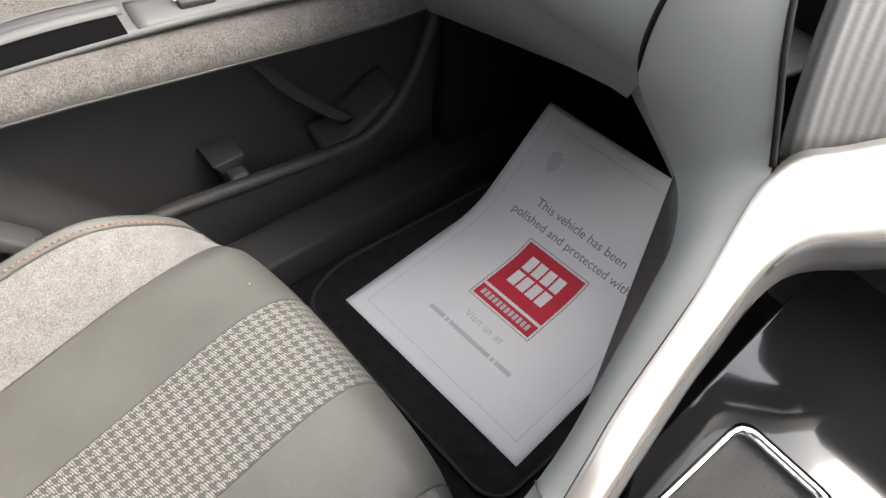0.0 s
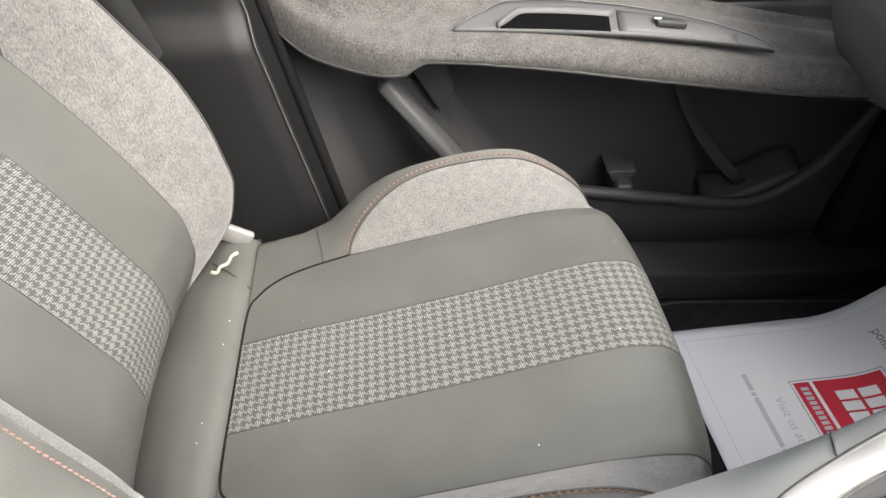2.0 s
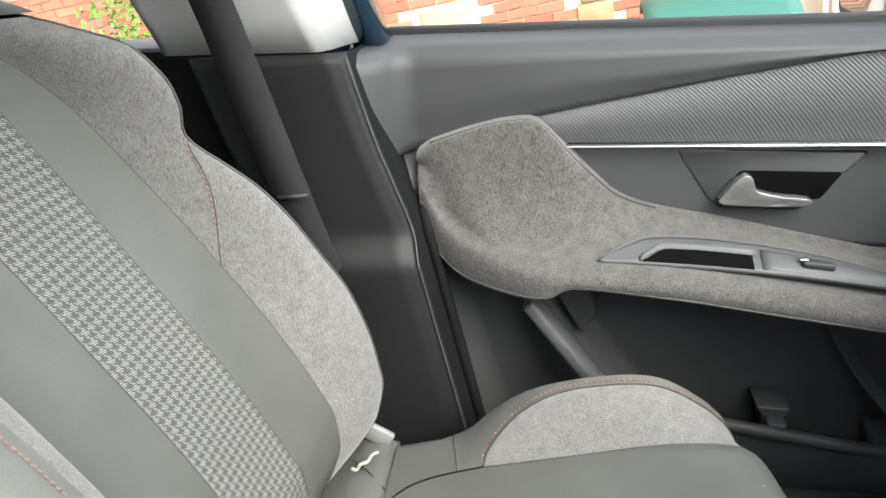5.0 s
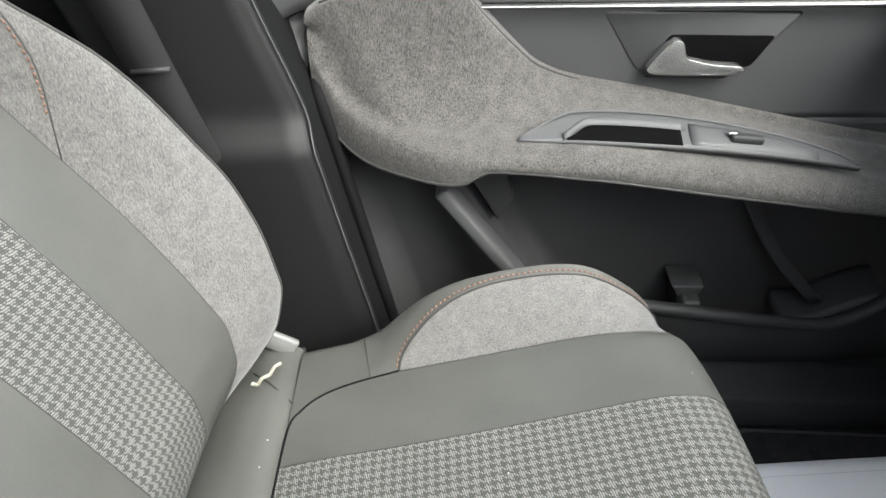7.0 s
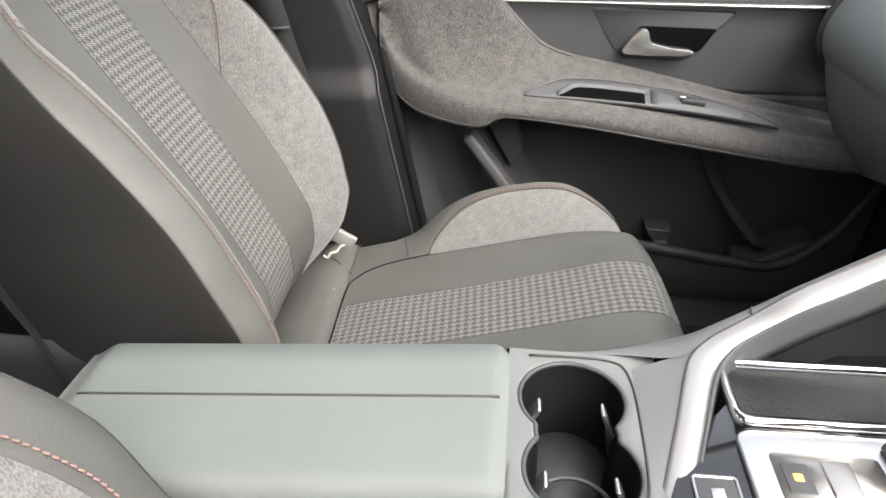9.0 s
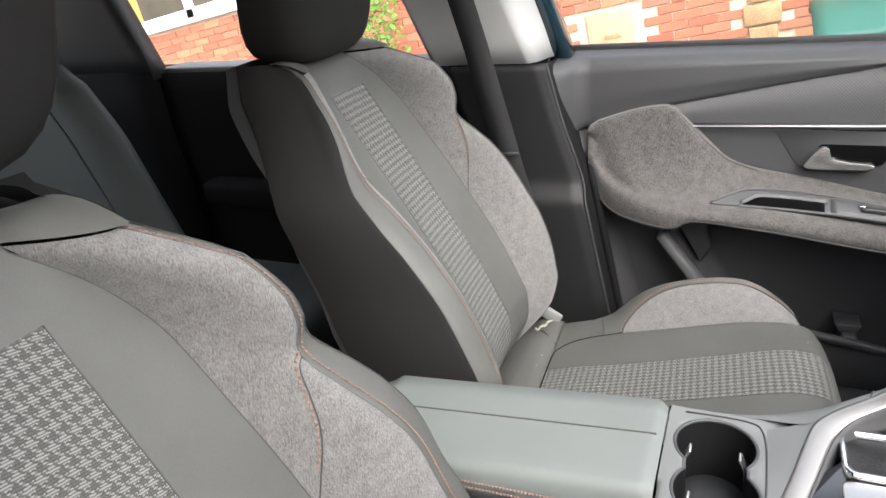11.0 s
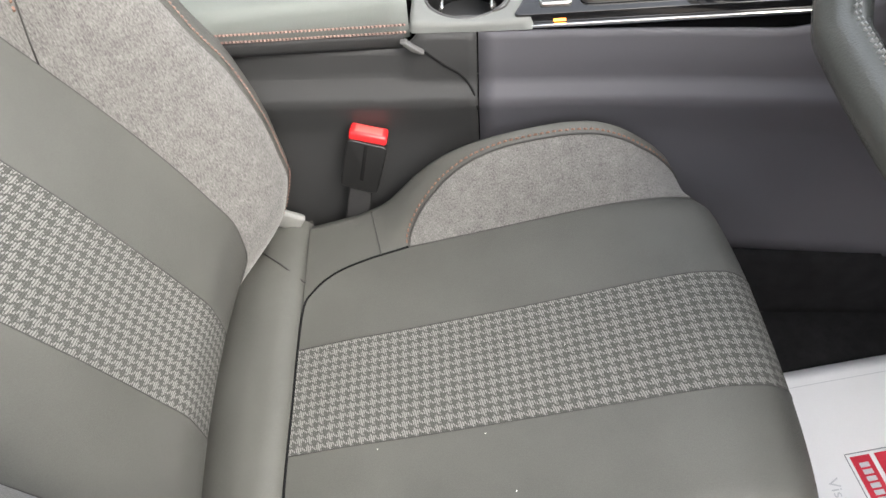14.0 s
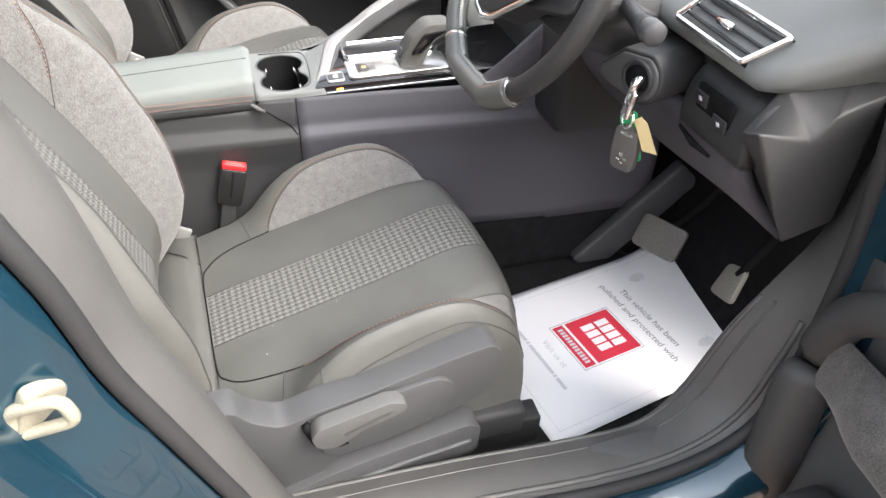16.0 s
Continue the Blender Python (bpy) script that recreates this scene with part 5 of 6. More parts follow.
# wedge-shaped end cover: its loop at the dashboard, then its outer loop
CLOOP = [(0.853, 0.955), (0.890, 1.018), (0.985, 1.032), (1.040, 1.006), (1.050, 0.800), (0.985, 0.782)]
CFACE = [(0.832, 0.986), (0.912, 0.964), (0.927, 0.994), (0.985, 1.016), (0.995, 0.845), (0.930, 0.822)]
wedge = bmesh.new()
va = [wedge.verts.new((x, -0.642, z)) for x, z in CLOOP]
vb = [wedge.verts.new((x, -0.688, z)) for x, z in CFACE]
wedge.faces.new(va)
wedge.faces.new(vb[::-1])
for k in range(6):
    q = (k + 1) % 6
    wedge.faces.new((va[k], vb[k], vb[q], va[q]))
bmesh.ops.recalc_face_normals(wedge, faces=wedge.faces[:])
bmesh.ops.bevel(wedge, geom=wedge.edges[:], offset=0.005, segments=3, affect="EDGES", profile=0.5)
part("dash_side_cover", wedge, COVER, dash, "charcoal wedge-shaped dash end cover")

# air vent
VLL, VLR, VUL, VUR = Vector((0.845, -0.487, 1.033)), Vector((0.845, -0.618, 1.030)), Vector((0.877, -0.502, 1.066)), Vector((0.877, -0.642, 1.063))


def vent_pt(a, b, deep=0.0):
    return VLL.lerp(VLR, a).lerp(VUL.lerp(VUR, a), b) + Vector((0.7, 0.0, -0.7)) * deep


vent = part("air_vent", sheet(lambda a, b: vent_pt(a, b, 0.012 - 0.010 * (abs(b - 0.5) > 0.49)), span(0, 1, 8), [0, 0.02, 0.5, 0.98, 1.0], back=(0.012, 0, 0.0)), BLACK, dash, "black air vent in a chrome frame")
part("vent_frame", tube([vent_pt(a, b, -0.002) for a, b in round_poly([(0, 0), (1, 0), (1, 1), (0, 1)], 0.06, 4)], 0.0038, 8, closed=True), BRIGHT, vent, "bright chrome frame")
for k in range(3):
    part("vent_slat", sheet(lambda a, t: vent_pt(a, 0.22 + 0.28 * k + 0.10 * t, 0.001 + 0.008 * t), span(0.01, 0.99, 6), (0, 1), back=(0.001, 0, 0.002)), PLASTIC, vent)
part("vent_tab", tube([vent_pt(0.38, 0.5, -0.003), vent_pt(0.56, 0.5, -0.003)], 0.0045, 8), BRIGHT, vent)

# ---------- steering wheel ----------
wheel = thing("steering_wheel", (0.72, -0.375, 1.05), "flat-bottomed dark leather steering wheel, two grips paled for sheen", "steering wheel")
wm0 = Matrix.Translation((0.712, -0.368, 1.052)) @ Matrix.Rotation(radians(3.4), 4, "Z") @ Matrix.Rotation(radians(24), 4, "Y")
wm = Matrix.Translation((0.711, -0.322, 1.046)) @ Matrix.Rotation(radians(3.4), 4, "Z") @ Matrix.Rotation(radians(24), 4, "Y")


def rim_pt(a):
    y, z = 0.176 * math.cos(a), 0.165 * math.sin(a)
    if z < 0:
        z = max(z - 0.013 * math.sin(a) ** 6, -0.167 + 0.012 * math.cos(a) ** 2)
    return Vector((0.0, y, z))


def rim(a0, a1, r, n=40):
    return turn(tube([rim_pt(a) for a in span(a0, a1, n)], r, 12, flat=1.18), wm)


# dark glossy leather made paler, so the sky's sheen sits in the colour
SHEEN_GRIP = mat("perforated_sheen_leather", (0.095, 0.100, 0.092), 0.24, vary=0.08, grain=700, bump=0.35, spec=0.8)
part("rim_bottom", rim(radians(-128), radians(-57), 0.0172, 32), SHEEN_GRIP, wheel, "perforated leather bottom grip, paled for sky sheen")
part("rim_left", rim(radians(-55), radians(60), 0.0158), SHEEN_GRIP, wheel, "perforated leather grip, paled for sky sheen")
part("rim_top", rim(radians(62), radians(118), 0.0145), WHEEL_LEATHER, wheel)
part("rim_right", rim(radians(120), radians(230), 0.0155), WHEEL_LEATHER, wheel, "dark leather grip")
for a in (-56, 231):
    part("rim_collar", rim(radians(a - 1), radians(a + 0.6), 0.0163, 2), CHROME, wheel)
PALE_THREAD = mat("pale_thread", (0.33, 0.33, 0.31), 0.8)
for off, inn in ((-0.0085, 0.0176), (-0.0060, 0.0186)):
    st = [wm @ (rim_pt(a) + Vector((off, -inn * math.cos(a), -inn * math.sin(a)))) for a in span(radians(-126), radians(45), 140)]
    part("grip_stitching", stitches(st, (-1, 0, 0.3), 0.0052, 0.0038, 0.0012), PALE_THREAD, wheel, "pale cross stitching", smooth=False)
part("hub", turn(prism(round_poly([(-0.075, 0.050), (0.075, 0.050), (0.105, -0.006), (0.020, -0.070), (-0.020, -0.070), (-0.105, -0.006)], 0.02, 5), "x", -0.035, 0.02, 0.012, 3), wm), PLASTIC, wheel, "charcoal airbag cover")
part("hub_trim", turn(tube([(-0.030, y, z) for y, z in [(0.145, 0.018), (0.105, -0.010), (0.024, -0.071), (0.0, -0.077), (-0.024, -0.071), (-0.105, -0.010), (-0.140, 0.012)]], 0.0045, 8), wm), BRIGHT, wheel, "chrome spoke trim")
for s in (-1, 1):
    part("spoke", turn(prism(round_poly([(s * 0.06, 0.04), (s * 0.165, 0.035), (s * 0.165, -0.012), (s * 0.07, -0.035)], 0.01), "x", -0.018, 0.004, 0.005), wm), PLASTIC, wheel)
    part("spoke_buttons", turn(rbox(-0.026, -0.016, s * 0.115 - 0.022, s * 0.115 + 0.022, 0.0, 0.028, 0.004), wm), GLOSS, wheel)
    for k in range(3):
        part("button_mark", turn(rbox(-0.0270, -0.0258, s * 0.115 - 0.016 + 0.013 * k, s * 0.115 - 0.010 + 0.013 * k, 0.010, 0.015, 0), wm), INK_PALE, wheel)

column = thing("steering_column", (0.84, -0.39, 0.95), "charcoal steering column shroud with ignition lock", "steering column")
part("shroud", turn(prism(round_poly([(-0.075, 0.045), (0.055, 0.045), (0.085, 0.0), (0.05, -0.05), (-0.06, -0.055), (-0.09, 0.0)], 0.02, 4), "x", 0.03, 0.22, 0.012, 3), wm0), PLASTIC, column)
LOCK = Matrix.Translation((0.800, -0.506, 0.966)) @ Matrix.Rotation(radians(20), 4, "Z")
drop = [(0.030 * math.cos(a), 0.030 * math.sin(a)) for a in span(radians(-100), radians(70), 14)]
drop = [(-y, z) for y, z in drop] + [(0.030, 0.024), (0.062, -0.006), (0.060, -0.018), (0.030, -0.026)]
part("lock_boss", turn(prism([(y * 1.12 - 0.001, z * 1.18) for y, z in drop], "x", 0.0, 0.085, 0.008, 3), LOCK), PLASTIC, column, "charcoal ignition boss")
part("lock_plate", turn(prism(drop, "x", -0.003, 0.004, 0.0025, 2), LOCK), PLASTIC_MID, column, "grey teardrop plate round the lock")
part("lock_ring", turn(tube([(-0.004, 0.021 * math.cos(q), 0.021 * math.sin(q)) for q in span(0, 6.2832, 28)[:-1]], 0.003, 8, closed=True), LOCK), PLASTIC, column)
part("lock_face", turn(tube([(-0.0055, 0, 0), (0.004, 0, 0)], 0.017, 18), LOCK), BLACK, column)
stalk = part("indicator_stalk", tube([(0.80, -0.440, 1.035), (0.785, -0.50, 1.036), (0.782, -0.522, 1.037)], [0.010, 0.011, 0.013], 12), PLASTIC, column)
part("stalk_knob", tube([(0.782, -0.522, 1.037), (0.781, -0.530, 1.0372), (0.779, -0.546, 1.038), (0.7788, -0.549, 1.038)], [0.012, 0.0145, 0.0145, 0.012], 16), PLASTIC_MID, stalk, "round ribbed stalk knob")
part("paddle", turn(prism(round_poly([(-0.135, -0.03), (-0.155, -0.02), (-0.165, 0.06), (-0.145, 0.07)], 0.008), "x", 0.020, 0.026, 0.002), wm), CHROME, column, "silver shift paddle")

# key in the lock
keys = thing("car_key", (0.81, -0.505, 0.83), "car key in the ignition with fob and tags", "key")
part("key_blade", tube([(0.800, -0.502, 0.972), (0.783, -0.510, 0.968), (0.779, -0.512, 0.955)], [0.006, 0.0065, 0.005], 10), BRIGHT, keys, "chrome key shank")
part("key_head", turn(rbox(-0.004, 0.004, -0.009, 0.009, -0.024, 0.012, 0.003), Matrix.Translation((0.781, -0.511, 0.945)) @ Matrix.Rotation(radians(8), 4, "Y")), BRIGHT, keys)
part("split_ring", tube([(0.783 + 0.003 * math.sin(a), -0.511 + 0.0105 * math.cos(a), 0.918 + 0.0105 * math.sin(a)) for a in span(0, 6.1, 24)], 0.0017, 6, closed=True), BRIGHT, keys)
fm = Matrix.Translation((0.795, -0.505, 0.874)) @ Matrix.Rotation(radians(28), 4, "Z") @ Matrix.Rotation(radians(-2), 4, "X") @ Matrix.Scale(0.88, 4)
fob = part("fob", turn(prism(round_poly([(-0.018, -0.038), (0.018, -0.038), (0.021, -0.01), (0.019, 0.032), (-0.019, 0.032), (-0.021, -0.01)], 0.009, 5), "x", -0.007, 0.007, 0.004, 3), fm), mat("grey_fob_plastic", (0.10, 0.095, 0.09), 0.5, vary=0.1), keys, "dark grey remote fob")
for k, (y, z, h) in enumerate(((0.002, -0.012, 0.006), (-0.005, -0.018, 0.004), (0.006, -0.020, 0.004), (0.0, -0.025, 0.003))):
    part("fob_emblem", turn(rbox(-0.0082, -0.0068, y - 0.003, y + 0.003, z - h / 2, z + h / 2, 0.0003), fm), BRIGHT, fob, "small silver emblem shape")
part("fob_window", turn(rbox(-0.0078, -0.0066, -0.010, 0.010, 0.020, 0.026, 0.0003), fm), BRIGHT, fob)
part("yellow_tag", turn(prism([(-0.010, -0.036), (0.010, -0.026), (0.008, 0.024), (-0.004, 0.026), (-0.010, 0.014)], "x", -0.0008, 0.0008), Matrix.Translation((0.800, -0.528, 0.905)) @ Matrix.Rotation(radians(40), 4, "Z") @ Matrix.Rotation(radians(-30), 4, "X") @ Matrix.Scale(0.85, 4)), YELLOW, keys, "pale yellow paper tag", smooth=False)
part("green_tag", turn(prism(round_poly([(-0.020, -0.030), (0.012, -0.030), (0.016, 0.034), (-0.010, 0.038)], 0.006), "x", -0.001, 0.001), Matrix.Translation((0.804, -0.494, 0.880)) @ Matrix.Rotation(radians(24), 4, "Z") @ Matrix.Rotation(radians(-12), 4, "X")), GREEN, keys, "green plastic tag", smooth=False)

keys.location.y -= 0.011
keys.location.x += 0.004

# ---------- pedals ----------
brake = thing("brake_pedal", (1.13, -0.26, 0.40), "grey rubber brake pedal on a black arm", "pedal", "pedals")
part("pad", turn(prism(round_poly([(-0.050, -0.036), (0.050, -0.036), (0.050, 0.036), (-0.050, 0.036)], 0.014, 4), "x", -0.009, 0.009, 0.005), Matrix.Translation((1.105, -0.268, 0.475)) @ Matrix.Rotation(radians(30), 4, "Z") @ Matrix.Rotation(radians(34), 4, "Y")), mat("worn_pedal_rubber", (0.13, 0.125, 0.115), 0.7, vary=0.3, grain=300, bump=0.6), brake, "worn grey rubber pad")
part("pedal_arm", tube(smooth_line([(1.115, -0.262, 0.475), (1.16, -0.265, 0.52), (1.20, -0.29, 0.62), (1.22, -0.30, 0.80)], 4), 0.009, 8), BLACK, brake)
accel = thing("accelerator_pedal", (1.13, -0.44, 0.36), "narrow grey accelerator pedal", "pedal", "pedals")
part("pad", turn(prism(round_poly([(-0.030, -0.022), (0.028, -0.022), (0.024, 0.042), (-0.020, 0.048)], 0.012, 4), "x", -0.006, 0.006, 0.004), Matrix.Translation((1.125, -0.462, 0.503)) @ Matrix.Rotation(radians(-14), 4, "X") @ Matrix.Rotation(radians(30), 4, "Y")), mat("accelerator_rubber", (0.22, 0.215, 0.19), 0.6, vary=0.2), accel)
part("pedal_arm", tube(smooth_line([(1.140, -0.462, 0.53), (1.175, -0.475, 0.63), (1.205, -0.485, 0.76)], 4), 0.008, 8), BLACK, accel)
solo("foot_rest", turn(rbox(-0.040, 0.040, -0.016, 0.016, -0.16, 0.16, 0.008), Matrix.Translation((1.125, -0.135, 0.425)) @ Matrix.Rotation(radians(44), 4, "Y")), PLASTIC_MID, "charcoal plastic tunnel foot brace", "trim")

# ---------- floor mats and paper mats ----------
for nm, pts in (("passenger", [(0.625, 0.655), (0.655, 0.245), (1.13, 0.265), (1.12, 0.68), (0.70, 0.69)]), ("driver", [(0.60, -0.585), (0.63, -0.165), (0.80, -0.122), (1.13, -0.125), (1.13, -0.60)])):
    m_ob = solo("floor_mat", prism(round_poly(pts, 0.045, 6), "z", FLOOR + 0.0005, FLOOR + 0.009, 0.003), MAT_CLOTH, "black pile floor mat with bound edge", "floor mat", group="floor mats")
    edge = [(x, y, FLOOR + 0.008) for x, y in round_poly(pts, 0.045, 6)]
    em = tube(edge, 0.0035, 6, closed=True)
    part("edge_binding", em, RUBBER, m_ob)

PW = 0.356


def paper_mat(corner, yaw, bend, slope_deg, wave, PL, fw):
    """A printed paper mat; u runs from its rear edge forward, v from its left edge to the right."""
    c, s = math.cos(radians(yaw)), math.sin(radians(yaw))
    base = Vector((corner[0], corner[1], FLOOR + 0.011))

    def at(u, v, lift=0.0):
        r = 0.05
        k = radians(slope_deg)
        if u < bend - r:
            f, z = u, 0.0
        elif u < bend + r:
            q = (u - bend + r) / (2 * r)
            f, z = bend - r + 2 * r * (q - (1 - math.cos(k)) * q * q / 2), 2 * r * math.sin(k) * q * q / 2
        else:
            f, z = bend - r + 2 * r * (1 - (1 - math.cos(k)) / 2) + (u - bend - r) * math.cos(k), r * math.sin(k) + (u - bend - r) * math.sin(k)
        z += wave * (math.sin(u * 9 + v * 5) + 1) + 0.004 * sm((v / PW - 0.8) / 0.2) * (u / PL)
        return base + Vector((f * c + v * s, f * s - v * c, z + lift))

    ob = thing("paper_mat", tuple(base), "white printed paper floor mat lying on the mat", "paper mat", "paper mats")
    part("paper", sheet(lambda u, v: at(u, v), span(0, PL, 50), span(0, PW, 24), back=(0, 0, -0.0006)), PAPER, ob)

    def patch(name, u0, u1, v0, v1, m, lift, label="", parent=None):
        return part(name, sheet(lambda u, v: at(u, v, lift), span(u0, u1, max(1, int((u1 - u0) / 0.012))), span(v0, v1, max(1, int((v1 - v0) / 0.012)))), m, parent or ob, label)

    def frame_line(u0, u1, v0, v1, w, m, lift):
        for a in ((u0, u0 + w, v0, v1), (u1 - w, u1, v0, v1), (u0, u1, v0, v0 + w), (u0, u1, v1 - w, v1)):
            patch("printed_line", *a, m, lift)

    frame_line(0.025, PL - 0.025, 0.022, PW - 0.022, 0.0009, INK_PALE, 0.0004)
    vc = PW / 2
    # red emblem block, with plain white shapes in place of its lettering
    frame_line(0.152, 0.302, vc - 0.062, vc + 0.062, 0.0012, INK, 0.0005)
    patch("red_block", 0.188, 0.297, vc - 0.0575, vc + 0.0575, RED_INK, 0.0005, "red printed emblem block")
    patch("red_strip", 0.157, 0.182, vc - 0.0575, vc + 0.0575, RED_INK, 0.0005)
    for k in range(4):
        v0 = vc - 0.037 + 0.019 * k
        patch("emblem_shape", 0.248, 0.278, v0, v0 + 0.0155, PAPER, 0.0009)
        patch("emblem_shape", 0.212, 0.242, v0, v0 + 0.0155, PAPER, 0.0009)
    for k in range(12):
        v0 = vc - 0.049 + 0.0083 * k
        patch("strip_bar", 0.164, 0.176, v0, v0 + 0.0058, INK_PALE, 0.0009)
    # crests as soft grey shapes
    for v0 in (0.070, PW - 0.070):
        for k, w in enumerate((0.006, 0.014, 0.020, 0.023, 0.024, 0.018, 0.026, 0.012)):
            patch("crest_mark", 0.405 + 0.005 * k, 0.4092 + 0.005 * k, v0 - w / 2, v0 + w / 2, INK_FAINT, 0.0005)

    def words(text, u, size, m):
        cu_ = bpy.data.curves.new("words", "FONT")
        cu_.body, cu_.size, cu_.align_x = text, size, "CENTER"
        tmp = new("words", cu_)
        dg = bpy.context.evaluated_depsgraph_get()
        me = bpy.data.meshes.new_from_object(tmp.evaluated_get(dg))
        bpy.data.objects.remove(tmp)
        bm = bmesh.new()
        bm.from_mesh(me)
        bpy.data.meshes.remove(me)
        for v in bm.verts:
            v.co = at(u + v.co.y, vc + v.co.x, 0.0008)
        part("lettering", bm, m, ob, smooth=False)

    words("This vehicle has been", 0.352 + fw, 0.0212, INK)
    words("polished and protected with", 0.321 + fw, 0.0212, INK)
    words("Visit us at", 0.117, 0.019, INK_PALE)
    for k, w in enumerate((0.030, 0.006, 0.082, 0.006, 0.030)):
        v0 = vc - 0.083 + sum((0.030, 0.006, 0.082, 0.006, 0.030)[:k]) + 0.003 * k
        patch("address_bar", 0.087, 0.0945, v0, v0 + w, INK_PALE, 0.0006)
    return ob


paper_mat((0.678, 0.622), 5.5, 0.285, 42, 0.0008, 0.505, 0.0)
paper_mat((0.676, -0.252), 12.0, 0.45, 16, 0.0012, 0.555, 0.008)

# ---------- driver seat shield ----------
yawm = Matrix.Translation((0.426, -0.615, 0)) @ Matrix.Rotation(radians(3.5), 4, "Z") @ Matrix.Translation((-0.426, 0.615, 0))
shield = part("side_shield", turn(prism(round_poly([(0.150, 0.600), (0.205, 0.640), (0.255, 0.640), (0.272, 0.612), (0.309, 0.586), (0.355, 0.600), (0.414, 0.610), (0.476, 0.625), (0.539, 0.640), (0.598, 0.652), (0.617, 0.628), (0.615, 0.584), (0.590, 0.546), (0.522, 0.520), (0.444, 0.500), (0.371, 0.490), (0.350, 0.440), (0.272, 0.448), (0.17, 0.53)], 0.014, 5), "y", -0.630, -0.588, 0.010, 4), yawm), PLASTIC_MID, driver_seat, "grey plastic seat side shield")
part("shield_step", turn(prism(round_poly([(0.385, 0.585), (0.470, 0.612), (0.520, 0.618), (0.545, 0.600), (0.535, 0.560), (0.505, 0.528), (0.440, 0.512), (0.380, 0.505), (0.352, 0.520)], 0.014, 4), "y", -0.638, -0.626, 0.005, 3), yawm), PLASTIC_MID, shield, "raised grey panel behind the lever")
part("height_lever", turn(prism(round_poly([(0.341, 0.580), (0.352, 0.596), (0.448, 0.616), (0.470, 0.606), (0.468, 0.592), (0.409, 0.573), (0.377, 0.551), (0.350, 0.556)], 0.008, 4), "y", -0.656, -0.634, 0.006, 3), yawm), LEVER_GREY, shield, "grey height lever")
part("lever_groove", turn(tube(smooth_line([(0.385, -0.6565, 0.574), (0.41, -0.6568, 0.585), (0.45, -0.6565, 0.598)], 5), 0.0016, 6), yawm), PIPING, shield)
part("lever_slot", turn(prism([(0.334, 0.582), (0.342, 0.588), (0.352, 0.556), (0.378, 0.548), (0.392, 0.530), (0.380, 0.528), (0.345, 0.545)], "y", -0.6405, -0.628), yawm), BLACK, shield)
part("rail_cover", turn(prism(round_poly([(0.27, 0.440), (0.367, 0.470), (0.47, 0.488), (0.570, 0.500), (0.590, 0.488), (0.586, 0.430), (0.48, 0.405), (0.387, 0.380), (0.27, 0.345)], 0.012, 4), "y", -0.642, -0.585, 0.008, 3), yawm), PLASTIC_MID, driver_seat, "grey seat rail cover")
part("rail_ridge", turn(tube(smooth_line([(0.30, -0.642, 0.415), (0.42, -0.643, 0.445), (0.575, -0.643, 0.462)], 5), 0.004, 8), yawm), PLASTIC_MID, driver_seat)
part("release_bar", tube(smooth_line([(0.610, -0.585, 0.455), (0.635, -0.585, 0.44), (0.642, -0.58, 0.405), (0.628, -0.575, 0.375)], 5), 0.0035, 8), CHROME, driver_seat, "bent wire release bar")

# ---------- driver side body ----------
inner = smooth_line([(-0.30, -0.640, 0.440), (0.10, -0.642, 0.442), (0.49, -0.645, 0.444), (0.72, -0.650, 0.436), (0.84, -0.652, 0.441), (0.905, -0.650, 0.500), (0.943, -0.656, 0.640), (0.985, -0.660, 0.730), (1.03, -0.660, 0.82), (1.06, -0.660, 1.00)], 6)
outer = smooth_line([(-0.30, -0.750, 0.470), (0.10, -0.750, 0.468), (0.53, -0.750, 0.466), (0.74, -0.752, 0.452), (0.87, -0.752, 0.468), (0.960, -0.748, 0.525), (0.988, -0.742, 0.635), (0.984, -0.742, 0.745), (0.968, -0.742, 0.87), (0.935, -0.740, 1.02)], 6)
sill = thing("door_sill", (0.4, -0.70, 0.33), "charcoal plastic sill trim below the open door", "sill", kind="structure")
part("sill_trim", sheet(lambda k, t: inner[k].lerp(outer[k], t) + Vector((0, 0, 0.010 * math.sin(t * math.pi))), list(range(len(inner))), span(0, 1, 10)), SILL, sill)
part("sill_wall", sheet(lambda k, t: inner[k] * (1 - t) + Vector((inner[k].x + 0.02, inner[k].y + 0.012, FLOOR)) * t, list(range(len(inner))), span(0, 1, 6)), PLASTIC, sill)
part("door_seal", tube([p + Vector((0, -0.006, 0.004)) for p in outer], 0.010, 8), RUBBER, sill, "black rubber door seal")
part("scuff_plate", turn(rbox(-0.075, 0.075, -0.020, 0.020, 0, 0.003, 0.0012), Matrix.Translation((0.825, -0.700, 0.4565)) @ Matrix.Rotation(radians(-6), 4, "Y")), PLASTIC_MID, sill)
for t, r in ((0.06, 0.004), (0.30, 0.0022), (0.82, 0.005)):
    part("sill_rib", tube([inner[k].lerp(outer[k], t) + Vector((0, 0, 0.010 * math.sin(t * math.pi) - 0.001)) for k in range(len(inner) - 14)], r, 8), SILL, sill)
part("painted_sill", sheet(lambda k, t: outer[k] + Vector((0.010 * t * (outer[k].z > 0.5), -0.012 - 0.060 * math.sin(t * 1.5708), -0.004 - 0.062 * (1 - math.cos(t * 1.5708)))), list(range(len(outer))), span(0, 1, 8)), TEAL, sill, "teal painted sill and pillar edge")
part("sill_outer", rbox(-0.30, 0.96, -0.822, -0.745, 0.335, 0.405, 0.01), TEAL, sill)

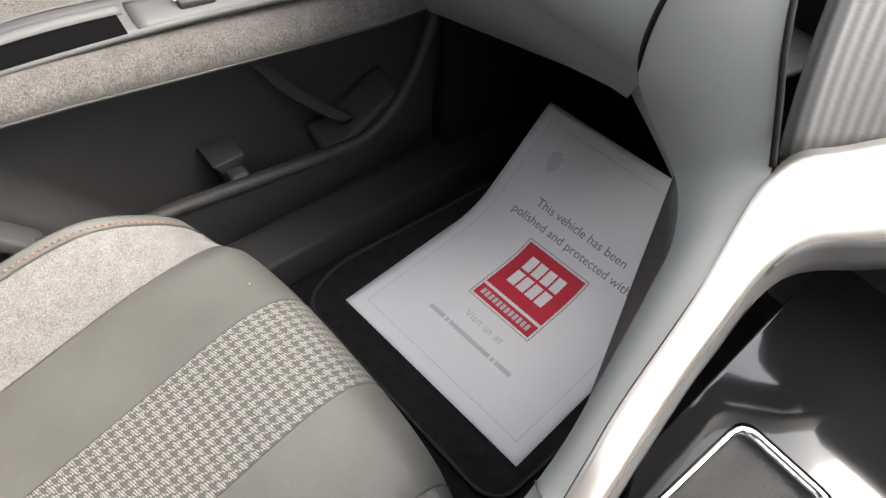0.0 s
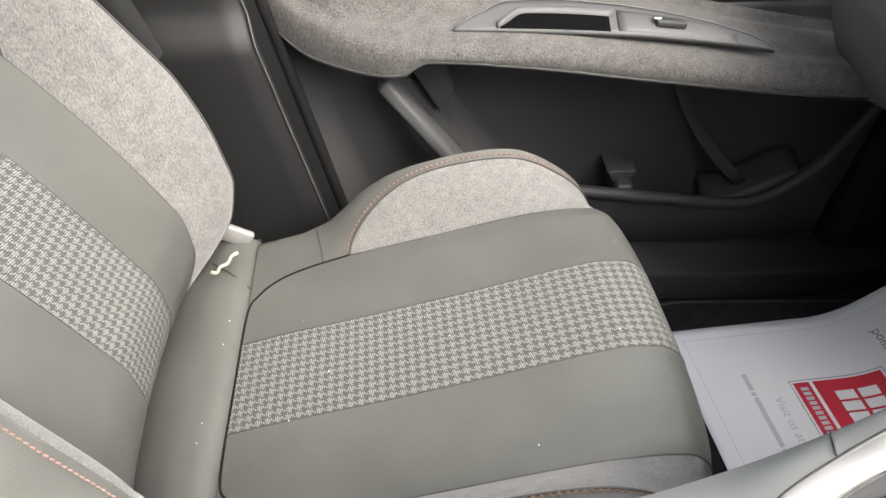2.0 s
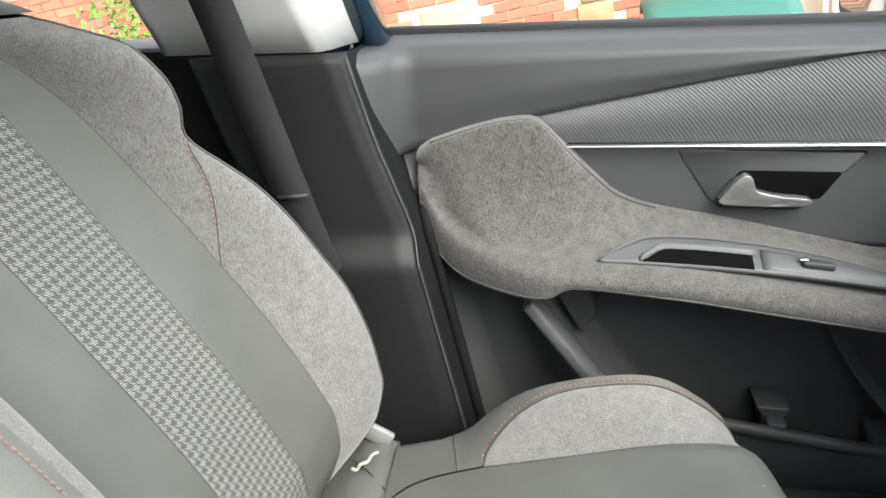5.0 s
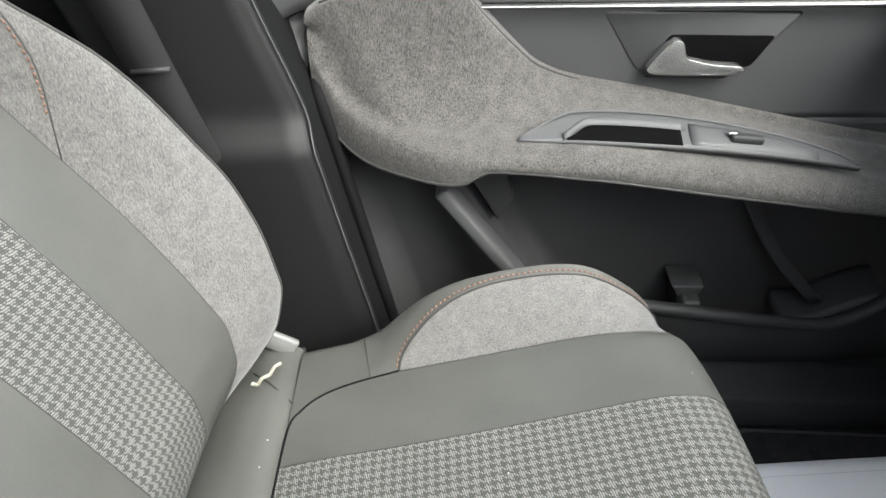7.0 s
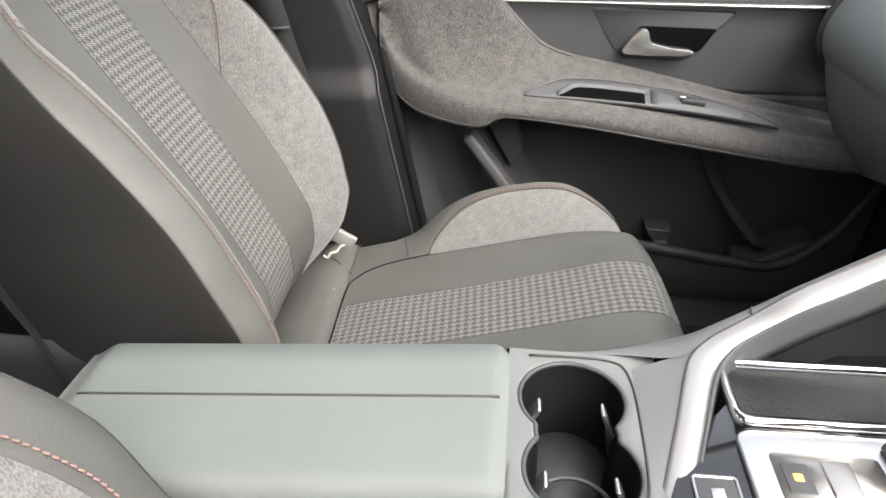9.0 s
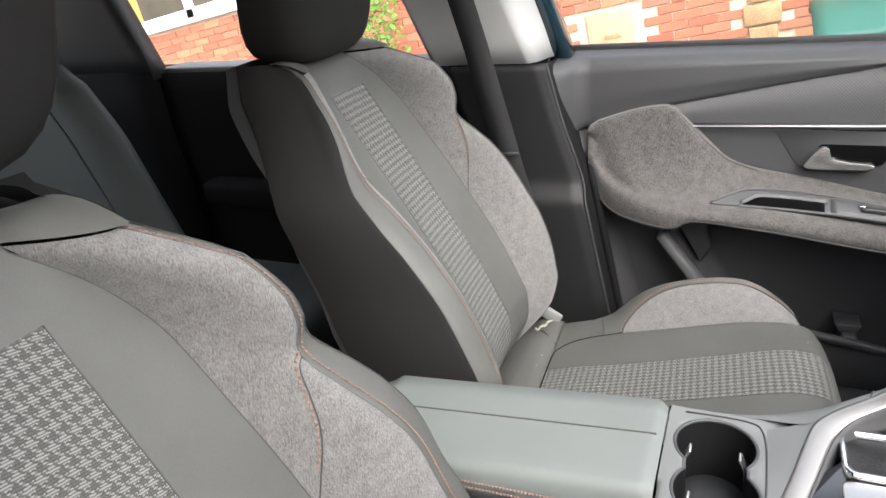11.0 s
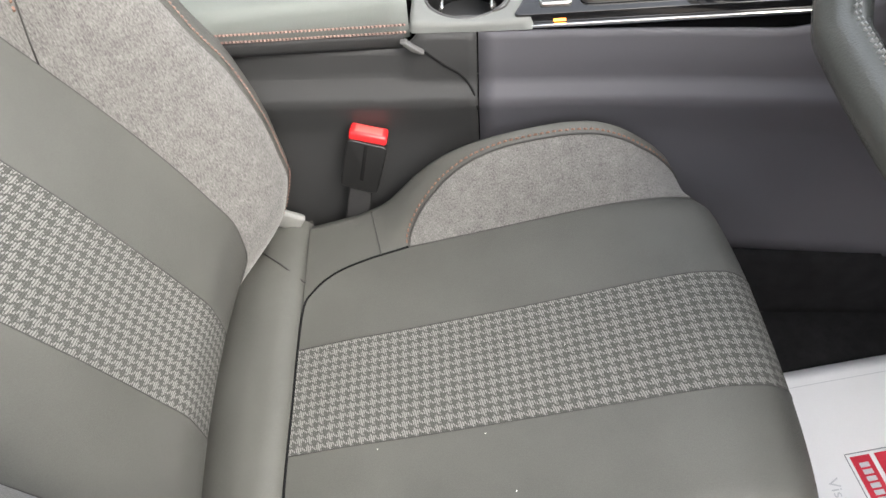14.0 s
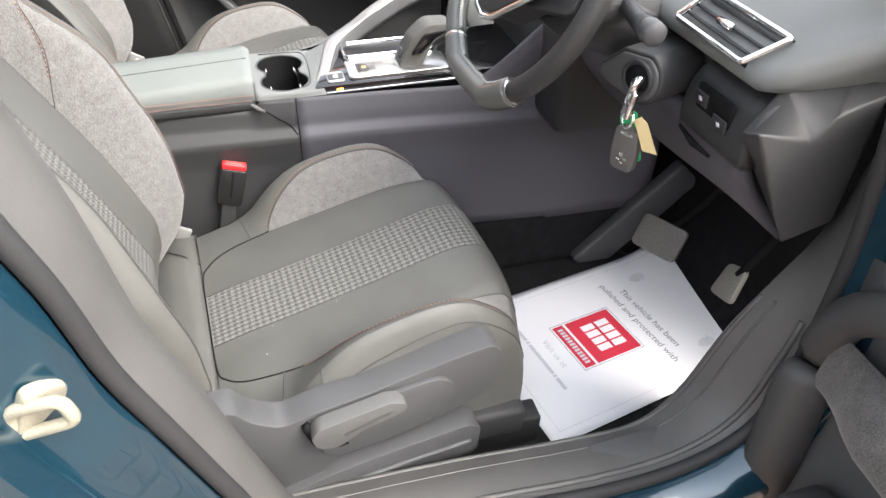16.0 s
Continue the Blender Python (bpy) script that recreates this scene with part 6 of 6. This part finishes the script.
fi = smooth_line([(0.330, -0.655, 0.43), (0.311, -0.66, 0.459), (0.269, -0.66, 0.595), (0.246, -0.66, 0.681), (0.222, -0.66, 0.764), (0.199, -0.66, 0.84), (0.179, -0.66, 0.977), (0.158, -0.66, 1.077), (0.125, -0.65, 1.25), (0.07, -0.63, 1.50)], 6)
fo = smooth_line([(0.315, -0.745, 0.455), (0.300, -0.745, 0.49), (0.267, -0.745, 0.612), (0.251, -0.745, 0.664), (0.216, -0.745, 0.775), (0.189, -0.745, 0.864), (0.173, -0.745, 0.959), (0.150, -0.745, 1.05), (0.11, -0.735, 1.22), (0.05, -0.70, 1.50)], 6)
post = thing("door_pillar", (0.1, -0.70, 0.4), "grey trimmed door pillar with teal painted outer face", "pillar", kind="structure")
part("pillar_cover", sheet(lambda k, t: fi[k].lerp(fo[k], t) + Vector((0.012 * math.sin(t * math.pi), 0, 0)), list(range(len(fi))), span(0, 1, 8)), SILL, post, "grey pillar cover")
part("pillar_inside", sheet(lambda k, t: fi[k] + Vector((-0.28 * t, 0.004 * math.sin(t * 3), 0)), list(range(len(fi))), span(0, 1, 6)), PLASTIC, post)
part("door_seal", tube([p + Vector((-0.002, -0.007, 0)) for p in fo], 0.010, 8), RUBBER, post)
part("painted_face", sheet(lambda k, t: fo[k] + Vector((-0.012 - 0.05 * sm(t * 2) - 0.01 * t, -0.012 - 0.075 * t, -0.004)), list(range(len(fo))), span(0, 1, 12)), TEAL, post, "teal painted door jamb")
part("painted_outside", sheet(lambda k, t: fo[k] + Vector((-0.072 - 0.28 * t, -0.087, -0.004)), list(range(len(fo))), span(0, 1, 4)), TEAL, post)
sk = Matrix.Translation((0.128, -0.776, 0.845)) @ Matrix.Rotation(radians(22), 4, "Y") @ Matrix.Rotation(radians(-50), 4, "Z") @ Matrix.Scale(0.88, 4)
striker = part("striker_plate", turn(prism(round_poly([(-0.024, -0.060), (0.022, -0.060), (0.020, 0.055), (-0.020, 0.060)], 0.012, 4), "x", -0.004, 0.010, 0.003), sk), CREAM, post, "cream primed door striker")
part("striker_loop", turn(tube([(p[0], 0.0, p[1]) for p in round_poly([(-0.008, 0.030), (0.034, 0.040), (0.039, 0.014), (-0.008, 0.0)], 0.009, 5)], 0.0058, 8, closed=True), Matrix.Translation((0.128, -0.790, 0.848)) @ Matrix.Rotation(radians(-8), 4, "Z")), CREAM, striker)
part("striker_screw", turn(tube([(0.008, 0, -0.034), (0.015, 0, -0.034)], [0.013, 0.010], 12), sk), CREAM, striker)
part("jamb_bolt", turn(tube([(0, 0, 0), (0.012, 0, 0)], [0.014, 0.011], 10), Matrix.Translation((0.118, -0.785, 0.742)) @ Matrix.Rotation(radians(-25), 4, "Z")), CREAM, post)

# open driver door
d2 = thing("door_2", (1.0, -1.2, 0.42), "open driver door with dark panel and cloth armrest", "car door", "car doors", "structure")
part("door_shell", rbox(1.03, 1.09, -1.72, -0.80, 0.42, 1.06, 0.02), TEAL, d2, "teal painted outer door")
part("door_panel", sheet(lambda y, z: (0.985 + 0.02 * math.sin((z - 0.42) * 9) - 0.02 * sm((-0.90 - y) / 0.1), y, z), span(-1.70, -0.775, 30), span(0.42, 1.06, 20), back=(0.05, 0, 0)), PLASTIC_MID, d2)
part("armrest", sheet(lambda y, a: (0.965 - 0.055 * sm((-0.79 - y) / 0.12) * math.sin(a) ** 0.7, y, 0.715 - 0.05 * sm((-0.85 - y) / 0.5) + 0.045 * math.cos(a)), span(-1.65, -0.79, 30), span(0.01, 3.13, 10)), HEATHER_DOOR, d2, "dark melange cloth armrest")
part("upper_roll", tube(smooth_line([(0.985, -0.765, 0.70), (0.962, -0.80, 0.80), (0.95, -0.90, 0.86), (0.945, -1.1, 0.88), (0.95, -1.7, 0.89)], 6), 0.026, 10), COVER, d2)
part("door_pocket", rbox(0.90, 0.985, -1.65, -0.86, 0.44, 0.56, 0.02), PLASTIC, d2)
part("hinge_cover", tube(smooth_line([(0.985, -0.800, 0.335), (0.975, -0.797, 0.44), (0.968, -0.79, 0.56), (0.972, -0.775, 0.68)], 5), [0.020] + [0.024] * 14 + [0.018], 12, flat=1.5), COVER, d2)

# ---------- shell round the cabin ----------
roof = sheet(lambda x, y: (x, y, 1.535 - 0.05 * (y / 0.66) ** 2 - 0.03 * sm((x + 0.1) / 0.3) - 0.05 * sm((-0.9 - x) / 0.6)), span(-1.55, 0.18, 34), span(-0.66, 0.68, 20))
skin_faces = bmesh.ops.extrude_face_region(roof, geom=roof.faces[:])
bmesh.ops.translate(roof, verts=[g for g in skin_faces["geom"] if isinstance(g, bmesh.types.BMVert)], vec=(0, 0, 0.04))
solo("ceiling", roof, HEADLINER, "pale grey cloth headliner", "ceiling", "structure")
shell = sheet(lambda x, y: (x, y, 1.585 - 0.05 * (y / 0.66) ** 2 - 0.03 * sm((x + 0.1) / 0.3) - 0.05 * sm((-0.9 - x) / 0.6)), span(-1.60, 0.22, 34), span(-0.70, 0.72, 20))
solo("roof", shell, TEAL, "teal painted car roof", "roof", "structure")
for s in (-1, 1):
    yy = 0.70 if s > 0 else -0.70
    solo("pillar_front", tube([(1.25, yy * 1.08, 1.06), (0.72, yy * 1.01, 1.30), (0.18, yy * 0.945, 1.485)], [0.045, 0.04, 0.04], 10), PLASTIC_LIGHT, "pale grey windscreen pillar", "pillar", "structure")
    solo("pillar_rear", sheet(lambda t, z: (-1.04 - 0.36 * t - 0.30 * (z - 1.07), s * (0.735 - 0.10 * (z - 1.07)), z), span(0, 1, 8), span(1.06, 1.52, 8), back=(0, s * 0.05, 0)), PLASTIC, "dark rear side pillar trim", "pillar", "structure")
    solo("roof_rail", tube([(0.20, yy * 0.94, 1.480), (0.0, yy * 0.945, 1.505), (-1.4, yy * 0.94, 1.45)], 0.04, 8), PLASTIC_LIGHT, "pale grey roof rail trim", "trim", "structure")
part_rear = thing("door_3", (-0.65, 0.80, 0.34), "dark rear passenger door panel", "car door", "car doors", "structure")
part("door_panel", sheet(lambda x, z: (x, 0.775 + 0.02 * math.sin((z - 0.34) * 7), z), span(-1.06, -0.27, 16), span(0.33, 1.07, 16), back=(0, 0.08, 0)), BLACK, part_rear)
part("armrest", rbox(-0.95, -0.38, 0.70, 0.78, 0.72, 0.79, 0.02), BLACK, part_rear)
part("window_ledge", rbox(-1.06, -0.26, 0.775, 0.87, 1.068, 1.082, 0.004), DASH, part_rear)
solo("quarter_panel", rbox(-1.74, -0.27, 0.86, 0.91, 0.34, 1.07, 0.02), TEAL, "teal painted rear body side", "body side", "structure")
solo("quarter_panel", rbox(-1.74, -0.07, -0.87, -0.83, 0.34, 1.05, 0.02), TEAL, "teal painted rear body side", "body side", "structure")
solo("quarter_panel", sheet(lambda x, z: (x, 0.73, z), span(-1.7, -1.05, 6), span(0.33, 1.08, 6), back=(0, 0.12, 0)), BLACK, "black rear side trim", "trim", "structure")
solo("quarter_panel", sheet(lambda x, z: (x, -0.72, z), span(-1.7, -0.05, 6), span(0.33, 1.07, 6), back=(0, -0.1, 0)), BLACK, "black rear side trim", "trim", "structure")
solo("tailgate", sheet(lambda y, z: (-1.68, y, z), span(-0.72, 0.74, 6), span(0.33, 1.1, 6), back=(-0.06, 0, 0)), BLACK, "black tailgate lining", "tailgate", "structure")
solo("scuttle", rbox(1.28, 1.5, -0.8, 0.85, 0.33, 1.09, 0.02), BLACK, "black bulkhead below the windscreen", "bulkhead", "structure")

# rear bench
bench = thing("rear_bench", (-0.75, 0.0, FLOOR), "dark grey-green rear bench seat", "bench seat")


def bench_back(z, v, yc, hw):
    lean = -0.88 - 0.40 * (z - 0.60)
    e = abs(v)
    y = yc + v * hw * (1 - 0.10 * sm((z - 0.95) / 0.18))
    return lean + 0.05 * sm((e - 0.62) / 0.3) - 0.05 * sm((e - 0.93) / 0.07) - 0.04 * sm((z - 1.09) / 0.05), y, z


for yc in (0.29, -0.33):
    part("backrest", sheet(lambda z, v: bench_back(z, v, yc, 0.27), span(0.58, 1.14, 24), span(-1, 1, 30), back=(-0.10, 0, -0.02)), mat("rear_seat_skin", (0.045, 0.052, 0.049), 0.6, vary=0.1, grain=1200, bump=0.3), bench, "dark grey-green seat back")
    for v in (-0.55, 0.55):
        part("back_seam", tube([Vector(bench_back(z, v, yc, 0.27)) + Vector((0.002, 0, 0)) for z in span(0.6, 1.1, 20)], 0.002, 6), PIPING, bench)
    part("head_restraint", rbox(-1.20, -1.10, yc - 0.12, yc + 0.12, 1.15, 1.33, 0.04, 4), SEAT_SHELL, bench)
part("cushion", rbox(-0.92, -0.40, -0.60, 0.64, 0.48, 0.63, 0.05, 4), mat("rear_cushion_skin", (0.040, 0.044, 0.043), 0.6, vary=0.1, grain=1200, bump=0.3), bench)
part("bench_base", rbox(-0.76, -0.42, -0.58, 0.62, FLOOR, 0.49, 0.02), BLACK, bench)

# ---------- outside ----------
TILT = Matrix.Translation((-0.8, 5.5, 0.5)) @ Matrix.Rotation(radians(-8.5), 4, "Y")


def brick_mat(name, source):
    m, nt, b = node_mat(name)
    src = nt.nodes.new("ShaderNodeObjectInfo" if source == "object" else "ShaderNodeNewGeometry")
    out = src.outputs["Random" if source == "object" else "Random Per Island"]
    ramp = nt.nodes.new("ShaderNodeValToRGB")
    cols = [(0.0, (0.46, 0.14, 0.085)), (0.3, (0.56, 0.19, 0.11)), (0.6, (0.50, 0.20, 0.12)), (0.8, (0.60, 0.30, 0.16)), (1.0, (0.38, 0.16, 0.12))]
    while len(ramp.color_ramp.elements) < len(cols):
        ramp.color_ramp.elements.new(0.5)
    for e, (p, c) in zip(ramp.color_ramp.elements, cols):
        e.position, e.color = p, (*c, 1)
    nt.links.new(out, ramp.inputs[0])
    co, n = nt.nodes.new("ShaderNodeTexCoord"), nt.nodes.new("ShaderNodeTexNoise")
    n.inputs["Scale"].default_value, n.inputs["Detail"].default_value = 40, 5
    nt.links.new(co.outputs["Object"], n.inputs["Vector"])
    mx = nt.nodes.new("ShaderNodeMix")
    mx.data_type, mx.blend_type = "RGBA", "MULTIPLY"
    mx.inputs[0].default_value = 0.45
    nt.links.new(ramp.outputs[0], mx.inputs[6])
    nt.links.new(n.outputs["Color"], mx.inputs[7])
    nt.links.new(mx.outputs[2], b.inputs["Base Color"])
    b.inputs["Roughness"].default_value = 0.9
    return m


house = thing("wall_house", (-0.8, 5.6, -0.2), "red brick house wall with pale mortar", "house wall", kind="structure")
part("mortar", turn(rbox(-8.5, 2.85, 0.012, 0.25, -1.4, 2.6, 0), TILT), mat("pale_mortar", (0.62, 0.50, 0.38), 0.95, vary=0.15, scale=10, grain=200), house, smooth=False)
# window in the house
WX0, WX1, WZ0, WZ1 = -5.70, -3.68, 1.02, 2.2
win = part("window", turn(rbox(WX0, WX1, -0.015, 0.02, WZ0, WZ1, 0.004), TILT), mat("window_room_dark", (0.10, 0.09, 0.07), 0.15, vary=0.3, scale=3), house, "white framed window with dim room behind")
UPVC = mat("white_window_frame", (0.82, 0.82, 0.80), 0.4, vary=0.03)
for x0, x1, z0, z1 in ((WX0, WX1, WZ0, WZ0 + 0.10), (WX0, WX0 + 0.12, WZ0, WZ1), (WX1 - 0.12, WX1, WZ0, WZ1), (-4.54, -4.42, WZ0, WZ1), (WX0 - 0.05, WX1 + 0.05, WZ0 - 0.05, WZ0)):
    part("frame_bar", turn(rbox(x0, x1, -0.05, 0.0, z0, z1, 0.008), TILT), UPVC, win)
part("curtain", turn(rbox(-5.60, -5.24, -0.018, -0.012, WZ0 + 0.1, WZ1, 0), TILT), mat("ochre_curtain", (0.55, 0.38, 0.12), 0.9, vary=0.2, scale=8), win)
STONE = mat("sandstone_quoin", (0.36, 0.24, 0.13), 0.95, vary=0.35, scale=9, grain=80, bump=0.6)
rs = random.Random(4)
for x0, x1 in ((1.14, 1.32), (2.36, 2.62)):
    z = -1.3
    while z < 1.4:
        h = rs.uniform(0.10, 0.22)
        part("quoin_stone", turn(rbox(x0 - rs.uniform(0, 0.06), x1 + rs.uniform(0, 0.06), -0.02, 0.03, z, z + h - 0.012, 0.012), TILT), STONE, house)
        z += h
part("stone_plaque", turn(rbox(-0.15, 0.25, -0.012, 0.03, -0.20, 0.16, 0.008), TILT), mat("whitewashed_stone", (0.46, 0.33, 0.21), 0.95, vary=0.2, scale=14, grain=90, bump=0.6), house, "pale patched stone in the brickwork")
part("plaque_chip", turn(rbox(-0.01, 0.14, -0.018, -0.005, -0.08, -0.04, 0.006), TILT), STONE, house)
shapes = []
for k in range(6):
    bm = rbox(-0.1075, 0.1075, -0.006, 0.02, -0.0325, 0.0325, 0.004, 1)
    for v in bm.verts:
        v.co += Vector((rs.uniform(-1, 1), rs.uniform(-1, 1) * 0.4, rs.uniform(-1, 1))) * 0.003
    finish(bm, False)
    me = bpy.data.meshes.new("brick")
    bm.to_mesh(me)
    bm.free()
    me.materials.append(brick_mat("clay_brick_%d" % k, "object"))
    shapes.append(me)
rest_v, rest_f, made = [], [], 0
for row in range(-18, 34):
    z = row * 0.075
    for col in range(-38, 13):
        x = col * 0.225 + (0.1125 if row % 2 else 0.0) + rs.uniform(-0.004, 0.004)
        if x > 2.75 or (WX0 - 0.1 < x < WX1 + 0.1 and z > WZ0 - 0.08) or (-0.25 < x < 0.35 and -0.23 < z < 0.19) or 1.02 < x < 1.42 or 2.26 < x < 2.74:
            continue
        if -1.25 < x < 1.05 and -0.45 < z < 0.62 and made < 280:
            b = new("brick", shapes[rs.randrange(6)])
            b.parent = house
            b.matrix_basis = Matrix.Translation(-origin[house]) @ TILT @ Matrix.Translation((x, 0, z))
            made += 1
        else:
            n = len(rest_v)
            for dy in (-0.005, 0.02):
                for dx, dz in ((-0.1075, -0.0325), (0.1075, -0.0325), (0.1075, 0.0325), (-0.1075, 0.0325)):
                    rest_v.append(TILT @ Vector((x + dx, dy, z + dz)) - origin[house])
            rest_f += [[n + i for i in f] for f in ((0, 1, 2, 3), (0, 4, 5, 1), (1, 5, 6, 2), (2, 6, 7, 3), (3, 7, 4, 0))]
me = bpy.data.meshes.new("brickwork")
me.from_pydata([tuple(v) for v in rest_v], [], rest_f)
me.materials.append(brick_mat("clay_brickwork", "island"))
bw = new("brickwork", me)
bw.parent = house
bw["kind"] = "stuff"

# green bin in front of the wall
bin_ = thing("grit_bin", (1.22, 4.75, 0.0), "green plastic storage bin with sloping lid", "bin")
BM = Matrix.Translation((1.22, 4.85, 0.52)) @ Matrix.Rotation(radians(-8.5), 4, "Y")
GREEN_BIN = mat("green_bin_plastic", (0.016, 0.085, 0.066), 0.5, vary=0.1, scale=5)
part("tub", turn(prism([(-0.38, -0.97), (0.38, -0.97), (0.43, 0.05), (-0.43, 0.05)], "y", -0.28, 0.28, 0.02), BM), GREEN_BIN, bin_)
part("lid", turn(sheet(lambda x, t: (x, -0.34 + 0.66 * t, 0.05 + 0.20 * math.sin(min(t * 1.35, 1) * 1.5708) - 0.06 * sm((t - 0.85) / 0.15)), span(-0.46, 0.46, 10), span(0, 1, 14), back=(0, 0.01, -0.04)), BM), mat("pale_green_lid", (0.026, 0.115, 0.092), 0.45, vary=0.08, scale=5), bin_, "paler green domed lid")
part("latch", turn(rbox(-0.02, 0.03, -0.36, -0.335, 0.0, 0.05, 0.004), BM), UPVC, bin_)
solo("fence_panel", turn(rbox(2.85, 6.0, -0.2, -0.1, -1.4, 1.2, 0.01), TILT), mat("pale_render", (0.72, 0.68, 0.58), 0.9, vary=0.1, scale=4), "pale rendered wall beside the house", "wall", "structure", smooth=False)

# shrub seen through the rear side window
shrub = thing("shrub", (-2.75, 4.6, 0.0), "bright green leafy shrub by the wall", "shrub")
trunk = tube([(-2.75, 4.6, 0.0), (-2.72, 4.62, 0.5), (-2.78, 4.6, 1.0), (-2.70, 4.6, 1.5)], [0.04, 0.03, 0.022, 0.01], 7)
for a in range(9):
    ang = a * 2.4
    trunk = join(trunk, tube([(-2.75, 4.6, 0.35 + 0.1 * a), (-2.75 + 0.22 * math.cos(ang), 4.6 + 0.22 * math.sin(ang), 0.55 + 0.11 * a), (-2.75 + 0.36 * math.cos(ang), 4.6 + 0.36 * math.sin(ang), 0.72 + 0.12 * a)], [0.014, 0.010, 0.004], 5))
part("stems", trunk, mat("shrub_bark", (0.12, 0.09, 0.06), 0.9), shrub)
lv, lf = [], []
for k in range(2600):
    a, h = rs.uniform(0, 6.283), rs.uniform(0.05, 1.75)
    r = (0.52 - 0.16 * abs(h - 0.8)) * math.sqrt(rs.uniform(0.15, 1)) * (0.85 + 0.2 * math.sin(a * 3 + h * 4))
    c = Vector((r * math.cos(a), r * math.sin(a), h))
    d = Vector((rs.uniform(-1, 1), rs.uniform(-1, 1), rs.uniform(-0.3, 1))).normalized()
    w = d.orthogonal().normalized()
    L = rs.uniform(0.03, 0.06)
    n = len(lv)
    lv += [c, c + d * L * 0.5 + w * L * 0.30, c + d * L, c + d * L * 0.5 - w * L * 0.30]
    lf.append((n, n + 1, n + 2, n + 3))
me = bpy.data.meshes.new("leaves")
me.from_pydata([tuple(v) for v in lv], [], lf)
me.materials.append(mat("shrub_leaf", (0.10, 0.24, 0.03), 0.55, vary=0.5, scale=6, grain=50))
leaves = new("leaves", me)
leaves.parent = shrub
leaves["kind"] = "stuff"

# unseen wall, added to hold back low sky light on the driver side
solo("wall_sky_block", rbox(-7.0, 7.0, -4.3, -4.1, 0.0, 2.3, 0.01), mat("sky_block_brick", (0.24, 0.14, 0.10), 0.92, vary=0.3, scale=6, grain=40, bump=0.6), "unseen brown wall added to block low sky light", "wall", "structure", smooth=False)

# block paving beside the car
paving = thing("paving", (1.0, -0.8, 0.0), "brown block paving on the driveway", "paving", kind="structure")
PV = [mat("paver_%d" % k, c, 0.9, vary=0.25, scale=12, grain=120, bump=0.5) for k, c in enumerate(((0.30, 0.19, 0.13), (0.24, 0.15, 0.11), (0.34, 0.23, 0.15)))]
pvs = []
for k in range(3):
    bm = rbox(-0.0975, 0.0975, -0.0475, 0.0475, 0.0, 0.035, 0.006, 1)
    finish(bm, False)
    me = bpy.data.meshes.new("paver")
    bm.to_mesh(me)
    bm.free()
    me.materials.append(PV[k])
    pvs.append(me)
for i in range(9):
    for j in range(24):
        b = new("paver", pvs[rs.randrange(3)])
        b.parent = paving
        b.location = (-0.8 + 0.2 * i + (0.1 if j % 2 else 0) + 0.25, -1.0 + 0.1 * j + 0.1, rs.uniform(-0.002, 0.003))

# lint on the seats and mats
lint_v, lint_f = [], []
rl = random.Random(11)
spots = [(rl.uniform(0.12, 0.52), rl.uniform(0.24, 0.50)) for k in range(9)] + [(rl.uniform(0.24, 0.62), rl.uniform(-0.48, -0.24)) for k in range(10)] + [(0.068, rl.uniform(0.24, 0.50)) for k in range(4)]
for x, y in spots:
    if y > 0:
        lx, ly, dz = x - 0.0, y - 0.375, 0.0
    else:
        lx, ly, dz = x - 0.126, y + 0.364, -0.028
    if lx < 0.088:
        z = 0.5735 + dz
    else:
        z = cushion(float(np.interp(lx, CUSH_TABLE_X, CUSH_TABLE_U)), ly * 0.98)[2] + dz + 0.0006
    a, L = rl.uniform(0, 6.28), rl.uniform(0.0005, 0.0016)
    c, d, w = Vector((x, y, z)), Vector((math.cos(a), math.sin(a), 0)) * L, Vector((-math.sin(a), math.cos(a), 0)) * 0.0003
    n = len(lint_v)
    lint_v += [c - d - w, c + d * 0.2 - w * 1.6, c + d, c - d * 0.1 + w * 1.5 + Vector((0, 0, 0.0006))]
    lint_f.append((n, n + 1, n + 2, n + 3))
me = bpy.data.meshes.new("lint")
me.from_pydata([tuple(v) for v in lint_v], [], lint_f)
me.materials.append(mat("white_lint", (0.7, 0.69, 0.65), 0.9))
tagged(new("lint", me), "scattered white lint specks on the seats", "lint", "", "stuff")
